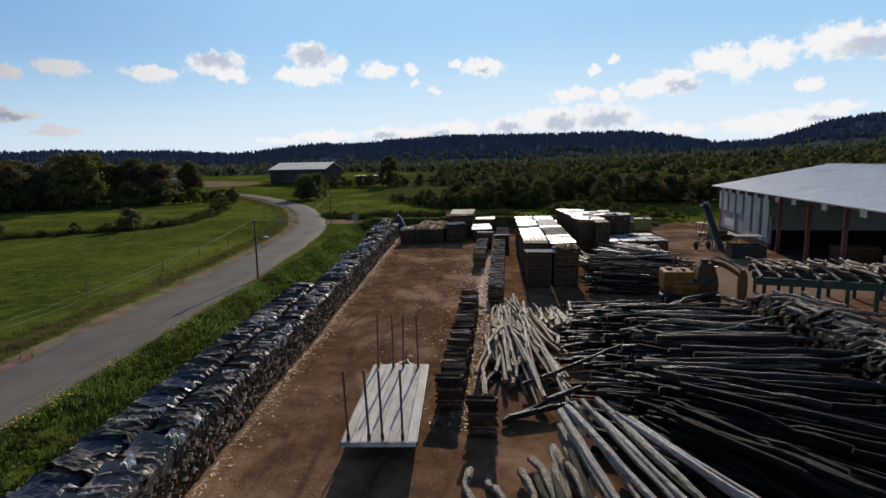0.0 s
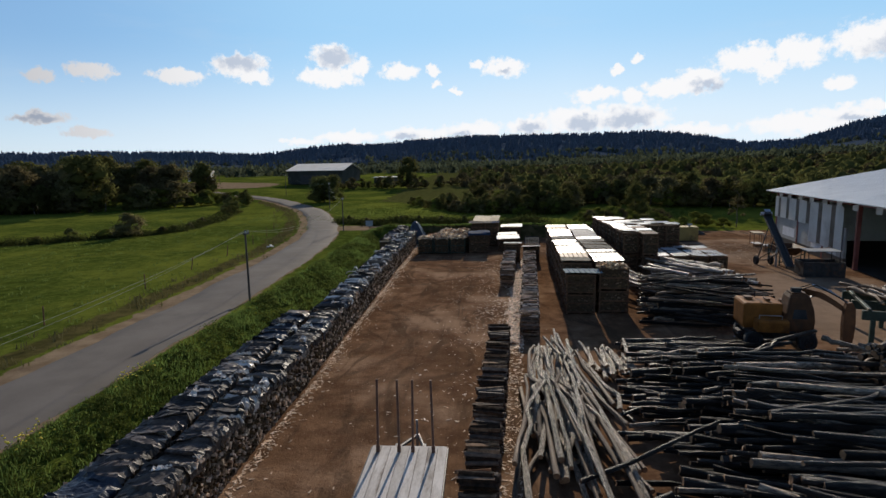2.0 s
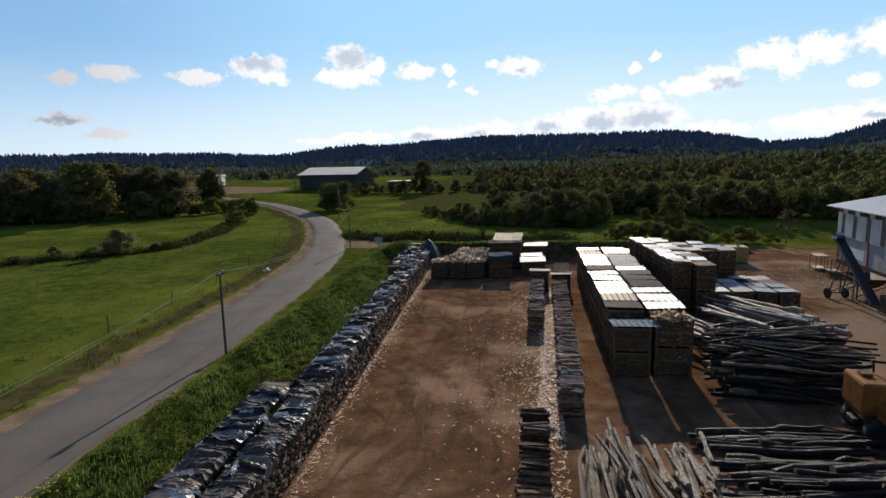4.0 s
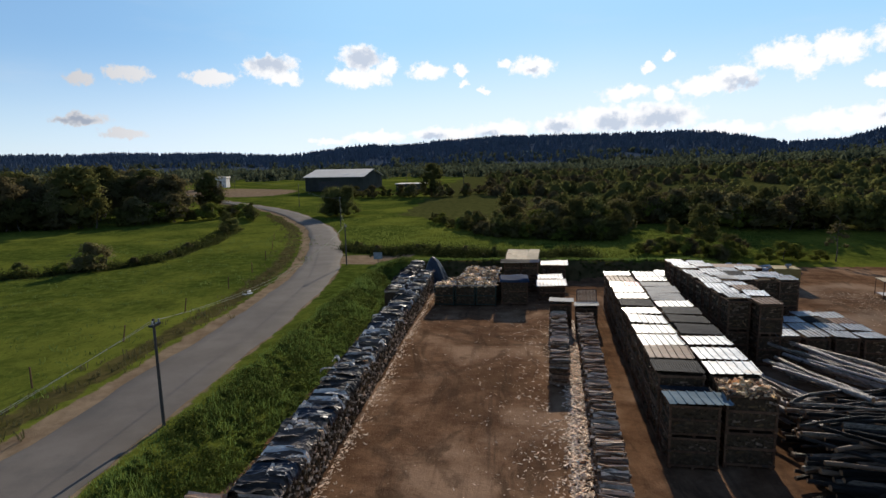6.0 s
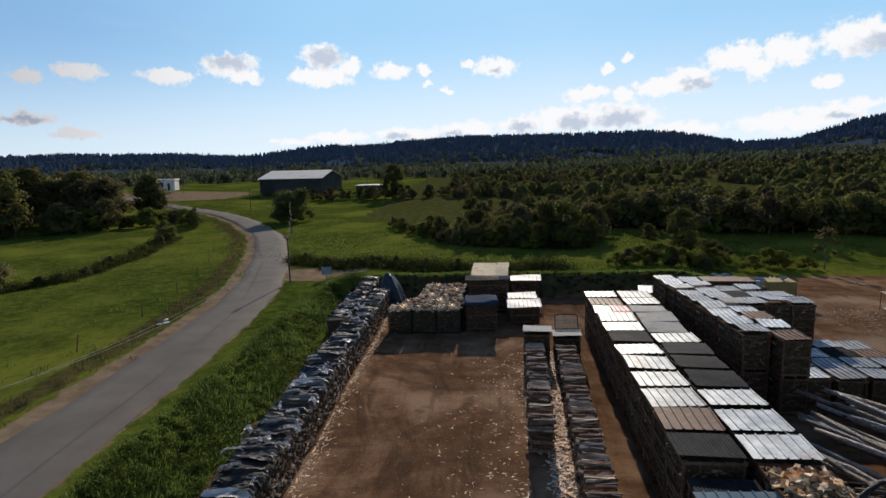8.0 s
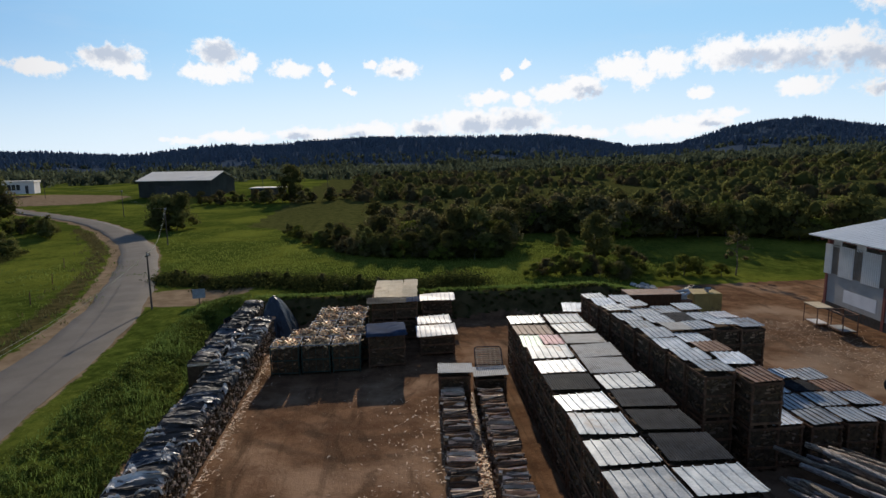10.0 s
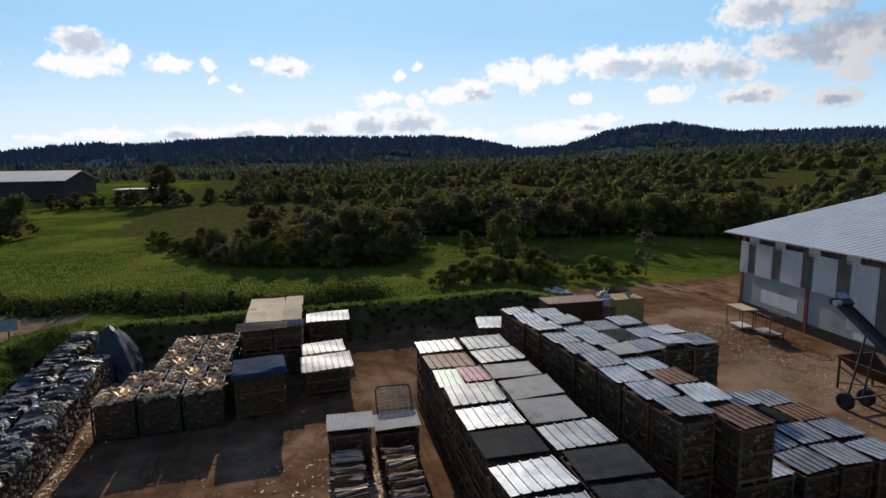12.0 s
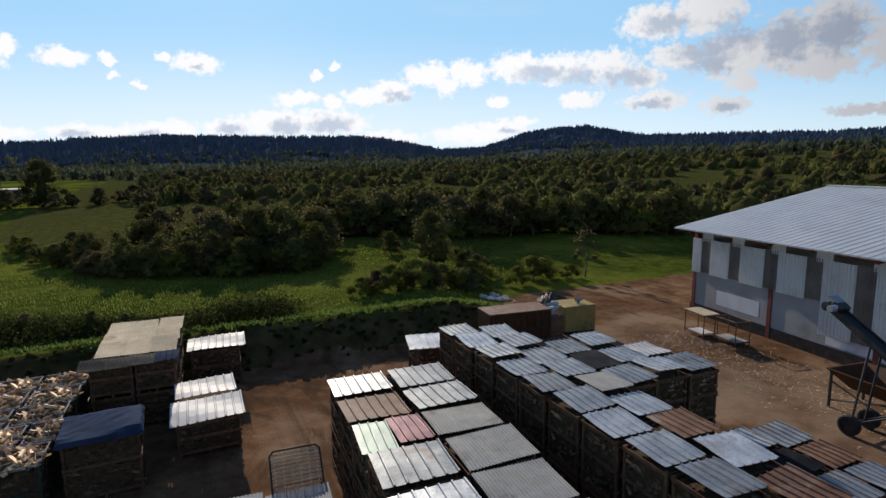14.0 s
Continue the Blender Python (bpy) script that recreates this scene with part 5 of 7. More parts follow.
def steel_crate(w, d, h, seed, label):
    """A green steel frame crate with mesh bars, heaped with split wood."""
    ob = thing("steel_crate", label, "crate", group="steel firewood crates")
    post = box_mesh("corner_post", (.07, .07, h), CRATE_STEEL)
    for x in (-1, 1):
        for y in (-1, 1):
            part("corner_post", post, ob, m=pose(x * (w / 2 - .035), y * (d / 2 - .035), 0))
    rx, ry = box_mesh("rail", (w - .14, .06, .07), CRATE_STEEL), box_mesh("rail", (.06, d - .14, .07), CRATE_STEEL)
    for z in (.1, h * .5):
        for k in (-1, 1):
            part("rail", rx, ob, m=pose(0, k * (d / 2 - .035), z))
            part("rail", ry, ob, m=pose(k * (w / 2 - .035), 0, z))
    # top rails paler than the green frame: sunlight on the rims put into colour
    tx, ty = box_mesh("top_rail", (w, .05, .05), OLD_GREY), box_mesh("top_rail", (.05, d - .12, .05), OLD_GREY)
    for k in (-1, 1):
        part("top_rail", tx, ob, "pale grey top rail, coloured as a sunlit rim", pose(0, k * (d / 2 - .045), h + .002))
        part("top_rail", ty, ob, "pale grey top rail, coloured as a sunlit rim", pose(k * (w / 2 - .045), 0, h + .002))
    bar = box_mesh("bar", (.025, .025, h - .2), CRATE_STEEL, .005)
    for t in (-.25, 0, .25):
        for k in (-1, 1):
            part("bar", bar, ob, m=pose(t * w, k * (d / 2 - .04), .1))
            part("bar", bar, ob, m=pose(k * (w / 2 - .04), t * d, .1))
    tagged(part("firewood", crate_fill(seed, w, d, h, True), ob), kind="stuff")
    return ob


def corrugated(name, w, d, mat, pitch=.2, depth=.04, seed=0, bend=.02):
    """A profiled sheet of real thickness with ribs along y, a little buckled."""
    r = np.random.default_rng(seed)
    prof = []
    n = max(3, int(round(w / pitch)))
    for i in range(n):
        x = -w / 2 + i * w / n
        p = w / n
        prof += [(x, 0), (x + p * .74, 0), (x + p * .80, depth), (x + p * .92, depth)] if pitch > .15 else [(x, 0), (x + p * .25, 0), (x + p * .45, depth), (x + p * .75, depth)]
    prof.append((w / 2, 0))
    rows = 5
    v, f = [], []
    for j in range(rows):
        y = -d / 2 + d * j / (rows - 1)
        for x, z in prof:
            v.append((x, y + r.normal(0, .003), z + bend * math.sin(1.3 * j + x * 1.4 + seed) + r.normal(0, .0012)))
    k = len(prof)
    f = [(j * k + i, j * k + i + 1, (j + 1) * k + i + 1, (j + 1) * k + i) for j in range(rows - 1) for i in range(k - 1)]
    m = len(v)
    v += [(x, y, z - .008) for x, y, z in v]
    f += [tuple(reversed([q + m for q in g])) for g in f]
    rim = list(range(k)) + [j * k + k - 1 for j in range(1, rows)] + [(rows - 1) * k + i for i in range(k - 2, -1, -1)] + [j * k for j in range(rows - 2, 0, -1)]
    f += [(rim[(i + 1) % len(rim)], rim[i], rim[i] + m, rim[(i + 1) % len(rim)] + m) for i in range(len(rim))]
    return mesh_of(name, v, f, [mat])


SHEET_KINDS = {"z": (ZINC, "shiny galvanised corrugated sheet"), "d": (ZINC_DULL, "dull grey corrugated sheet"), "r": (RUST, "rusty brown corrugated sheet"),
               "b": (BLACK_SHEET, "black corrugated sheet"), "f": (FIBRE, "grey fibre-cement corrugated sheet"), "g": (GREEN_SHEET, "pale green corrugated sheet"),
               "m": (MAROON_SHEET, "maroon corrugated sheet"), "s": (BEIGE_SHEET, "stained beige corrugated sheet"), "u": (BLUE_SHEET, "blue-grey metal sheet"), "o": (OLD_GREY, "old weathered grey corrugated sheet"), "p": (PALE_BLUE, "pale blue-grey corrugated sheet"), "w": (WHITE_SHEET, "glossy white corrugated sheet")}
SHEET_CACHE = {}


def lid(kind, x, y, z, w, d, turn=0.0, tilt=(0, 0), where="on a firewood crate"):
    mat, label = SHEET_KINDS[kind]
    key = (kind, round(w, 2), round(d, 2), int(rng.integers(0, 2)))
    if key not in SHEET_CACHE:
        SHEET_CACHE[key] = corrugated("roof_sheet", w, d, mat, .10 if kind in "fsbo" else .34 if w > 1.8 else .24, .024 if kind in "fsbo" else .045, len(SHEET_CACHE), .035 if kind == "w" else .012)
    return thing("roof_sheet", label + " laid " + where, "roofing sheet", pose(x + rng.normal(0, .03), y + rng.normal(0, .03), z + abs(rng.normal(0, .035)), tilt[0] + rng.normal(0, 1.8), tilt[1] + rng.normal(0, 1.5), turn + rng.normal(0, 1.5)), SHEET_CACHE[key], "crate covers")


def stack_at(proto, x, y, turn, tiers, h):
    for k in range(tiers):
        copy_thing(proto, pose(x + rng.normal(0, .015), y + rng.normal(0, .015), k * h, 0, 0, turn + rng.normal(0, .5)))


def drop(proto):
    for o in (*proto.children_recursive, proto):
        bpy.data.objects.remove(o)


LEAN_A = -3.4
A_CRATES = [wooden_crate(1.95, 1.78, 1.56, 400 + i, "weathered wooden crate packed with split firewood") for i in range(3)]
A_OPEN = wooden_crate(1.95, 1.78, 1.56, 405, "open wooden crate heaped with split firewood", True)
left_lids = "zrzzdbdzzzrbb"
right_lids = "zzfffzbbbzzz"
for i in range(13):
    y = 68.75 - i * 1.93
    x = 7.65 - (69.0 - y) * .0615
    if i < 12:
        stack_at(A_CRATES[i % 3], x, y, LEAN_A, 2, 1.56)
    else:                                 # the nearest stack is lower
        for k in range(2):
            copy_thing(A_CRATES[k], pose(x, y - .3, k * 1.36, 0, 0, LEAN_A) @ Matrix.Diagonal((1, 1, .872, 1)))
    stack_at(A_CRATES[(i + 1) % 3] if i < 12 else A_CRATES[0], x + 2.22, y - .1, LEAN_A, 1 if i == 12 else 2, 1.56)
    if i == 12:
        copy_thing(A_OPEN, pose(x + 2.22, y - .1, 1.56, 0, 0, LEAN_A))
        lid("b", x, y - .1, 2.77, 2.05, 1.5, LEAN_A)
        lid("p", x + .12, y - .85, 2.86, 2.5, 1.1, LEAN_A, (4, 0))
    else:
        if i == 2:
            lid("g", x - .53, y, 3.2, 1.05, 1.76, LEAN_A)
            lid("m", x + .55, y, 3.2, 1.05, 1.76, LEAN_A)
        else:
            lid(left_lids[i], x, y, 3.2, 2.05, 1.66, LEAN_A)
        lid(right_lids[i], x + 2.25, y - .1, 3.2, 2.1, 1.66, LEAN_A)

B_CRATES = [wooden_crate(1.34, 1.5, 1.9, 420 + i, "tall weathered wooden crate packed with split firewood") for i in range(2)]
LEAN_B = -1.5
for i, kinds in enumerate(["zz", "dd", "zd", "dd", "zf", "dd", "dr", "dd", "dr"]):
    y = 71.1 - i * 1.62
    for j in range(2):
        x = 12.75 + j * 1.42
        yy = y - j * .9
        stack_at(B_CRATES[(i + j) % 2], x, yy, LEAN_B, 2, 1.9)
        lid(kinds[j], x, yy, 3.86 + .05 * ((i + j) % 3), 1.27, 1.42, LEAN_B)
for i, (x, y, k) in enumerate([(15.55, 67.3, "d"), (15.45, 65.6, "b"), (16.85, 67.4, "z"), (16.8, 65.7, "d"), (15.5, 63.95, "d"), (16.85, 64.0, "d"), (18.1, 65.7, "w"), (18.2, 63.9, "d")]):
    stack_at(B_CRATES[i % 2], x, y, LEAN_B, 2, 1.9)
    lid(k, x, y, 3.86 + .05 * (i % 3), 1.24, 1.4, LEAN_B)
C_CRATES = [wooden_crate(1.36, 1.36, 1.82, 440 + i, "weathered wooden crate packed with split firewood") for i in range(2)]
for i, (x, y, k) in enumerate([(15.4, 57.3, "d"), (15.5, 58.9, "z"), (15.6, 60.4, "d"), (16.95, 57.1, "z"), (17.0, 58.6, "z"), (17.0, 60.1, "d"), (18.55, 57.1, "z"), (18.6, 58.6, "z"), (18.6, 60.1, "b"), (18.65, 61.7, "d"),
                               (20.1, 57.0, "d"), (20.1, 58.5, "d"), (20.1, 60.0, "r"), (20.15, 61.5, "z")]):
    stack_at(C_CRATES[i % 2], x - .1, y, LEAN_B, 1, 1.82)
    lid(k, x - .1, y, 1.88, 1.3, 1.3, LEAN_B, (0, rng.normal(0, 1.2)))

# crates at the head of the short rows
K = C_CRATES[0]
for x, y, k, h in [(2.72, 64.75, "o", 1.86), (4.66, 65.0, "o", 1.5)]:
    copy_thing(K, pose(x, y, 0, 0, 0, -4) @ Matrix.Diagonal((1.2, 1.05, h / 1.86, 1)))
    lid(k, x, y, h + .06, 1.82, 1.7, -4, (-2, 0))


def slat_crate():
    """A narrow slatted crate with a leaning wire lattice in a tube frame."""
    ob = thing("slatted_crate", "empty slatted crate with a leaning pale metal lattice", "crate", pose(4.86, 66.12, 0, 0, 0, -4))
    post, rail, side, slat = box_mesh("corner_post", (.07, .07, 1.5), CRATE_WOOD), box_mesh("rail", (1.5, .05, .09), CRATE_WOOD), box_mesh("rail", (.05, .6, .09), CRATE_WOOD), box_mesh("lattice_bar", (1.46, .018, .045), BEIGE_SHEET)
    for x in (-.72, .72):
        for y in (-.3, .3):
            part("corner_post", post, ob, m=pose(x, y, 0))
        part("rail", side, ob, m=pose(x, 0, .75))
        part("rail", side, ob, m=pose(x, 0, 1.42))
    for z in (.15, .75, 1.4):
        part("rail", rail, ob, m=pose(0, -.34, z))
        part("rail", rail, ob, m=pose(0, .34, z))
    tube = Soup()
    for x in (0, 1.5):
        tube.tube((x, 0, 0), (x, 0, 1.42), .03)
        tube.tube((x, 0, 1.42), (x + (.12 if x == 0 else -.12), 0, 1.55), .03)
    tube.tube((.12, 0, 1.55), (1.38, 0, 1.55), .03)
    back = part("lattice_back", tube.mesh("lattice_back", DARK_STEEL), ob, "leaning tube frame", pose(-.75, -.2, 1.15, -42, 0, 0))
    up = box_mesh("lattice_upright", (.03, .02, 1.48), BEIGE_SHEET)
    for i in range(6):
        part("lattice_upright", up, back, m=pose(.12 + i * .252, .012, .03))
    for i in range(13):
        part("lattice_bar", slat, back, m=pose(.75 + rng.normal(0, .01), -.012, .06 + i * .112, 0, rng.normal(0, .8), 0))
    return ob


slat_crate()

def soft_cover(x, y, z, w, d, turn):
    """A limp blue sheet over a crate, sagging a little, its hem turned down all round."""
    r = np.random.default_rng(31)
    n = 13
    v, f = [], []
    for j in range(n):
        for i in range(n):
            a, c = (i / (n - 1) - .5) * (w + .36), (j / (n - 1) - .5) * (d + .5)
            over = max(0, abs(a) - w / 2, abs(c) - d / 2)
            v.append((np.clip(a, -w / 2 - .02, w / 2 + .02) + r.normal(0, .012), np.clip(c, -d / 2 - .03, d / 2 + .03) + r.normal(0, .012),
                      .07 + .05 * math.sin(2.2 * a + c) * (over == 0) + r.normal(0, .008) - over))
    f = [(j * n + i, j * n + i + 1, (j + 1) * n + i + 1, (j + 1) * n + i) for j in range(n - 1) for i in range(n - 1)]
    k = len(v)
    v += [(a, c, e - .012) for a, c, e in v]
    f += [tuple(reversed([q + k for q in g])) for g in f]
    rim = list(range(n)) + [j * n + n - 1 for j in range(1, n)] + [(n - 1) * n + i for i in range(n - 2, -1, -1)] + [j * n for j in range(n - 2, 0, -1)]
    f += [(rim[(i + 1) % len(rim)], rim[i], rim[i] + k, rim[(i + 1) % len(rim)] + k) for i in range(len(rim))]
    thing("cover_sheet", "limp blue sheet over a large firewood crate", "cover sheet", pose(x, y, z, 2, 0, turn), mesh_of("cover_sheet", v, f, [BLUE_SHEET]))


# steel crates of split wood and the big covered stacks at the end of the yard
S1 = steel_crate(1.72, 1.75, 1.78, 460, "green steel cage crate heaped with fresh split firewood")
S2 = steel_crate(1.72, 1.75, 1.78, 461, "green steel cage crate heaped with fresh split firewood")
for row, n, x0 in [(0, 3, -6.78), (1, 3, -5.95), (2, 2, -4.9), (3, 2, -4.75), (4, 2, -4.6)]:
    for j in range(n):
        copy_thing(S1 if (row + j) % 2 else S2, pose(x0 + j * 1.83, 71.15 + row * 1.82, 0, 0, 0, -1.5))
DARK_CRATE = wooden_crate(2.3, 1.7, 2.25, 470, "large weathered wooden crate of firewood")
copy_thing(DARK_CRATE, pose(-.7, 71.6, 0, 0, 0, 2))
soft_cover(-.7, 71.65, 2.27, 2.5, 1.95, 2)
TALL = wooden_crate(1.6, 1.75, 1.48, 471, "dark weathered wooden crate of firewood")
for i in range(3):
    for j in range(2):
        for k in range(2):
            copy_thing(TALL, pose(-.78 + j * 1.64 + i * .1, 77.0 + i * 1.82, k * 1.48, 0, 0, -3))
for i in range(3):
    for j in range(3):
        lid("s", -.95 + j * 1.05 + i * .12, 77.6 + i * 1.62, 3.05 + .05 * i, 1.1, 1.85, -3, (2.5, 0))
for j, k in enumerate("bbbu"):
    lid(k, -1.75 + j * .92 + .3, 76.1, 2.96, .98, .9, -3, (13, 0))
LOW = wooden_crate(2.3, 1.7, 1.32, 472, "low weathered wooden crate of firewood")
copy_thing(LOW, pose(2.65, 73.3, 0, 0, 0, 1))
lid("w", 2.68, 73.25, 1.46, 2.7, 1.9, 1, (5, 0))
copy_thing(LOW, pose(2.7, 75.4, 0, 0, 0, 1))
lid("w", 2.7, 75.3, 1.62, 2.4, 1.6, 1, (5, 0))
copy_thing(LOW, pose(3.4, 80.3, 0, 0, 0, -4) @ Matrix.Diagonal((1, 1, 1.45, 1)))
lid("w", 3.4, 80.3, 2.05, 2.75, 1.7, -4, (4, 0))
copy_thing(LOW, pose(13.6, 76.3, 0, 0, 0, -4) @ Matrix.Diagonal((.8, 1, 1.25, 1)))
lid("d", 13.5, 76.2, 1.78, 2.2, 1.9, -14, (3, 0))
for p in (*A_CRATES, A_OPEN, *B_CRATES, *C_CRATES, S1, S2, DARK_CRATE, TALL, LOW):
    drop(p)

# ---- short rows of cut logs ----


def bundle(seed, wide, depth, tall, split, top, loose):
    """A short stack of metre-long logs and billets with a rounded, uneven top."""
    r = np.random.default_rng(seed)
    s = Soup()
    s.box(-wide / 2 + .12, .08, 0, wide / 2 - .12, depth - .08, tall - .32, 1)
    crown = lambda y: tall + .10 - .34 * abs(2 * y / depth - 1) ** 2.2
    z, row = .07, 0
    while z < tall + .12:
        y = .06 + (.06 if row % 2 else 0)
        while y < depth:
            rad = r.uniform(.05, .088)
            if z > crown(y) or (.17 < y < depth - .17 and z < crown(y) - .26):
                y += rad * 1.9
                continue
            half = wide / 2 * r.uniform(.90, 1.05)
            o, skew = r.normal(0, .035), r.normal(0, .05)
            if r.random() < .45:
                s.tube((-half + o, y - skew, z + r.normal(0, .02)), (half + o, y + skew, z + r.normal(0, .02)), rad, rad * .9, 7, 0, 2)
            else:
                billet(s, (o, y, z), (1, skew, r.normal(0, .03)), half * 2, rad * 1.15, r, 3 if r.random() < .8 else 4)
            y += rad * 1.85
        z += .115
        row += 1
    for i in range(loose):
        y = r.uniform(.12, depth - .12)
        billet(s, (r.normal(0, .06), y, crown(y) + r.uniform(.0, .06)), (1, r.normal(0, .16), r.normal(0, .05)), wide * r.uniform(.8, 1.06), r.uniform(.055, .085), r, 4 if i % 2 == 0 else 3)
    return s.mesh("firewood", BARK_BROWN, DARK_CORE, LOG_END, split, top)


# darker stack sides and paler tops: their shade and sun put into the wood
BUNDLES = [bundle(500 + i, 1.08, .92, 1.32, WOOD_DARK, WOOD_BROWN, 5) for i in range(5)] + [bundle(510 + i, 1.08, .92, 1.32, WOOD_BROWN, WOOD_PALE_LIT, 9) for i in range(5)]


def bundle_at(x, y, turn, k, label, scale=1.0):
    ob = thing("log_bundle", label, "firewood bundle", pose(x, y, .0, 0, 0, turn), group="rows of cut logs")
    tagged(part("firewood", BUNDLES[k], ob, m=Matrix.Diagonal((1, 1, scale, 1))), kind="stuff")


bundle_at(.68, 19.4, -3, 0, "short stack of cut logs standing alone on the dirt")
for i in range(11):
    y = 21.8 + i * 1.46
    bundle_at(-.55 + (y - 22) * .075, y, -4.3 + rng.normal(0, 1), i % 5, "short stack of metre-long cut logs in a row", rng.uniform(.94, 1.05))
for i in range(2, 11):
    y = 50.2 + i * 1.28
    bundle_at(1.42 + (y - 50) * .078, y, -4.5 + rng.normal(0, 1), 5 + (i + 2) % 5, "short stack of metre-long cut logs in a row", rng.uniform(.94, 1.05))
for i in range(26):
    y = 39.4 + i * .93
    bundle_at(2.42 + (y - 40) * .083, y, -4.8 + rng.normal(0, 1.2), 5 + (i + 1) % 5, "short stack of split cut logs in a long row", rng.uniform(.92, 1.05))


# ---- log piles ----
def log_mesh(seed, bend, bark):
    """A log of unit length along x and unit radius: tapering, straight stretches with slight kinks, knots and chipped ends."""
    r = np.random.default_rng(seed)
    n, seg = 9, 10
    v, f = [], []
    kink = sorted(r.uniform(.15, .9, 3))
    line = [np.interp(np.linspace(0, 1, seg + 1), [0, *kink, 1], r.normal(0, bend, 5)) for _ in range(2)]
    knot = r.integers(1, seg, 2)
    for i in range(seg + 1):
        t = i / seg
        rad = (1.10 - .36 * t) * (1 + r.normal(0, .035)) * (1.13 if i in knot else 1)
        for j in range(n):
            a = 2 * math.pi * j / n
            q = rad * (1 + r.normal(0, .05))
            v.append((t - .5 + (r.normal(0, .002) if i in (0, seg) else 0), line[0][i] + q * math.cos(a), line[1][i] * .6 + q * math.sin(a)))
    for i in range(seg):
        for j in range(n):
            k = (j + 1) % n
            f.append((i * n + j, i * n + k, (i + 1) * n + k, (i + 1) * n + j))
    f += [tuple(range(n - 1, -1, -1)), tuple(seg * n + j for j in range(n))]
    f = [tuple(reversed(q)) for q in f]
    me = mesh_of("log", v, f, [bark, LOG_END], [0] * (len(f) - 2) + [1, 1])
    me.polygons.foreach_set("use_smooth", np.array([True] * (len(f) - 2) + [False, False]))
    return me


LOGS = [log_mesh(600 + i, .75, BARK) for i in range(9)]
LOGS_SHADED = [log_mesh(610 + i, .9, BARK_SHADED) for i in range(6)]
LOGS_BIRCH = [log_mesh(616 + i, .5, BARK_BIRCH) for i in range(4)]
LOGS_PALE = [log_mesh(620 + i, .9, BARK_PALE) for i in range(6)]
LOGS_CROOKED = [log_mesh(670 + i, 2.0, (BARK_PALE, BARK_BROWN)[i % 2]) for i in range(7)]
LOGS_BROWN = [log_mesh(660 + i, .8, BARK_BROWN) for i in range(4)]
LOGS_BENT = [log_mesh(640 + i, 1.5, BARK if i % 3 else BARK_PALE) for i in range(8)]


def lay(pile, a, b, rad, kinds=LOGS):
    """One log of the pile from a (butt) to b."""
    a, b = Vector(a), Vector(b)
    w = b - a
    m = Matrix.Translation((a + b) / 2) @ w.to_track_quat("X", "Z").to_matrix().to_4x4() @ pose(0, 0, 0, rng.uniform(0, 360)) @ Matrix.Diagonal((w.length, rad, rad, 1))
    part("log", kinds[int(rng.integers(0, len(kinds)))], pile, m=m)


def pile_of(label, group="log piles"):
    return thing("log_pile", label, "log pile", group=group)


# the great pile: a fan of long trunks, its ends uneven and crossing
big = pile_of("great pile of long grey-barked trunks lying on dirt")
for k in range(400):
    u = (k % 200 + rng.uniform(0, 1)) / 200
    s = rng.uniform(0, 1) ** .8
    ang = np.interp(u, [0, .14, .30, .45, .6, 1], [-62, -46, -27, -11, -3, 2]) + rng.normal(0, 6 if k % 4 else 16)
    y0 = np.interp(u, [0, .3, 1], [16.6, 19.4, 32.8]) + rng.normal(0, .3)
    x0 = np.interp(u, [0, .15, .4, 1], [5.6, 4.9, 4.4, 5.4]) + s * np.interp(u, [0, .3, .5, 1], [1.8, 3.0, 4.5, 4.5]) + rng.normal(0, .45)
    crest = np.interp(u, [0, .3, .6, 1], [1.9, 2.0, 2.0, 1.5])
    z = .2 + crest * s * (1 if k < 200 else rng.uniform(.35, .9))
    ln = rng.uniform(4.5, 9.5) * (1 if u < .6 else .9)
    a = radians(ang)
    p = (x0, y0, max(.18, z))
    q = (x0 + ln * math.cos(a), y0 + ln * math.sin(a), max(.2, z * rng.uniform(.8, 1.06)))
    rad = rng.uniform(.06, .125) if k % 6 else rng.uniform(.12, .16)
    # near-black logs at the near end: the heap's shade put into the bark
    kinds = LOGS_SHADED if u < .34 or k % 5 == 0 else LOGS_BENT if k % 4 == 0 else LOGS
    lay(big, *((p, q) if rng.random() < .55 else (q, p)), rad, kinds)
# pale straight trunks on its front
for k in range(11):
    t = k / 10
    ang = radians(-80 + 14 * t + rng.normal(0, 3.2))
    x0, y0, z = 3.3 + 2.1 * t + rng.normal(0, .05), 17.75 - .7 * t + rng.normal(0, .25), 1.25 + .8 * math.sin(math.pi * min(1, .2 + t * .6)) + .16 * (k % 2)
    ln = rng.uniform(5, 8)
    lay(big, (x0, y0, z), (x0 + ln * math.cos(ang), y0 + ln * math.sin(ang), z * .82), rng.uniform(.08, .135), LOGS_BIRCH if k not in (2, 5, 8) else LOGS_PALE)
for k in range(13):
    a = radians(rng.uniform(-92, -76))
    x0, y0, z = 2.3 + .12 * k + rng.normal(0, .08), 17.3 + rng.normal(0, .5), .25 + .07 * k
    ln = rng.uniform(3.5, 5.5)
    lay(big, (x0, y0, z), (x0 + ln * math.cos(a), y0 + ln * math.sin(a), .2), rng.uniform(.09, .13), LOGS_PALE if k % 3 else LOGS_SHADED)
for p, q in [((1.5, 20.3, .2), (4.6, 21.6, .5)), ((1.7, 20.9, .2), (4.9, 22.3, .8)), ((2.6, 23.3, .5), (7.4, 25.2, 1.6))]:
    lay(big, p, q, .08 if q[0] > 7 else .125)
few = pile_of("a few short pale logs lying loose on dirt")
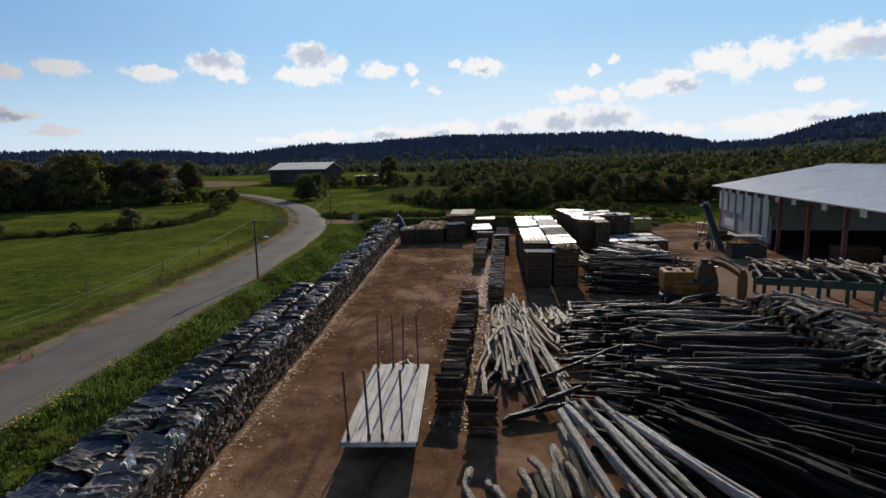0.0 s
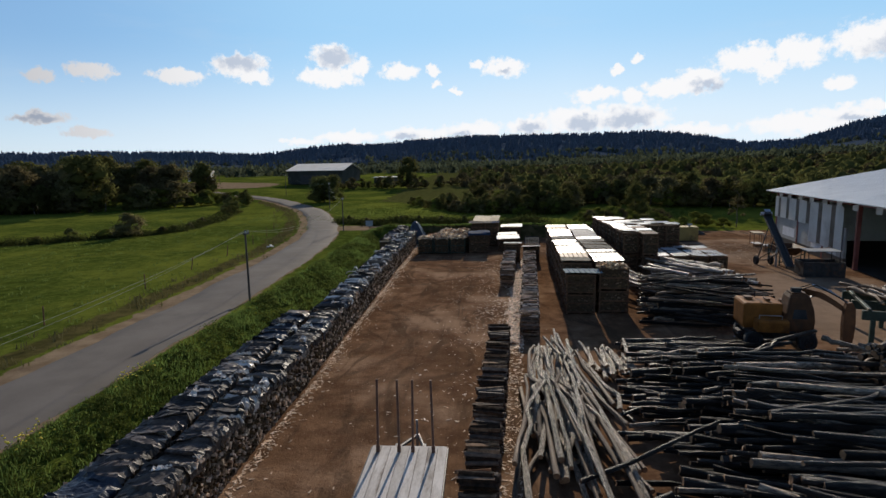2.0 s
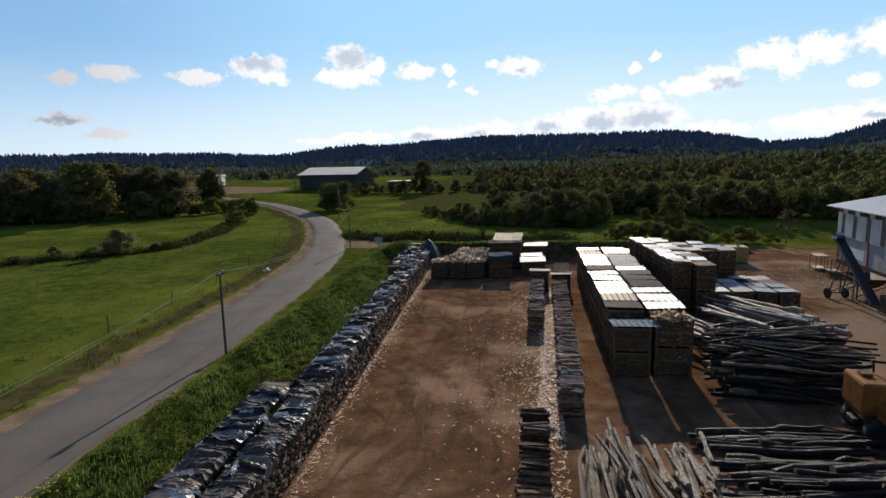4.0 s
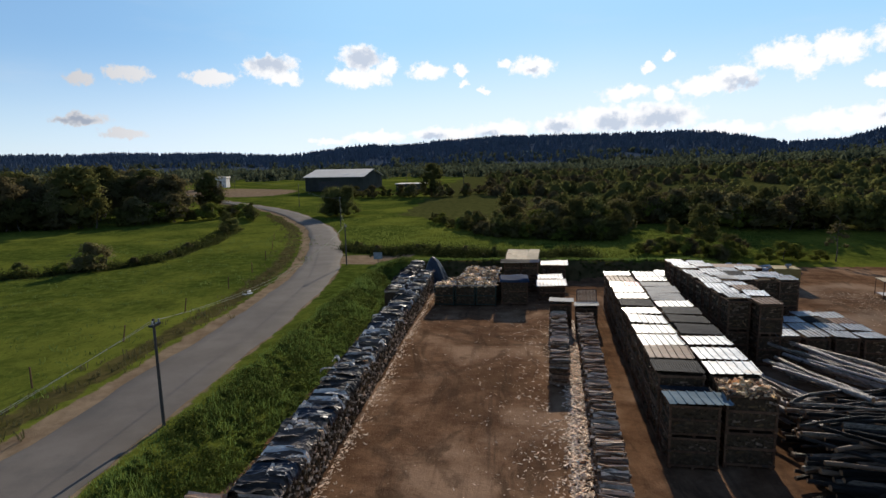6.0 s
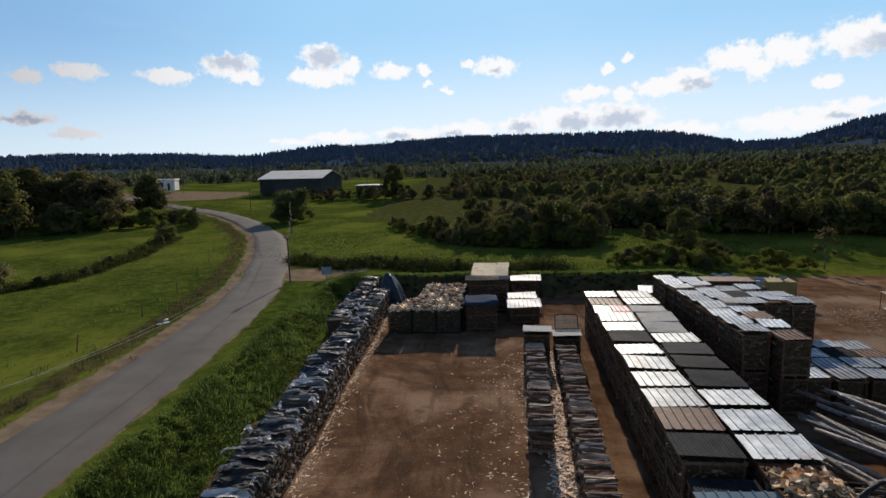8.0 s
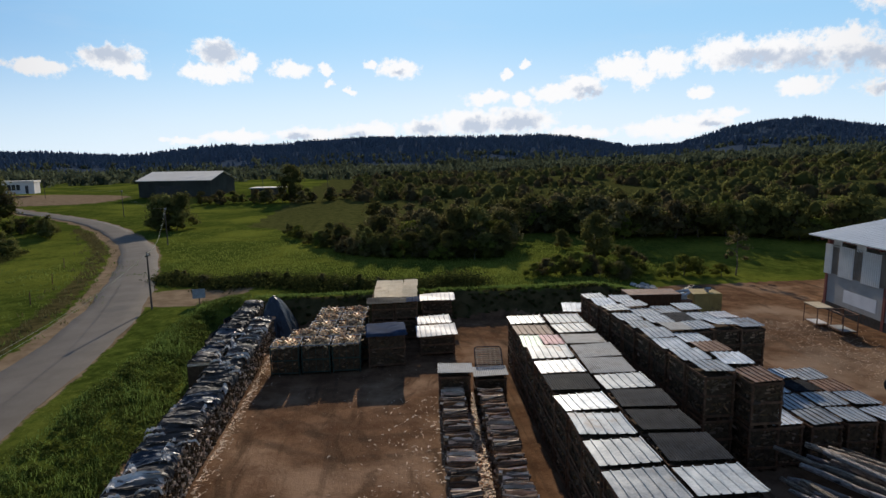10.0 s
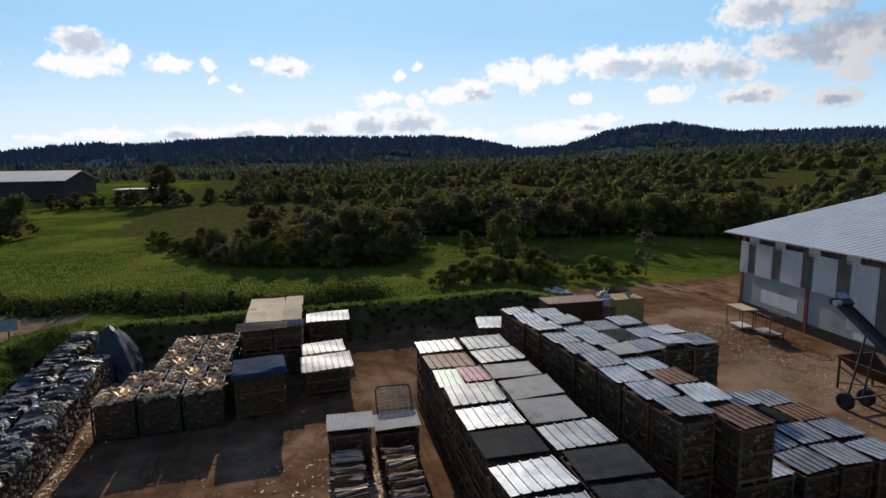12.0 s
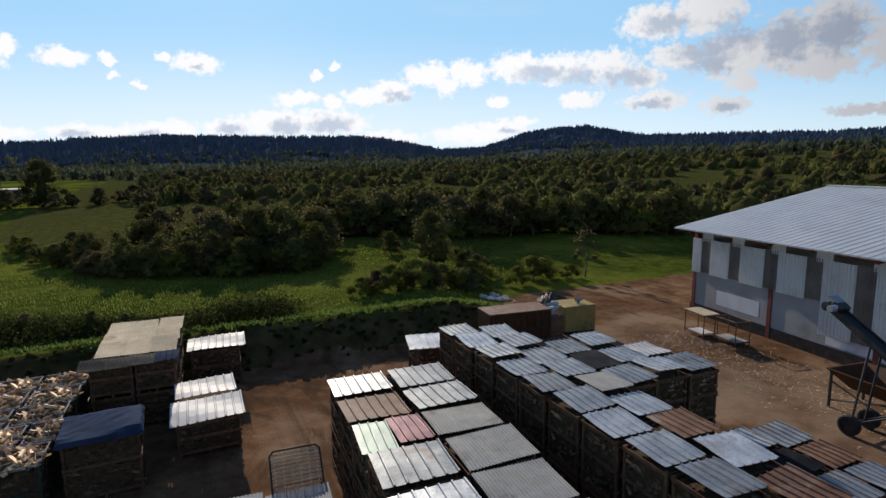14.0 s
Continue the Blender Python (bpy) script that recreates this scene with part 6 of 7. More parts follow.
for p, q in [((.05, 16.6, .15), (.55, 13.8, .15)), ((.72, 16.7, .15), (1.5, 14.0, .15)), ((1.75, 16.6, .14), (2.25, 14.4, .14))]:
    lay(few, p, q, .13, LOGS_PALE)

# pile of short trunks with sawn ends showing
ends = pile_of("heap of shorter logs with brown sawn ends showing")
for k in range(330):
    y = rng.uniform(19.0, 31.5)
    z = rng.uniform(0, 1) ** .8 * (2.35 - .25 * abs(y - 25) / 6)
    x0 = 14.6 + .05 * (y - 19) + .45 * z + rng.normal(0, .22)
    ang = radians(rng.normal(30, 7))
    ln = rng.uniform(2.0, 3.0)
    lay(ends, (x0, y, .14 + z), (x0 + ln * math.cos(ang), y + ln * math.sin(ang), .14 + z * rng.uniform(.9, 1.05)), rng.uniform(.075, .125), LOGS_SHADED if k % 3 else LOGS_BROWN)
for k in range(46):
    y = rng.uniform(20, 32)
    x = 16.6 + .06 * (y - 19) + rng.normal(0, .5)
    ang = radians(rng.normal(-62, 16))
    ln = rng.uniform(1.8, 3.4)
    lay(ends, (x, y, 2.3 + rng.uniform(0, .25)), (x + ln * math.cos(ang), y + ln * math.sin(ang), 2.2 + rng.uniform(0, .2)), rng.uniform(.07, .11), LOGS_PALE)
for k in range(26):
    x, y = 17.5 + rng.normal(0, 1.0), 33.3 + rng.normal(0, .9)
    ang = radians(rng.normal(-22, 22))
    ln = rng.uniform(1.6, 3.0)
    z = rng.uniform(.15, 1.3)
    lay(ends, (x - ln / 2 * math.cos(ang), y - ln / 2 * math.sin(ang), z), (x + ln / 2 * math.cos(ang), y + ln / 2 * math.sin(ang), z + rng.normal(0, .1)), rng.uniform(.08, .13), LOGS_PALE)

# small pile of crooked poles pointing up the yard
left_pile = pile_of("tangled pile of crooked pale poles lying on dirt")
for k in range(84):
    t = rng.uniform(0, 1)
    upper = k % 2 == 0
    x = (1.9 + 2.5 * t if upper else 1.5 + 2.1 * t) + rng.normal(0, .15)
    y = (35.0 if upper else 30.4) + rng.normal(0, .8) - 1.0 * abs(t - .4)
    ln = rng.uniform(4.2, 8.0)
    ang = radians(float(np.clip(-92 + 5 * t + rng.normal(0, 5 if k % 5 else 13), -97 - 6 * t, -70)))
    z = rng.uniform(.15, 1.4) * (1 - .5 * abs(t - .45))
    lay(left_pile, (x + ln * math.cos(ang), y + ln * math.sin(ang), .08 + z * .4), (x, y, .1 + z), rng.uniform(.06, .11), LOGS_CROOKED if k % 3 else LOGS_PALE if k % 2 else LOGS_BENT)
for p, q in [((1.0, 24.3, .1), (1.9, 27.0, .5)), ((1.9, 24.4, .1), (1.4, 26.8, .55)), ((2.7, 22.9, .1), (3.0, 26.2, .5)), ((1.2, 31.5, .1), (1.5, 27.3, .1)), ((3.1, 23.0, .12), (2.6, 26.6, .7)), ((4.6, 25.4, .1), (3.5, 29.5, .9))]:
    lay(left_pile, p, q, .095, LOGS_CROOKED)
posts = pile_of("bundle of short pale posts leaning together")
for k in range(16):
    x = 5.0 + .12 * k + rng.normal(0, .1)
    y = 33.2 + rng.normal(0, .35)
    lay(posts, (x, y, .12 + rng.uniform(0, .3)), (x + rng.normal(0, .15), y + rng.uniform(2.0, 3.2), .3 + rng.uniform(0, .45)), rng.uniform(.08, .12), LOGS_PALE)

# piles between the great pile and the crates
mid = pile_of("dark pile of crooked trunks lying across the yard")
for k in range(230):
    y = rng.uniform(41.6, 49.5)
    off = (y - 45.5) / 4
    z = .15 + rng.uniform(0, 1) * max(.1, 2.2 * (1 - off * off * .8))
    x0 = 9.2 + rng.uniform(0, 2.8) + .25 * (y - 42)
    ln = rng.uniform(4, 6.5)
    ang = radians(rng.normal(0, 13))
    lay(mid, (x0, y, z), (x0 + ln * math.cos(ang), y + ln * math.sin(ang), z * rng.uniform(.7, 1.1)), rng.uniform(.05, .10), (LOGS_SHADED, LOGS_BENT, LOGS_BROWN, LOGS_SHADED, LOGS_BENT)[k % 5])
slant = pile_of("pile of straight pale poles lying slantwise by the crates")
for k in range(60):
    t = rng.uniform(0, 1)
    x, y = 11.6 + 9.0 * t + rng.normal(0, .3), 45.8 + 4.4 * t + rng.normal(0, .5)
    ln = rng.uniform(4.5, 7.0)
    ang = radians(np.interp(t, [0, 1], [112, 122]) + rng.normal(0, 4))
    z = .6 + rng.uniform(.2, 1.8) * math.sin(math.pi * min(1, .15 + .8 * t))
    lay(slant, (x, y, z), (x + ln * math.cos(ang) * .8, y + ln * math.sin(ang), z * .9), rng.uniform(.08, .145), LOGS_BIRCH if k % 3 else LOGS_PALE)
cross = pile_of("low pile of thin trunks lying across the dirt")
for k in range(34):
    y = 33.0 + rng.uniform(0, 5.0)
    x0 = 6.6 + rng.uniform(0, 3.5)
    ln = rng.uniform(4, 6.5)
    z = .14 + rng.uniform(0, .75) * (1 - (y - 33) / 7)
    lay(cross, (x0, y, z), (x0 + ln, y + rng.normal(0, .4), z), rng.uniform(.08, .14))

# ---- trailer ----


def wheel(s_name, parent, x, y, z, rad, wide, axis="x", rim_mat=None):
    t = Soup()
    prof = [(-.5, .62), (-.5, .88), (-.36, 1.0), (.36, 1.0), (.5, .88), (.5, .62)]
    n = 18
    v = [((wide * a), rad * b * math.cos(2 * math.pi * i / n), rad * b * math.sin(2 * math.pi * i / n)) for i in range(n) for a, b in prof]
    k = len(prof)
    f = [(i * k + j, i * k + (j + 1) % k, ((i + 1) % n) * k + (j + 1) % k, ((i + 1) % n) * k + j) for i in range(n) for j in range(k)]
    w = part("wheel", mesh_of("tyre", v, f, [RUBBER], shade=False), parent, "black rubber tyre", pose(x, y, z, 0, 0, 0 if axis == "x" else 90))
    r = Soup()
    r.tube((-wide * .3, 0, 0), (wide * .3, 0, 0), rad * .63, rad * .63, 14)
    r.tube((-wide * .42, 0, 0), (wide * .42, 0, 0), rad * .2, rad * .2, 8)
    part("rim", r.mesh("rim", rim_mat or DARK_STEEL), w)


def build_trailer():
    tr = thing("log_trailer", "flat timber trailer with bleached boards and upright stakes", "trailer", pose(-2.78, 20.65, 0, 0, 0, 0))
    L, W = 7.1, 2.44
    n = 8
    plank = box_mesh("deck_board", (W / n - .012, L, .05), BED, .008)
    for i in range(n):
        part("deck_board", plank, tr, m=pose(-W / 2 + (i + .5) * W / n, 0, 1.05))
    s = Soup()
    for x in (-.45, .45):
        s.box(x - .06, -L / 2 + .1, .78, x + .06, L / 2 + .3, 1.04)
    for y in np.linspace(-L / 2 + .06, L / 2 - .06, 7):
        s.box(-W / 2 + .02, y - .05, .94, W / 2 - .02, y + .05, 1.045)
    part("chassis", s.mesh("chassis", DARK_STEEL), tr)
    for y in (-L / 2, L / 2):
        part("end_beam", box_mesh("end_beam", (W, .1, .16), BED), tr, m=pose(0, y, .93))
    for x in (-W / 2 - .02, W / 2 + .02):
        part("side_rail", box_mesh("side_rail", (.05, L, .13), DARK_STEEL), tr, m=pose(x, 0, .95))
    stake = Soup()
    stake.box(-.035, -.035, 0, .035, .035, 2.4, bevel=.008)
    stake.box(-.055, -.055, 0, .055, .055, .22, bevel=.008)
    me = stake.mesh("stake", POST_RUST)
    for x in (-1.0, -.32, .12, .78):
        part("stake", me, tr, "rusty steel stake", pose(x, -L / 2 + .12, 1.1, rng.normal(0, .8), rng.normal(0, .8)))
        part("stake", me, tr, "rusty steel stake", pose(x + .02, L / 2 - .35, 1.1, rng.normal(0, .8), rng.normal(0, .8)))
    for y in (-1.6, -.5):
        for x in (-.92, .92):
            wheel("wheel", tr, x, y, .45, .45, .3)
        a = Soup()
        a.tube((-.9, y, .45), (.9, y, .45), .06)
        part("axle", a.mesh("axle", DARK_STEEL), tr)
    d = Soup()
    d.tube((-.45, L / 2 + .2, .9), (0.1, L / 2 + 1.5, .75), .06)
    d.tube((.45, L / 2 + .2, .9), (0.1, L / 2 + 1.5, .75), .06)
    part("drawbar", d.mesh("drawbar", DARK_STEEL), tr)
    j = Soup()
    j.tube((.1, L / 2 + 1.2, .02), (.1, L / 2 + 1.2, .9), .05)
    j.tube((.1, L / 2 + 1.2, .85), (.1, L / 2 + 1.2, 1.45), .035)
    j.box(-.02, L / 2 + 1.1, .0, .22, L / 2 + 1.3, .04)
    part("support_leg", j.mesh("support_leg", ZINC), tr, "pale metal support leg")


build_trailer()


# ---- wheeled excavator ----
def loft(sections, mat, name):
    """A closed body through rounded rectangles: (z, x0, x1, y0, y1, corner)."""
    v, f, n = [], [], 12
    for z, x0, x1, y0, y1, c in sections:
        for (cx, cy), a0 in (((x1 - c, y1 - c), 0), ((x0 + c, y1 - c), 90), ((x0 + c, y0 + c), 180), ((x1 - c, y0 + c), 270)):
            v += [(cx + c * math.cos(radians(a0 + a)), cy + c * math.sin(radians(a0 + a)), z) for a in (0, 45, 90)]
    for k in range(len(sections) - 1):
        f += [(k * n + i, k * n + (i + 1) % n, (k + 1) * n + (i + 1) % n, (k + 1) * n + i) for i in range(n)]
    f += [tuple(range(n - 1, -1, -1)), tuple((len(sections) - 1) * n + i for i in range(n))]
    return mesh_of(name, v, f, [mat])


def build_excavator():
    ex = thing("excavator", "worn orange-brown wheeled log loader with its boom folded over", "excavator", pose(15.2, 38.15, 0, 0, 0, -8) @ Matrix.Diagonal((.84, .9, .98, 1)))
    s = Soup()
    s.box(-1.5, -.7, .55, 2.4, .7, .95, bevel=.06)
    s.box(-1.9, -.4, .6, 2.7, .4, .85, bevel=.05)
    s.tube((.3, 0, .9), (.3, 0, 1.12), .7, .7, 16)
    part("undercarriage", s.mesh("undercarriage", DARK_STEEL), ex)
    for x in (-1.2, 1.9):
        for y in (-1.05, 1.05):
            wheel("wheel", ex, x, y, .55, .55, .42, "y")
    sl = loft([(1.0, -1.7, 2.0, -1.2, 1.2, .3), (1.16, -1.7, 2.0, -1.2, 1.2, .3)], DARK_STEEL, "slew_deck")
    part("slew_deck", sl, ex)
    hood = part("engine_body", loft([(1.16, -1.75, .5, -.8, 1.2, .07), (1.3, -1.78, .5, -.82, 1.22, .08), (2.42, -1.78, .5, -.82, 1.22, .08), (2.52, -1.72, .48, -.78, 1.18, .07), (2.54, -1.6, .4, -.7, 1.1, .06)], YELLOW, "engine_body"), ex, "faded yellow engine housing")
    g = Soup()
    for i in range(6):
        g.box(-1.3 + i * .13, -.77, 1.5, -1.24 + i * .13, -.74, 2.2)
    part("grille", g.mesh("grille", DARK_STEEL), hood)
    for x, y, w in ((-1.2, .4, .5), (-.2, .0, .3)):
        part("hood_cover", loft([(2.59, x - w / 2, x + w / 2, y - .3, y + .3, .05), (2.68, x - w / 2 + .03, x + w / 2 - .03, y - .27, y + .27, .05)], ORANGE, "hood_cover"), hood)
    k = Soup()
    k.tube((-.7, .7, 2.58), (-.7, .7, 2.95), .05)
    k.tube((-.7, .7, 2.95), (-.85, .7, 3.05), .05)
    part("exhaust", k.mesh("exhaust", DARK_STEEL), hood)
    part("side_box", loft([(1.16, -1.2, .6, -1.75, -.95, .05), (1.7, -1.24, .6, -1.8, -.95, .06), (1.8, -1.18, .55, -1.72, -1.0, .05)], YELLOW, "side_box"), ex, "faded yellow side locker")
    k = Soup()
    for q in (-1.1, .2):
        k.tube((q, -1.6, 1.85), (q, -1.6, 2.05), .02, .02, 6)
    k.tube((-1.1, -1.6, 2.05), (.2, -1.6, 2.05), .02, .02, 6)
    part("handrail", k.mesh("handrail", ZINC_DULL), ex)
    cab = part("cab", loft([(1.16, .5, 2.15, -1.3, .1, .1), (1.75, .5, 2.2, -1.32, .12, .12), (2.3, .6, 2.12, -1.28, .08, .12), (2.95, .72, 1.9, -1.18, .02, .1), (3.12, .82, 1.75, -1.05, -.08, .1)], CAB_BROWN, "cab"), ex, "dirty brown rounded cab")
    part("window", loft([(1.85, .85, 1.75, -1.325, -1.2, .05), (2.35, .9, 1.65, -1.28, -1.15, .05)], GLASS, "window"), cab, "dusty dark window")
    part("window", loft([(1.85, 2.06, 2.16, -1.0, -.2, .04), (2.35, 1.9, 2.02, -.95, -.25, .04)], GLASS, "window"), cab, "dusty dark window")
    part("roof_guard", loft([(3.12, .85, 1.7, -1.0, -.15, .06), (3.2, .85, 1.7, -1.0, -.15, .06)], CAB_BROWN, "roof_guard"), cab)
    part("work_lamp", loft([(3.2, .95, 1.5, -.75, -.45, .05), (3.42, .95, 1.5, -.75, -.45, .05)], RUBBER, "work_lamp"), cab, "black lamp housing")
    part("boom_mount", loft([(1.16, .5, 1.7, .2, 1.05, .12), (2.0, .6, 1.6, .3, .95, .12), (2.5, .8, 1.4, .4, .85, .1)], ORANGE, "boom_mount"), ex)

    def boom(points, name, label=""):
        """A box-section arm along the points: (x, y, z, depth), welded from plates."""
        v, f = [], []
        for i, (x, y, z, h) in enumerate(points):
            a, c = points[max(0, i - 1)], points[min(len(points) - 1, i + 1)]
            d = Vector((c[0] - a[0], 0, c[2] - a[2])).normalized()
            nx, nz = -d.z, d.x
            v += [(x + nx * h / 2, y - .16, z + nz * h / 2), (x + nx * h / 2, y + .16, z + nz * h / 2), (x - nx * h / 2, y + .16, z - nz * h / 2), (x - nx * h / 2, y - .16, z - nz * h / 2)]
        for i in range(len(points) - 1):
            f += [(4 * i + j, 4 * i + (j + 1) % 4, 4 * i + 4 + (j + 1) % 4, 4 * i + 4 + j) for j in range(4)]
        f += [(3, 2, 1, 0), tuple(4 * len(points) - 4 + j for j in range(4))]
        return part(name, mesh_of(name, v, f, [ORANGE]), ex, label)

    boom([(1.1, .6, 2.1, .30), (1.45, .3, 2.8, .36), (1.95, -.2, 3.15, .36), (2.5, -.75, 3.1, .32), (3.0, -1.25, 2.85, .28), (3.6, -1.85, 2.45, .22)], "boom")
    arm = boom([(3.6, -1.9, 2.95, .3), (3.64, -1.95, 2.6, .58), (3.62, -2.0, 1.9, .66), (3.6, -2.05, 1.2, .58), (3.5, -2.1, .45, .4)], "stick", "rusty orange stick hanging down")
    k = Soup()
    k.tube((1.7, .5, 2.2), (2.2, .1, 2.75), .075)
    k.tube((2.2, .1, 2.75), (2.6, -.5, 3.0), .045)
    k.tube((2.2, -.45, 3.55), (2.95, -1.2, 3.35), .08)
    k.tube((2.95, -1.2, 3.35), (3.6, -1.9, 2.9), .045)
    part("hydraulic_ram", k.mesh("hydraulic_ram", ZINC_DULL), ex, "grey hydraulic ram")
    k = Soup()
    for y in (.4, .8):
        k.tube((1.5, y - .3, 3.1), (2.3, y - 1.1, 3.6), .03)
        k.tube((2.3, y - 1.1, 3.6), (3.5, y - 2.4, 3.0), .03)
    part("hose", k.mesh("hose", RUBBER), ex)
    k = Soup()
    for a in range(4):
        k.tube((3.5 + .3 * math.cos(a * 1.57), -2.1 + .3 * math.sin(a * 1.57), .5), (3.5 + .12 * math.cos(a * 1.57), -2.1 + .12 * math.sin(a * 1.57), .04), .06)
    part("grapple", k.mesh("grapple", DARK_STEEL), ex)
    for y in (-1.3, 1.3):
        k = Soup()
        k.box(-2.6, y - .15, .1, -1.5, y + .15, .4, m=pose(0, 0, .3, 0, -24, 0), bevel=.04)
        part("outrigger", k.mesh("outrigger", ZINC_DULL), ex)


build_excavator()


# ---- log deck of the sawmill ----
def build_deck():
    m = pose(19.6, 37.4, 0, 0, 0, -21)
    dk = thing("log_deck", "green steel sawmill log deck on legs beside the shed", "log deck", m)
    L, W, H = 12.0, 5.3, 2.15
    beam = box_mesh("beam", (L, .2, .5), CRATE_STEEL)
    for y in (.2, W / 2, W - .2):
        part("beam", beam, dk, m=pose(L / 2, y, H - .56))
    leg = box_mesh("leg", (.22, .22, H - .54), CRATE_STEEL)
    for x in np.arange(.5, L, 1.55):
        for y in (.2, W - .2):
            part("leg", leg, dk, m=pose(x, y, 0))
    cross = box_mesh("cross_beam", (.16, W, .14), CRATE_STEEL)
    for x in np.arange(.3, L, 1.1):
        part("cross_beam", cross, dk, m=pose(x, W / 2, H - .06))
    load = pile_of("layer of pale debarked logs lying on the steel deck")
    load.matrix_basis = m
    for k in range(64):
        x, y = L * (k + rng.uniform(0, 1)) / 66 - .2, rng.uniform(W - 2.4, W + .1)
        ln, a = rng.uniform(2.0, 3.6), radians(rng.normal(-66, 9))
        z = H + .22 + rng.uniform(0, .22)
        lay(load, (x, y, z), (x + ln * math.cos(a), max(y + ln * math.sin(a), -.2), z + rng.normal(0, .03)), rng.uniform(.07, .12), LOGS_BROWN if k % 4 == 0 else LOGS_CROOKED)


build_deck()


# ---- sawmill shed ----
def build_shed():
    slope = math.atan(.15)
    m = pose(35.75, 79.1, 0, 0, 0, -math.degrees(slope))   # local -y runs towards the camera along the wall, +x into the shed
    shed = thing("sawmill_shed", "large sawmill shed with grey metal roof and white corrugated cladding", "building", m)
    LEN, WID, EAVE, RISE = 46.0, 27.0, 6.05, 2.55
    # roof of two ribbed slopes
    for side in (0, 1):
        s = Soup()
        n = int(LEN / .5)
        prof = []
        for i in range(n):
            y = 1.0 - i * (LEN + 1) / n
            p = (LEN + 1) / n
            prof += [(y, 0), (y - p * .7, 0), (y - p * .78, .02), (y - p * .92, .02)]
        prof.append((1.0 - LEN - 1, 0))
        x0, x1 = (-.9, WID / 2) if side == 0 else (WID + .9, WID / 2)
        z0, z1 = EAVE + .28 - .9 * RISE / (WID / 2), EAVE + .28 + RISE
        v = [(x0, y, z0 + z) for y, z in prof] + [(x1, y, z1 + z) for y, z in prof]
        k = len(prof)
        f = [(i, i + 1, k + i + 1, k + i) for i in range(k - 1)]
        v += [(x, y, z - .09) for x, y, z in v]
        f2 = [tuple(q + 2 * k for q in reversed(g)) for g in f] + [(i, 2 * k + i, 2 * k + i + 1, i + 1) for i in range(k - 1)] + [(0, k, 3 * k, 2 * k), (k - 1, 3 * k - 1, 4 * k - 1, 2 * k - 1)]
        s.add(v, f + f2)
        part("roof_slope", s.mesh("roof_slope", ROOF), shed, "ribbed grey metal roofing")
    s = Soup()
    s.box(WID / 2 - .25, -LEN, EAVE + RISE + .27, WID / 2 + .25, 1.0, EAVE + RISE + .36)
    part("ridge_cap", s.mesh("ridge_cap", ROOF), shed)
    # red steel frame
    bay = 6.6
    post = box_mesh("post", (.34, .3, EAVE), RED_STEEL)
    for i in range(8):
        for x in (.2, WID - .2):
            part("post", post, shed, "red oxide steel post", pose(x, -.2 - i * bay, 0))
        r = Soup()
        mm0 = Matrix.Translation((0, -.2 - i * bay, EAVE)) @ pose(0, 0, 0, 0, -math.degrees(math.atan2(RISE, WID / 2)), 0)
        r.box(-.6, -.1, -.12, WID / 2 / math.cos(math.atan2(RISE, WID / 2)), .1, .18, m=mm0)
        mm1 = Matrix.Translation((WID, -.2 - i * bay, EAVE)) @ pose(0, 0, 0, 0, 180 + math.degrees(math.atan2(RISE, WID / 2)), 0)
        r.box(-.6, -.1, -.18, WID / 2 / math.cos(math.atan2(RISE, WID / 2)), .1, .12, m=mm1)
        part("rafter", r.mesh("rafter", RED_STEEL), shed)
    s = Soup()
    s.box(.05, -LEN, EAVE - .28, .35, 0, EAVE - .05)
    part("eave_beam", s.mesh("eave_beam", RED_STEEL), shed)
    # rendered lower wall of the first three bays, with white patches
    wl = Soup()
    wl.box(.1, -17.9, .70, .3, .02, 3.5)
    wall = part("lower_wall", wl.mesh("lower_wall", RENDERED), shed, "grey rendered lower wall")
    pl = Soup()
    pl.box(.04, -18.0, 0, .36, .05, .72)
    part("plinth", pl.mesh("plinth", DARK_STEEL), shed, "dark band along the foot of the wall")
    for y0, y1, z0, z1 in [(-6.0, -2.4, 1.1, 2.1), (-16.4, -10.6, .8, 2.0)]:
        q = Soup()
        q.box(.092, y0, z0, .12, y1, z1)
        part("render_patch", q.mesh("render_patch", PATCH), wall, "white patch of render")

    def clad(name, y0, y1, z0, z1, mat, x=.02, pitch=.22, label=""):
        s = Soup()
        n = max(2, int(round((y1 - y0) / pitch)))
        p = (y1 - y0) / n
        prof = []
        for i in range(n):
            y = y0 + i * p
            prof += [(y, 0), (y + p * .4, 0), (y + p * .55, -.045), (y + p * .85, -.045)]
        prof.append((y1, 0))
        v = [(x + o, y, z0) for y, o in prof] + [(x + o, y, z1) for y, o in prof]
        k = len(prof)
        f = [(i + 1, i, k + i, k + i + 1) for i in range(k - 1)]
        v += [(a + .02, y, z) for a, y, z in v]
        f += [tuple(q + 2 * k for q in reversed(g)) for g in f]
        f += [(0, 2 * k, 3 * k, k), (k - 1, 2 * k - 1, 4 * k - 1, 3 * k - 1), *[(i, i + 1, 2 * k + i + 1, 2 * k + i) for i in range(k - 1)], *[(k + i + 1, k + i, 3 * k + i, 3 * k + i + 1) for i in range(k - 1)]]
        s.add(v, f)
        part(name, s.mesh(name, mat), shed, label)

    # white sheets alternate with darker translucent ones; the last reach lower
    y = 0.0
    widths = [(.9, 1), (.9, 0), (1.75, 1), (1.0, 0), (1.95, 1), (1.05, 0), (1.95, 1), (1.1, 0), (1.95, 1), (1.1, 0), (1.95, 1), (1.1, 0), (1.6, 1)]
    for i, (w, white) in enumerate(widths):
        w *= .96
        low = 3.05 if i < 8 else 1.3
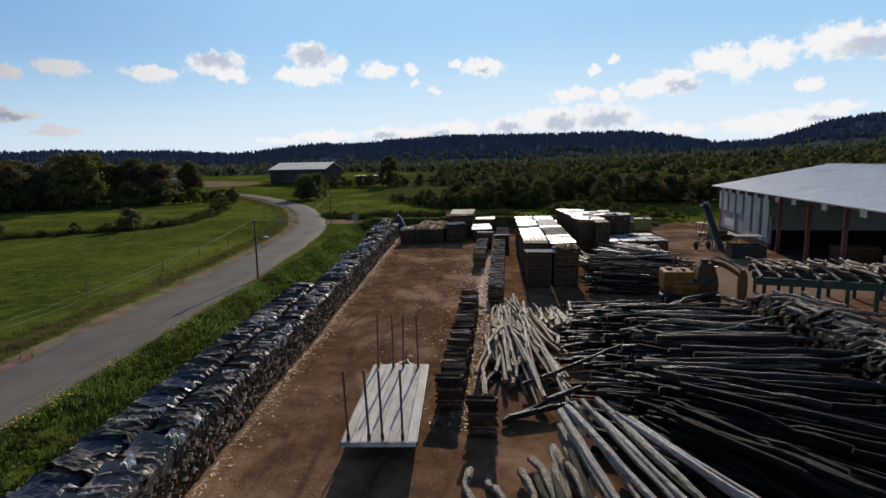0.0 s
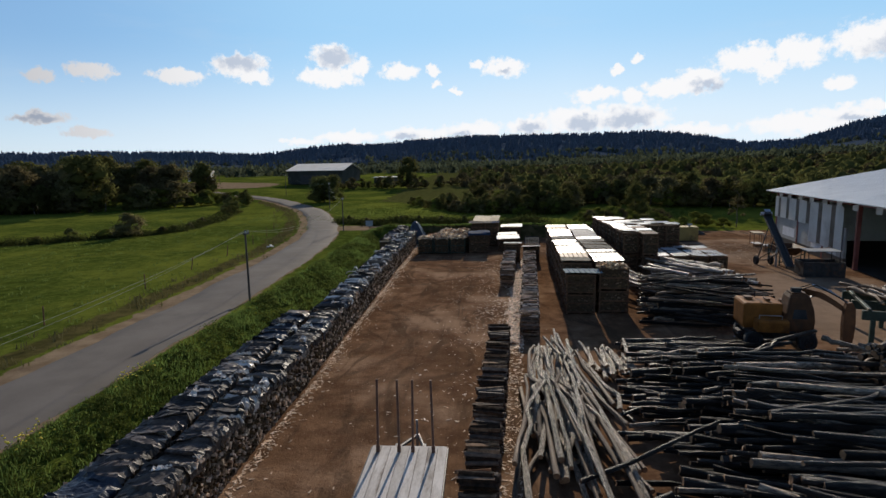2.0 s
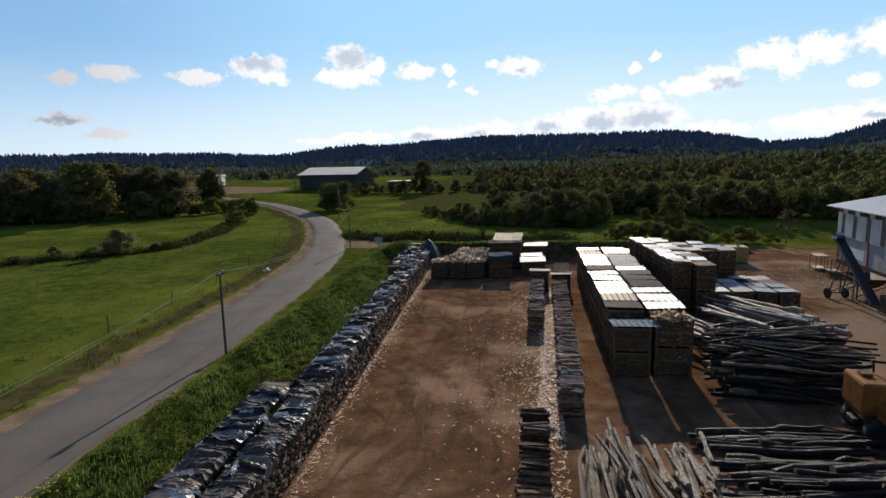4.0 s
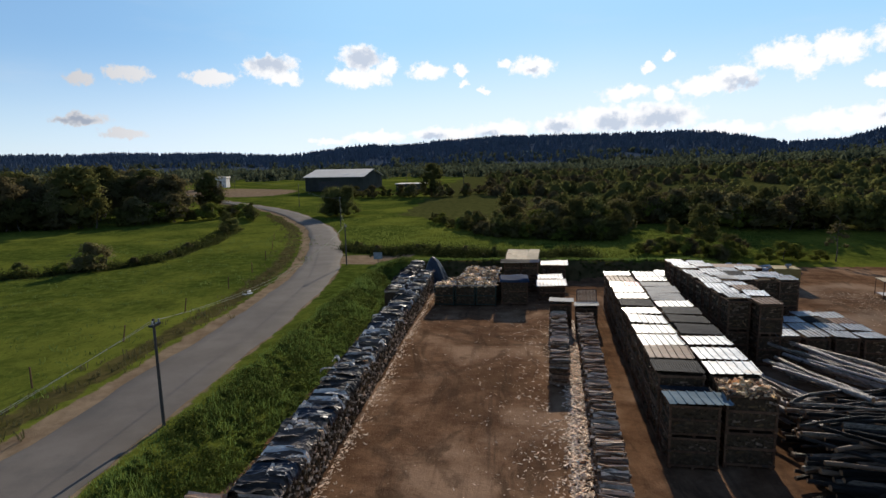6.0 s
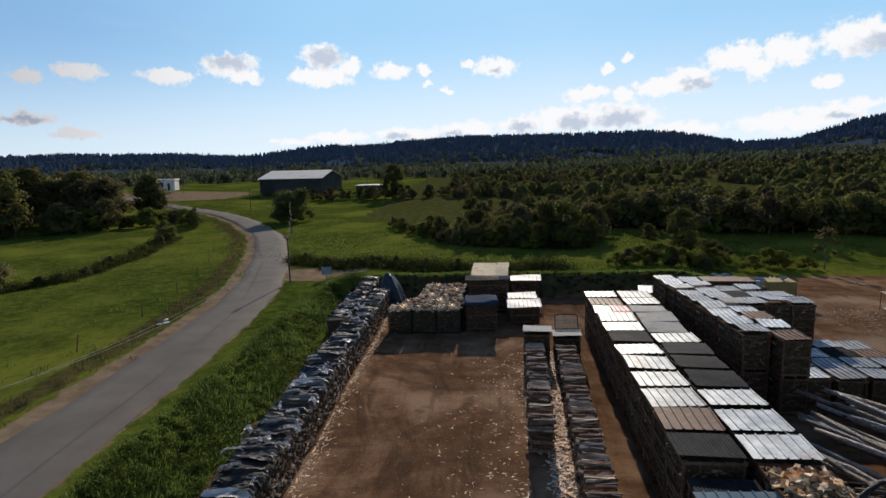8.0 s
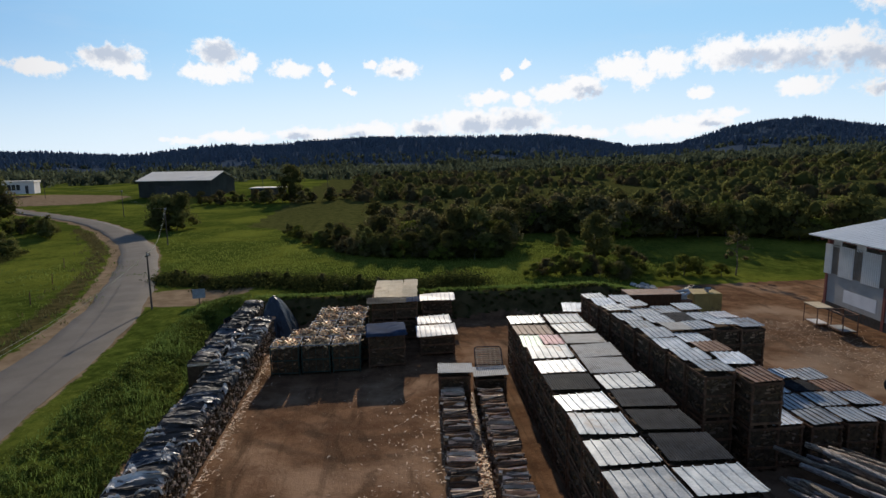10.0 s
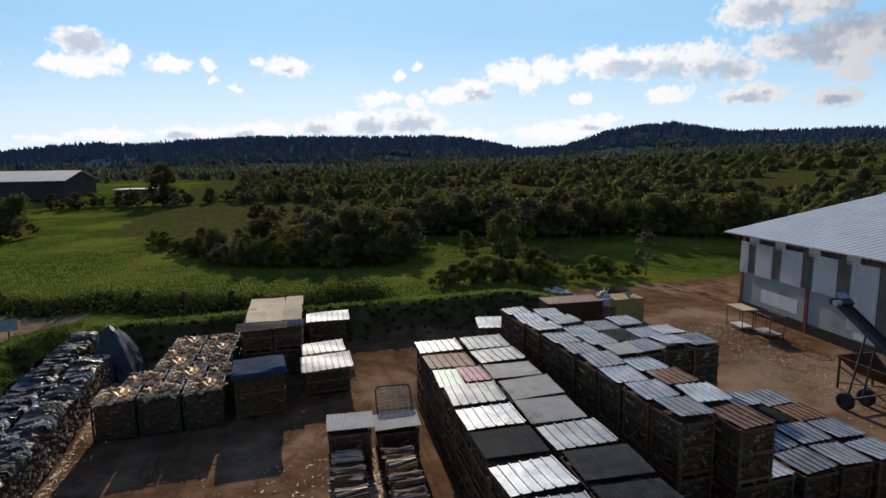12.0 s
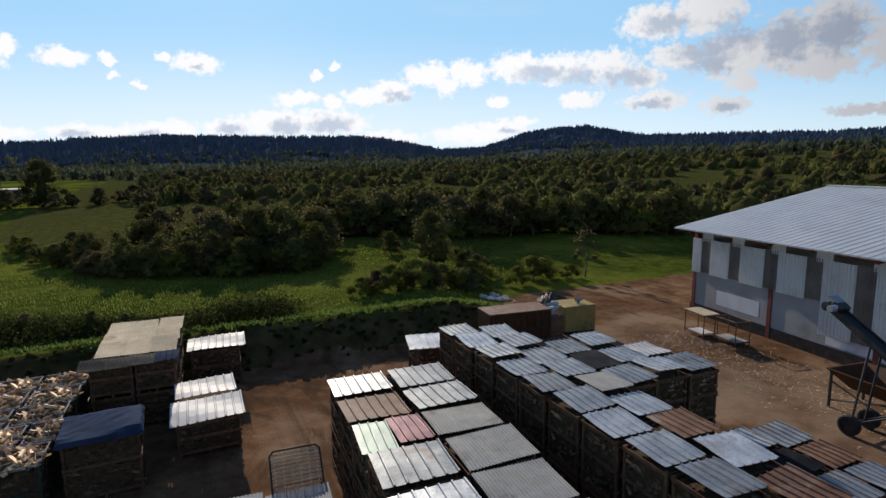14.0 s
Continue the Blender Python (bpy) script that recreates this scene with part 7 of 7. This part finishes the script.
        if white:
            clad("wall_sheet", y - w, y, low, EAVE - .55, PANEL, -.02, .22, "white corrugated wall sheet")
        else:
            clad("wall_sheet", y - w, y, low + .1, EAVE - .5, PANEL_GREY, .03, .15, "dark translucent corrugated wall sheet")
        y -= w
    for yy in (-1.4, -4.1, -7.2, -10.2, -13.4, -16.5, -19.6, -23.6, -29.8, -36):
        f = Soup()
        f.box(.0, yy - .5, EAVE - .72, .06, yy + .5, EAVE - .12, m=pose(0, 0, 0, 0, 0, 0))
        part("flap", f.mesh("flap", PANEL), shed, "short white sheet under the eave")
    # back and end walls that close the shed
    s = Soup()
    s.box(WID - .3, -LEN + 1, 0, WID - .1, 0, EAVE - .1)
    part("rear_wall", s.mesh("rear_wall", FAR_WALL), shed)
    s = Soup()
    s.add([(0.3, .0, 0), (WID - .3, .0, 0), (WID - .3, .0, EAVE), (WID / 2, .0, EAVE + RISE), (.3, .0, EAVE), (0.3, -.15, 0), (WID - .3, -.15, 0), (WID - .3, -.15, EAVE), (WID / 2, -.15, EAVE + RISE), (.3, -.15, EAVE)],
          [(4, 3, 2, 1, 0), (5, 6, 7, 8, 9), (0, 1, 6, 5), (1, 2, 7, 6), (2, 3, 8, 7), (3, 4, 9, 8), (4, 0, 5, 9)])
    part("end_wall", s.mesh("end_wall", PANEL), shed)
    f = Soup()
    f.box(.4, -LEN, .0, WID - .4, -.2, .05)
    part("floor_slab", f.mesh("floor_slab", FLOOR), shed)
    # dim machinery and stacked boards in the open bays
    inv = m
    for x, y, w, d, h in [(5, -25, 3.4, 2.2, 1.7), (9, -31, 4.0, 1.6, 1.3), (6, -37, 2.6, 2.6, 2.1)]:
        ob = thing("timber_stack", "stack of sawn timber in the dim shed", "timber stack", inv @ pose(x, y, .05))
        for k in range(int(h / .22)):
            part("board_layer", box_mesh("board_layer", (w, d, .18), CRATE_WOOD), ob, m=pose(rng.normal(0, .04), rng.normal(0, .04), k * .22))


build_shed()


# ---- belt conveyor and hopper ----
def build_conveyor():
    cv = thing("belt_conveyor", "wheeled belt conveyor rising to a dark head drum", "conveyor")
    a, b = Vector((26.3, 57.2, .7)), Vector((27.6, 64.6, 4.7))
    d = b - a
    m = Matrix.Translation(a) @ d.to_track_quat("Y", "Z").to_matrix().to_4x4()
    L = d.length
    s = Soup()
    for x in (-.28, .28):
        s.box(x - .04, 0, -.12, x + .04, L, .12, m=m)
    for i in range(7):
        s.box(-.24, .6 + i * 1.1, -.1, .24, .68 + i * 1.1, -.04, m=m)
    part("side_frame", s.mesh("side_frame", DARK_STEEL), cv)
    s = Soup()
    s.box(-.22, .05, .0, .22, L - .05, .05, m=m)
    part("belt", s.mesh("belt", RUBBER), cv, "black rubber belt")
    s = Soup()
    q0, q1 = m @ Vector((-.4, L, 0)), m @ Vector((.4, L, 0))
    s.tube(q0, q1, .2, .2, 12)
    part("drum", s.mesh("drum", DARK_STEEL), cv)
    s = Soup()
    s.box(-.34, L - .55, .16, .30, L - .1, .34, m=m, bevel=.04)
    part("motor_cover", s.mesh("motor_cover", DARK_STEEL), cv)
    s = Soup()
    s.tube(m @ Vector((-.62, L - .35, .2)), m @ Vector((-.30, L - .35, .2)), .15, .15, 12)
    s.tube(m @ Vector((.32, L - .2, .05)), m @ Vector((.42, L - .2, .05)), .22, .22, 14)
    s.box(-.2, L - .2, .3, .3, L + .25, .36, m=m)
    s.tube(m @ Vector((.2, L + .2, .3)), m @ Vector((.25, L + .1, -.35)), .03)
    part("drive_motor", s.mesh("drive_motor", ZINC_DULL), cv, "grey drive motor and pulley")
    s = Soup()
    s.tube((27.15, 61.3, 0), (27.15, 61.3, 2.75), .09, .08, 10)
    part("prop", s.mesh("prop", FIBRE), cv, "pale round prop under the belt")
    s = Soup()
    for x in (-.5, .5):
        p = m @ Vector((x * .7, L * .72, -.1))
        s.tube(p, (26.55 + x, 62.6, .45), .05)
        p = m @ Vector((x * .7, L * .35, -.1))
        s.tube(p, (26.55 + x, 62.6, .45), .04)
    s.tube((25.95, 62.6, .42), (27.3, 62.6, .42), .05)
    part("support_frame", s.mesh("support_frame", DARK_STEEL), cv)
    for x in (25.95, 27.3):
        wheel("wheel", cv, x, 62.6, .42, .42, .24)
    hp = thing("feed_hopper", "dark steel feed hopper on a braced frame", "hopper", pose(28.9, 63.0, 0, 0, 0, -8))
    s = Soup()
    s.add([(-1.2, -1.7, 1.75), (1.2, -1.7, 1.75), (1.2, 1.7, 1.75), (-1.2, 1.7, 1.75), (-.5, -1.0, .95), (.5, -1.0, .95), (.5, 1.0, .95), (-.5, 1.0, .95),
           (-1.1, -1.6, 1.75), (1.1, -1.6, 1.75), (1.1, 1.6, 1.75), (-1.1, 1.6, 1.75), (-.45, -.9, 1.0), (.45, -.9, 1.0), (.45, .9, 1.0), (-.45, .9, 1.0)],
          [(0, 1, 5, 4), (1, 2, 6, 5), (2, 3, 7, 6), (3, 0, 4, 7), (9, 8, 12, 13), (10, 9, 13, 14), (11, 10, 14, 15), (8, 11, 15, 12), (4, 5, 6, 7), (13, 12, 15, 14), (1, 0, 8, 9), (2, 1, 9, 10), (3, 2, 10, 11), (0, 3, 11, 8)])
    part("hopper_body", s.mesh("hopper_body", CAB_BROWN), hp)
    leg = box_mesh("leg", (.1, .1, 1.7), CRATE_STEEL)
    for x in (-1.05, 1.05):
        for y in (-1.5, 1.5):
            part("leg", leg, hp, m=pose(x, y, 0))
    s = Soup()
    s.tube((-1.05, -1.5, .3), (-1.05, 1.5, 1.2), .04)
    s.tube((-1.05, 1.5, .3), (-1.05, -1.5, 1.2), .04)
    s.tube((-1.05, -1.5, .3), (1.05, -1.5, 1.2), .04)
    part("brace", s.mesh("brace", CRATE_STEEL), hp)
    bx = thing("scrap_bin", "low dark open scrap bin by the shed wall", "bin", pose(28.6, 57.0, 0, 0, 0, -8))
    s = Soup()
    for q in ((-1.6, -1, 1.6, -.94), (-1.6, .94, 1.6, 1), (-1.6, -.94, -1.54, .94), (1.54, -.94, 1.6, .94)):
        s.box(q[0], q[1], .1, q[2], q[3], 1.3)
    s.box(-1.6, -1, 0, 1.6, 1, .1)
    part("bin_body", s.mesh("bin_body", DARK_STEEL), bx)
    s = Soup()
    for x in (-1.2, 1.2):
        for y in (-.8, .8):
            s.tube((x, y, .1), (x, y, 2.2), .04)
    part("canopy_post", s.mesh("canopy_post", DARK_STEEL), bx)
    s = Soup()
    s.box(-1.3, -.9, 2.2, 1.3, .9, 2.26)
    part("canopy", s.mesh("canopy", OLD_GREY), bx)


build_conveyor()


def work_table(x, y, turn, topped):
    t = thing("steel_bench", "rusty steel frame bench with a pale top and lower shelf" if topped else "open rusty steel frame with a pale lower shelf", "bench", pose(x, y, 0, 0, 0, turn))
    leg = box_mesh("leg", (.06, .06, 1.55), POST_RUST)
    for a in (-.85, .85):
        for b in (-.5, .5):
            part("leg", leg, t, m=pose(a, b, 0))
    for z in (.25, 1.5):
        for b in (-.5, .5):
            part("rail", box_mesh("rail", (1.64, .05, .06), POST_RUST), t, m=pose(0, b, z))
        for a in (-.85, .85):
            part("rail", box_mesh("rail", (.05, .94, .06), POST_RUST), t, m=pose(a, 0, z))
    if topped:
        part("top", box_mesh("top", (1.85, 1.15, .05), BEIGE_SHEET), t, "pale worn board top", pose(0, 0, 1.56))
    part("shelf", box_mesh("shelf", (1.3 if topped else 1.64, .9, .03), WHITE_SHEET if topped else FIBRE), t, "pale lower shelf", pose(0, 0, .315))


work_table(31.55, 74.55, 80, True)
work_table(31.95, 72.65, 80, False)


# ---- machines at the back of the yard ----
def build_back_machines():
    rb = thing("rusty_container", "dark rusty steel container with stained top", "container", pose(20.9, 79.6, 0, 0, 0, -6))
    s = Soup()
    s.box(-2.1, -1.0, .1, 2.1, 1.0, 1.85, bevel=.05)
    part("body", s.mesh("body", CAB_BROWN), rb)
    rib = box_mesh("rib", (.15, .05, 1.65), CAB_BROWN)
    for i in range(9):
        part("rib", rib, rb, m=pose(-1.92 + i * .48, -1.025, .15))
    part("top", box_mesh("top", (4.2, 2.0, .05), RUST), rb, m=pose(0, 0, 1.85))
    s = Soup()
    for x in (-1.7, 1.7):
        s.box(x - .1, -.9, 0, x + .1, .9, .12)
    part("skid", s.mesh("skid", DARK_STEEL), rb)
    ge = thing("generator", "yellow steel generator housing with a silver exhaust", "generator", pose(25.3, 79.4, 0, 0, 0, -6))
    s = Soup()
    s.box(-1.15, -.95, .12, 1.15, .95, 1.8, bevel=.06)
    part("housing", s.mesh("housing", PALE_YELLOW), ge)
    s = Soup()
    s.tube((.2, -.3, 1.8), (.2, -.3, 2.05), .12)
    s.tube((.0, -.3, 2.05), (.5, -.2, 2.05), .13)
    part("exhaust", s.mesh("exhaust", ZINC), ge, "silver exhaust silencer")
    s = Soup()
    s.box(-.9, -.97, .4, -.1, -.945, 1.5)
    s.box(.1, -.97, .4, .9, -.945, 1.5)
    part("door", s.mesh("door", PALE_YELLOW), ge)
    s = Soup()
    s.box(-1.1, -.9, 0, 1.1, .9, .12)
    part("skid", s.mesh("skid", DARK_STEEL), ge)
    en = thing("engine_block", "bare grey engine with pipes on a dark stand", "engine", pose(23.4, 79.3, 0, 0, 0, -6))
    s = Soup()
    s.box(-.6, -.7, 0, .6, .7, 1.3, bevel=.05)
    part("stand", s.mesh("stand", RUST), en)
    s = Soup()
    s.box(-.5, -.4, 1.3, .3, .4, 1.75, bevel=.06)
    s.tube((-.5, 0, 1.85), (.55, .1, 1.95), .12)
    s.tube((-.2, -.4, 1.5), (.5, -.45, 1.9), .07)
    s.tube((.3, .2, 1.4), (.7, .2, 1.9), .09)
    part("block", s.mesh("block", ZINC_DULL), en)
    hp = thing("rubble_mound", "low mound under a dark grey sheet at the field's edge", "heap", pose(28.9, 86.4, float(height(28.9, 86.4))), tarpaulin(9, 2.6, 2.0, .7))
    hp.data.materials[0] = PLASTIC
    s = Soup()
    r = np.random.default_rng(2)
    for i in range(26):
        c = np.array([24.5 + r.normal(0, 1.0), 88.0 + r.normal(0, .7), 0])
        c[2] = float(height(c[0], c[1])) + .1
        s.add(ICO_V * r.uniform(.12, .38) * (1, 1, .6) * (1 + r.normal(0, .12, (len(ICO_V), 1))) + c, ICO_F)
    thing("rubble", "pale stones and rubble at the edge of the meadow", "rubble", data=s.mesh("rubble", CONCRETE), kind="stuff")


build_back_machines()


# ---- poles, cables, fence, sign ----
def utility_pole(x, y, tall, lean=0.0, arm=True):
    z = float(height(x, y))
    p = thing("utility_pole", "tarred wooden telephone pole standing by the road", "pole", pose(x, y, z, lean, lean * .5), group="telephone poles")
    s = Soup()
    s.tube((0, 0, -.4), (0, 0, tall * .5), .08, .07, 10)
    s.tube((0, 0, tall * .5), (0, 0, tall), .07, .055, 10)
    part("shaft", s.mesh("shaft", POLE_WOOD, shade=False), p)
    if arm:
        s = Soup()
        s.box(-.05, -.3, tall - .32, .16, .3, tall - .22)
        part("bracket", s.mesh("bracket", DARK_STEEL), p)
        for y0 in (-.22, .22):
            s = Soup()
            s.tube((.1, y0, tall - .22), (.1, y0, tall - .05), .045, .03, 8)
            part("insulator", s.mesh("insulator", ZINC_DULL), p)
    return (x, y, z + tall - .1)


tops = [utility_pole(-16.7, -4, 5.0), utility_pole(-16.65, 44.7, 4.95, .8), utility_pole(-19.7, 84.5, 4.7), utility_pole(-32.4, 124.5, 5.6), utility_pole(-58, 171, 6.0), utility_pole(-104, 226, 6.0)]


def cable(a, b, sag, off):
    c = bpy.data.curves.new("cable", "CURVE")
    c.dimensions, c.bevel_depth, c.bevel_resolution = "3D", .009, 1
    sp = c.splines.new("POLY")
    n = 24
    sp.points.add(n)
    for i in range(n + 1):
        t = i / n
        sp.points[i].co = (a[0] + (b[0] - a[0]) * t + off, a[1] + (b[1] - a[1]) * t, a[2] + (b[2] - a[2]) * t - 4 * sag * t * (1 - t), 1)
    c.materials.append(CABLE)
    thing("cable", "sagging grey telephone cable between poles", "cable", data=c, group="telephone cables")


for i, (a, b) in enumerate(zip(tops[:-1], tops[1:])):
    for off, sag in ((-.08, 1.55), (.08, 1.25)):
        cable(a, b, sag * (1 if i < 2 else .9), off)
for x, y in [(-38, 226), (-17, 222)]:
    utility_pole(x, y, 10.5)


def fence_post(x, y, tall):
    s = Soup()
    s.tube((0, 0, -.2), (.02, 0, tall), .05, .04, 7)
    thing("fence_post", "weathered wooden fence post in rough grass", "fence post", pose(x, y, float(height(x, y)), rng.normal(0, 4), rng.normal(0, 4)), s.mesh("fence_post", CRATE_WOOD), "fence posts")


for x, y in [(-26.4, 28), (-26.6, 38.2), (-26.4, 48.2), (-26.8, 56), (-26.9, 63.5), (-27.6, 72), (-29, 80), (-31, 88), (-34, 97), (-38, 107)]:
    fence_post(x, y, 1.15)
sg = thing("road_sign", "small blue-grey board on a post at the yard entrance", "sign", pose(-16.2, 85.4, float(height(-16.2, 85.4)), 0, 0, 10))
s = Soup()
s.box(-.04, -.04, -.2, .04, .04, 1.0)
part("post", s.mesh("post", DARK_STEEL), sg)
s = Soup()
s.box(-.5, -.06, .55, .5, -.042, 1.35, bevel=.006)
part("board", s.mesh("board", OLD_GREY), sg)
pb = Soup()
rr = np.random.default_rng(12)
for i in range(4):
    pb.add(ICO_V * (rr.uniform(.12, .3), rr.uniform(.12, .3), .07) * (1 + rr.normal(0, .15, (len(ICO_V), 1))) + (rr.normal(0, .3), rr.normal(0, .35), .07), ICO_F)
thing("plastic_litter", "torn white plastic lying on the road shoulder", "litter", pose(-24.7, 70.2, float(height(-24.7, 70.2))), pb.mesh("plastic_litter", WHITE_SHEET), kind="stuff")


# ---- far buildings ----
def far_shed():
    h = thing("farm_shed", "long low farm shed with pale sheet roof", "building", pose(-64.5, 238, 3.0, 0, 0, -4))
    L, W, E, R = 22.5, 24.0, 5.2, 2.6
    for y0 in (-W / 2, W / 2 - .3):
        s = Soup()
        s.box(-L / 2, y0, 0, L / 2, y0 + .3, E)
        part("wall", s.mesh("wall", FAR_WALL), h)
    for x in (-L / 2, L / 2 - .3):
        s = Soup()
        s.add([(x, -W / 2 + .3, 0), (x, W / 2 - .3, 0), (x, W / 2 - .3, E), (x, 0, E + R - .1), (x, -W / 2 + .3, E), (x + .3, -W / 2 + .3, 0), (x + .3, W / 2 - .3, 0), (x + .3, W / 2 - .3, E), (x + .3, 0, E + R - .1), (x + .3, -W / 2 + .3, E)],
              [(0, 1, 2, 3, 4), (9, 8, 7, 6, 5), (0, 5, 6, 1), (1, 6, 7, 2), (2, 7, 8, 3), (3, 8, 9, 4), (4, 9, 5, 0)])
        part("gable", s.mesh("gable", FAR_WALL), h)
    for k in (-1, 1):
        s = Soup()
        v = [(-L / 2 - .6, k * (W / 2 + .6), E - .1), (L / 2 + .6, k * (W / 2 + .6), E - .1), (L / 2 + .6, 0, E + R), (-L / 2 - .6, 0, E + R)]
        v += [(x, y, z + .15) for x, y, z in v]
        s.add(v, [(0, 1, 2, 3), (7, 6, 5, 4), (0, 4, 5, 1), (1, 5, 6, 2), (2, 6, 7, 3), (3, 7, 4, 0)])
        part("roof", s.mesh("roof", FAR_ROOF), h)
    s = Soup()
    s.box(-6, -W / 2 - .05, 0, 2, -W / 2, 3.6)
    part("door", s.mesh("door", DARK_STEEL), h)
    b = thing("farm_shed", "low grey lean-to beside the farm shed", "building", pose(-38, 236, float(height(-38, 236)) - .3, 0, 0, -4))
    s = Soup()
    s.box(-5, -4, 0, 5, 4, 2.6)
    part("wall", s.mesh("wall", FAR_WALL), b)
    s = Soup()
    s.box(-5.4, -4.4, 2.6, 5.4, 4.4, 2.85)
    part("roof", s.mesh("roof", FAR_ROOF), b)


def far_house():
    h = thing("white_house", "small white flat-roofed house with dark windows", "building", pose(-117.5, 238, float(height(-124, 238)) + .9, 0, 0, 12) @ Matrix.Diagonal((.52, .8, 1.2, 1)))
    s = Soup()
    s.box(-8.5, -3.5, 0, 8.5, 3.5, 3.1)
    part("wall", s.mesh("wall", WHITE_WALL), h)
    part("roof", box_mesh("roof", (18, 8, .45), FAR_ROOF), h, m=pose(0, 0, 3.1))
    for x in (-7.2, -4.8, -2.4, 0.0):
        w = part("window", box_mesh("window", (2.0, .06, 1.5), GLASS), h, m=pose(x, -3.53, 1.0))
        part("window_frame", box_mesh("window_frame", (2.2, .05, .12), WHITE_WALL), w, m=pose(0, -.01, -.1))
    part("door", box_mesh("door", (1.6, .06, 2.2), DARK_STEEL), h, m=pose(4.5, -3.53, .05))


far_shed()
far_house()


# ---- litter of bark and chips ----
def chip(s, x, y, z, turn, length, wide, thick, tilt):
    """A flat splinter of wood lying on the ground."""
    c, d = math.cos(turn), math.sin(turn)
    v = []
    for a, b in ((-.5, -.5), (.5, -.35), (.5, .4), (-.5, .5)):
        p, q = a * length, b * wide
        v.append((x + p * c - q * d, y + p * d + q * c, z + thick + a * length * tilt))
    v += [(p, q, h - thick) for p, q, h in v]
    s.add(v, [(0, 1, 2, 3), (7, 6, 5, 4), (0, 4, 5, 1), (1, 5, 6, 2), (2, 6, 7, 3), (3, 7, 4, 0)])


def build_chips():
    r = np.random.default_rng(8)
    for name, label, n, where, size, mat in [
            ("wood_chips", "pale split wood scraps scattered along the log rows", 6200, 0, (.018, .10), CHIP),
            ("bark_litter", "pale bark flakes strewn over the dirt yard", 1100, 1, (.010, .035), CHIP),
            ("wall_litter", "fallen splinters at the foot of the firewood wall", 2400, 2, (.025, .10), CHIP),
            ("shed_litter", "pale chips and stones on the ground by the shed", 1500, 3, (.02, .08), CHIP)]:
        s = Soup()
        for i in range(n):
            if where == 0:
                y = r.uniform(37, 66) if r.random() < .8 else r.uniform(20, 37)
                x = 2.0 + (y - 50) * .075 + (abs(r.normal(0, .5)) * -1 + .8 if r.random() < .6 else -r.exponential(1.6) + .3)
            elif where == 1:
                x, y = r.uniform(-8, 4), r.uniform(14, 80)
            elif where == 2:
                x, y = -8.5 + r.exponential(.22), r.uniform(12, 78)
            else:
                x, y = r.normal(29.5, 1.8), r.uniform(60, 76)
            a, l = r.uniform(0, 3.14), r.uniform(*size)
            if .9 < x < 2.2 and 48.8 < y < 53:      # chips left out where the row's shadow falls, to keep it dark
                continue
            z = float(height(x, y)) + .012
            chip(s, x, y, z, a, l * 1.8, l * r.uniform(.3, .6), l * .10, r.normal(0, .06))
        if where == 0:
            for i in range(3000):
                y = r.uniform(38, 63)
                x = 2.20 + (y - 50) * .08 + r.normal(0, .24)
                a, l = r.uniform(0, 3.14), r.uniform(.1, .28)
                chip(s, x, y, .02 + r.uniform(0, .22) * math.exp(-((x - 2.3 - (y - 50) * .08) / .22) ** 2), a, l, l * .28, .02, r.normal(0, .2))
        thing(name, label, "litter", data=s.mesh(name, mat), kind="stuff")


build_chips()
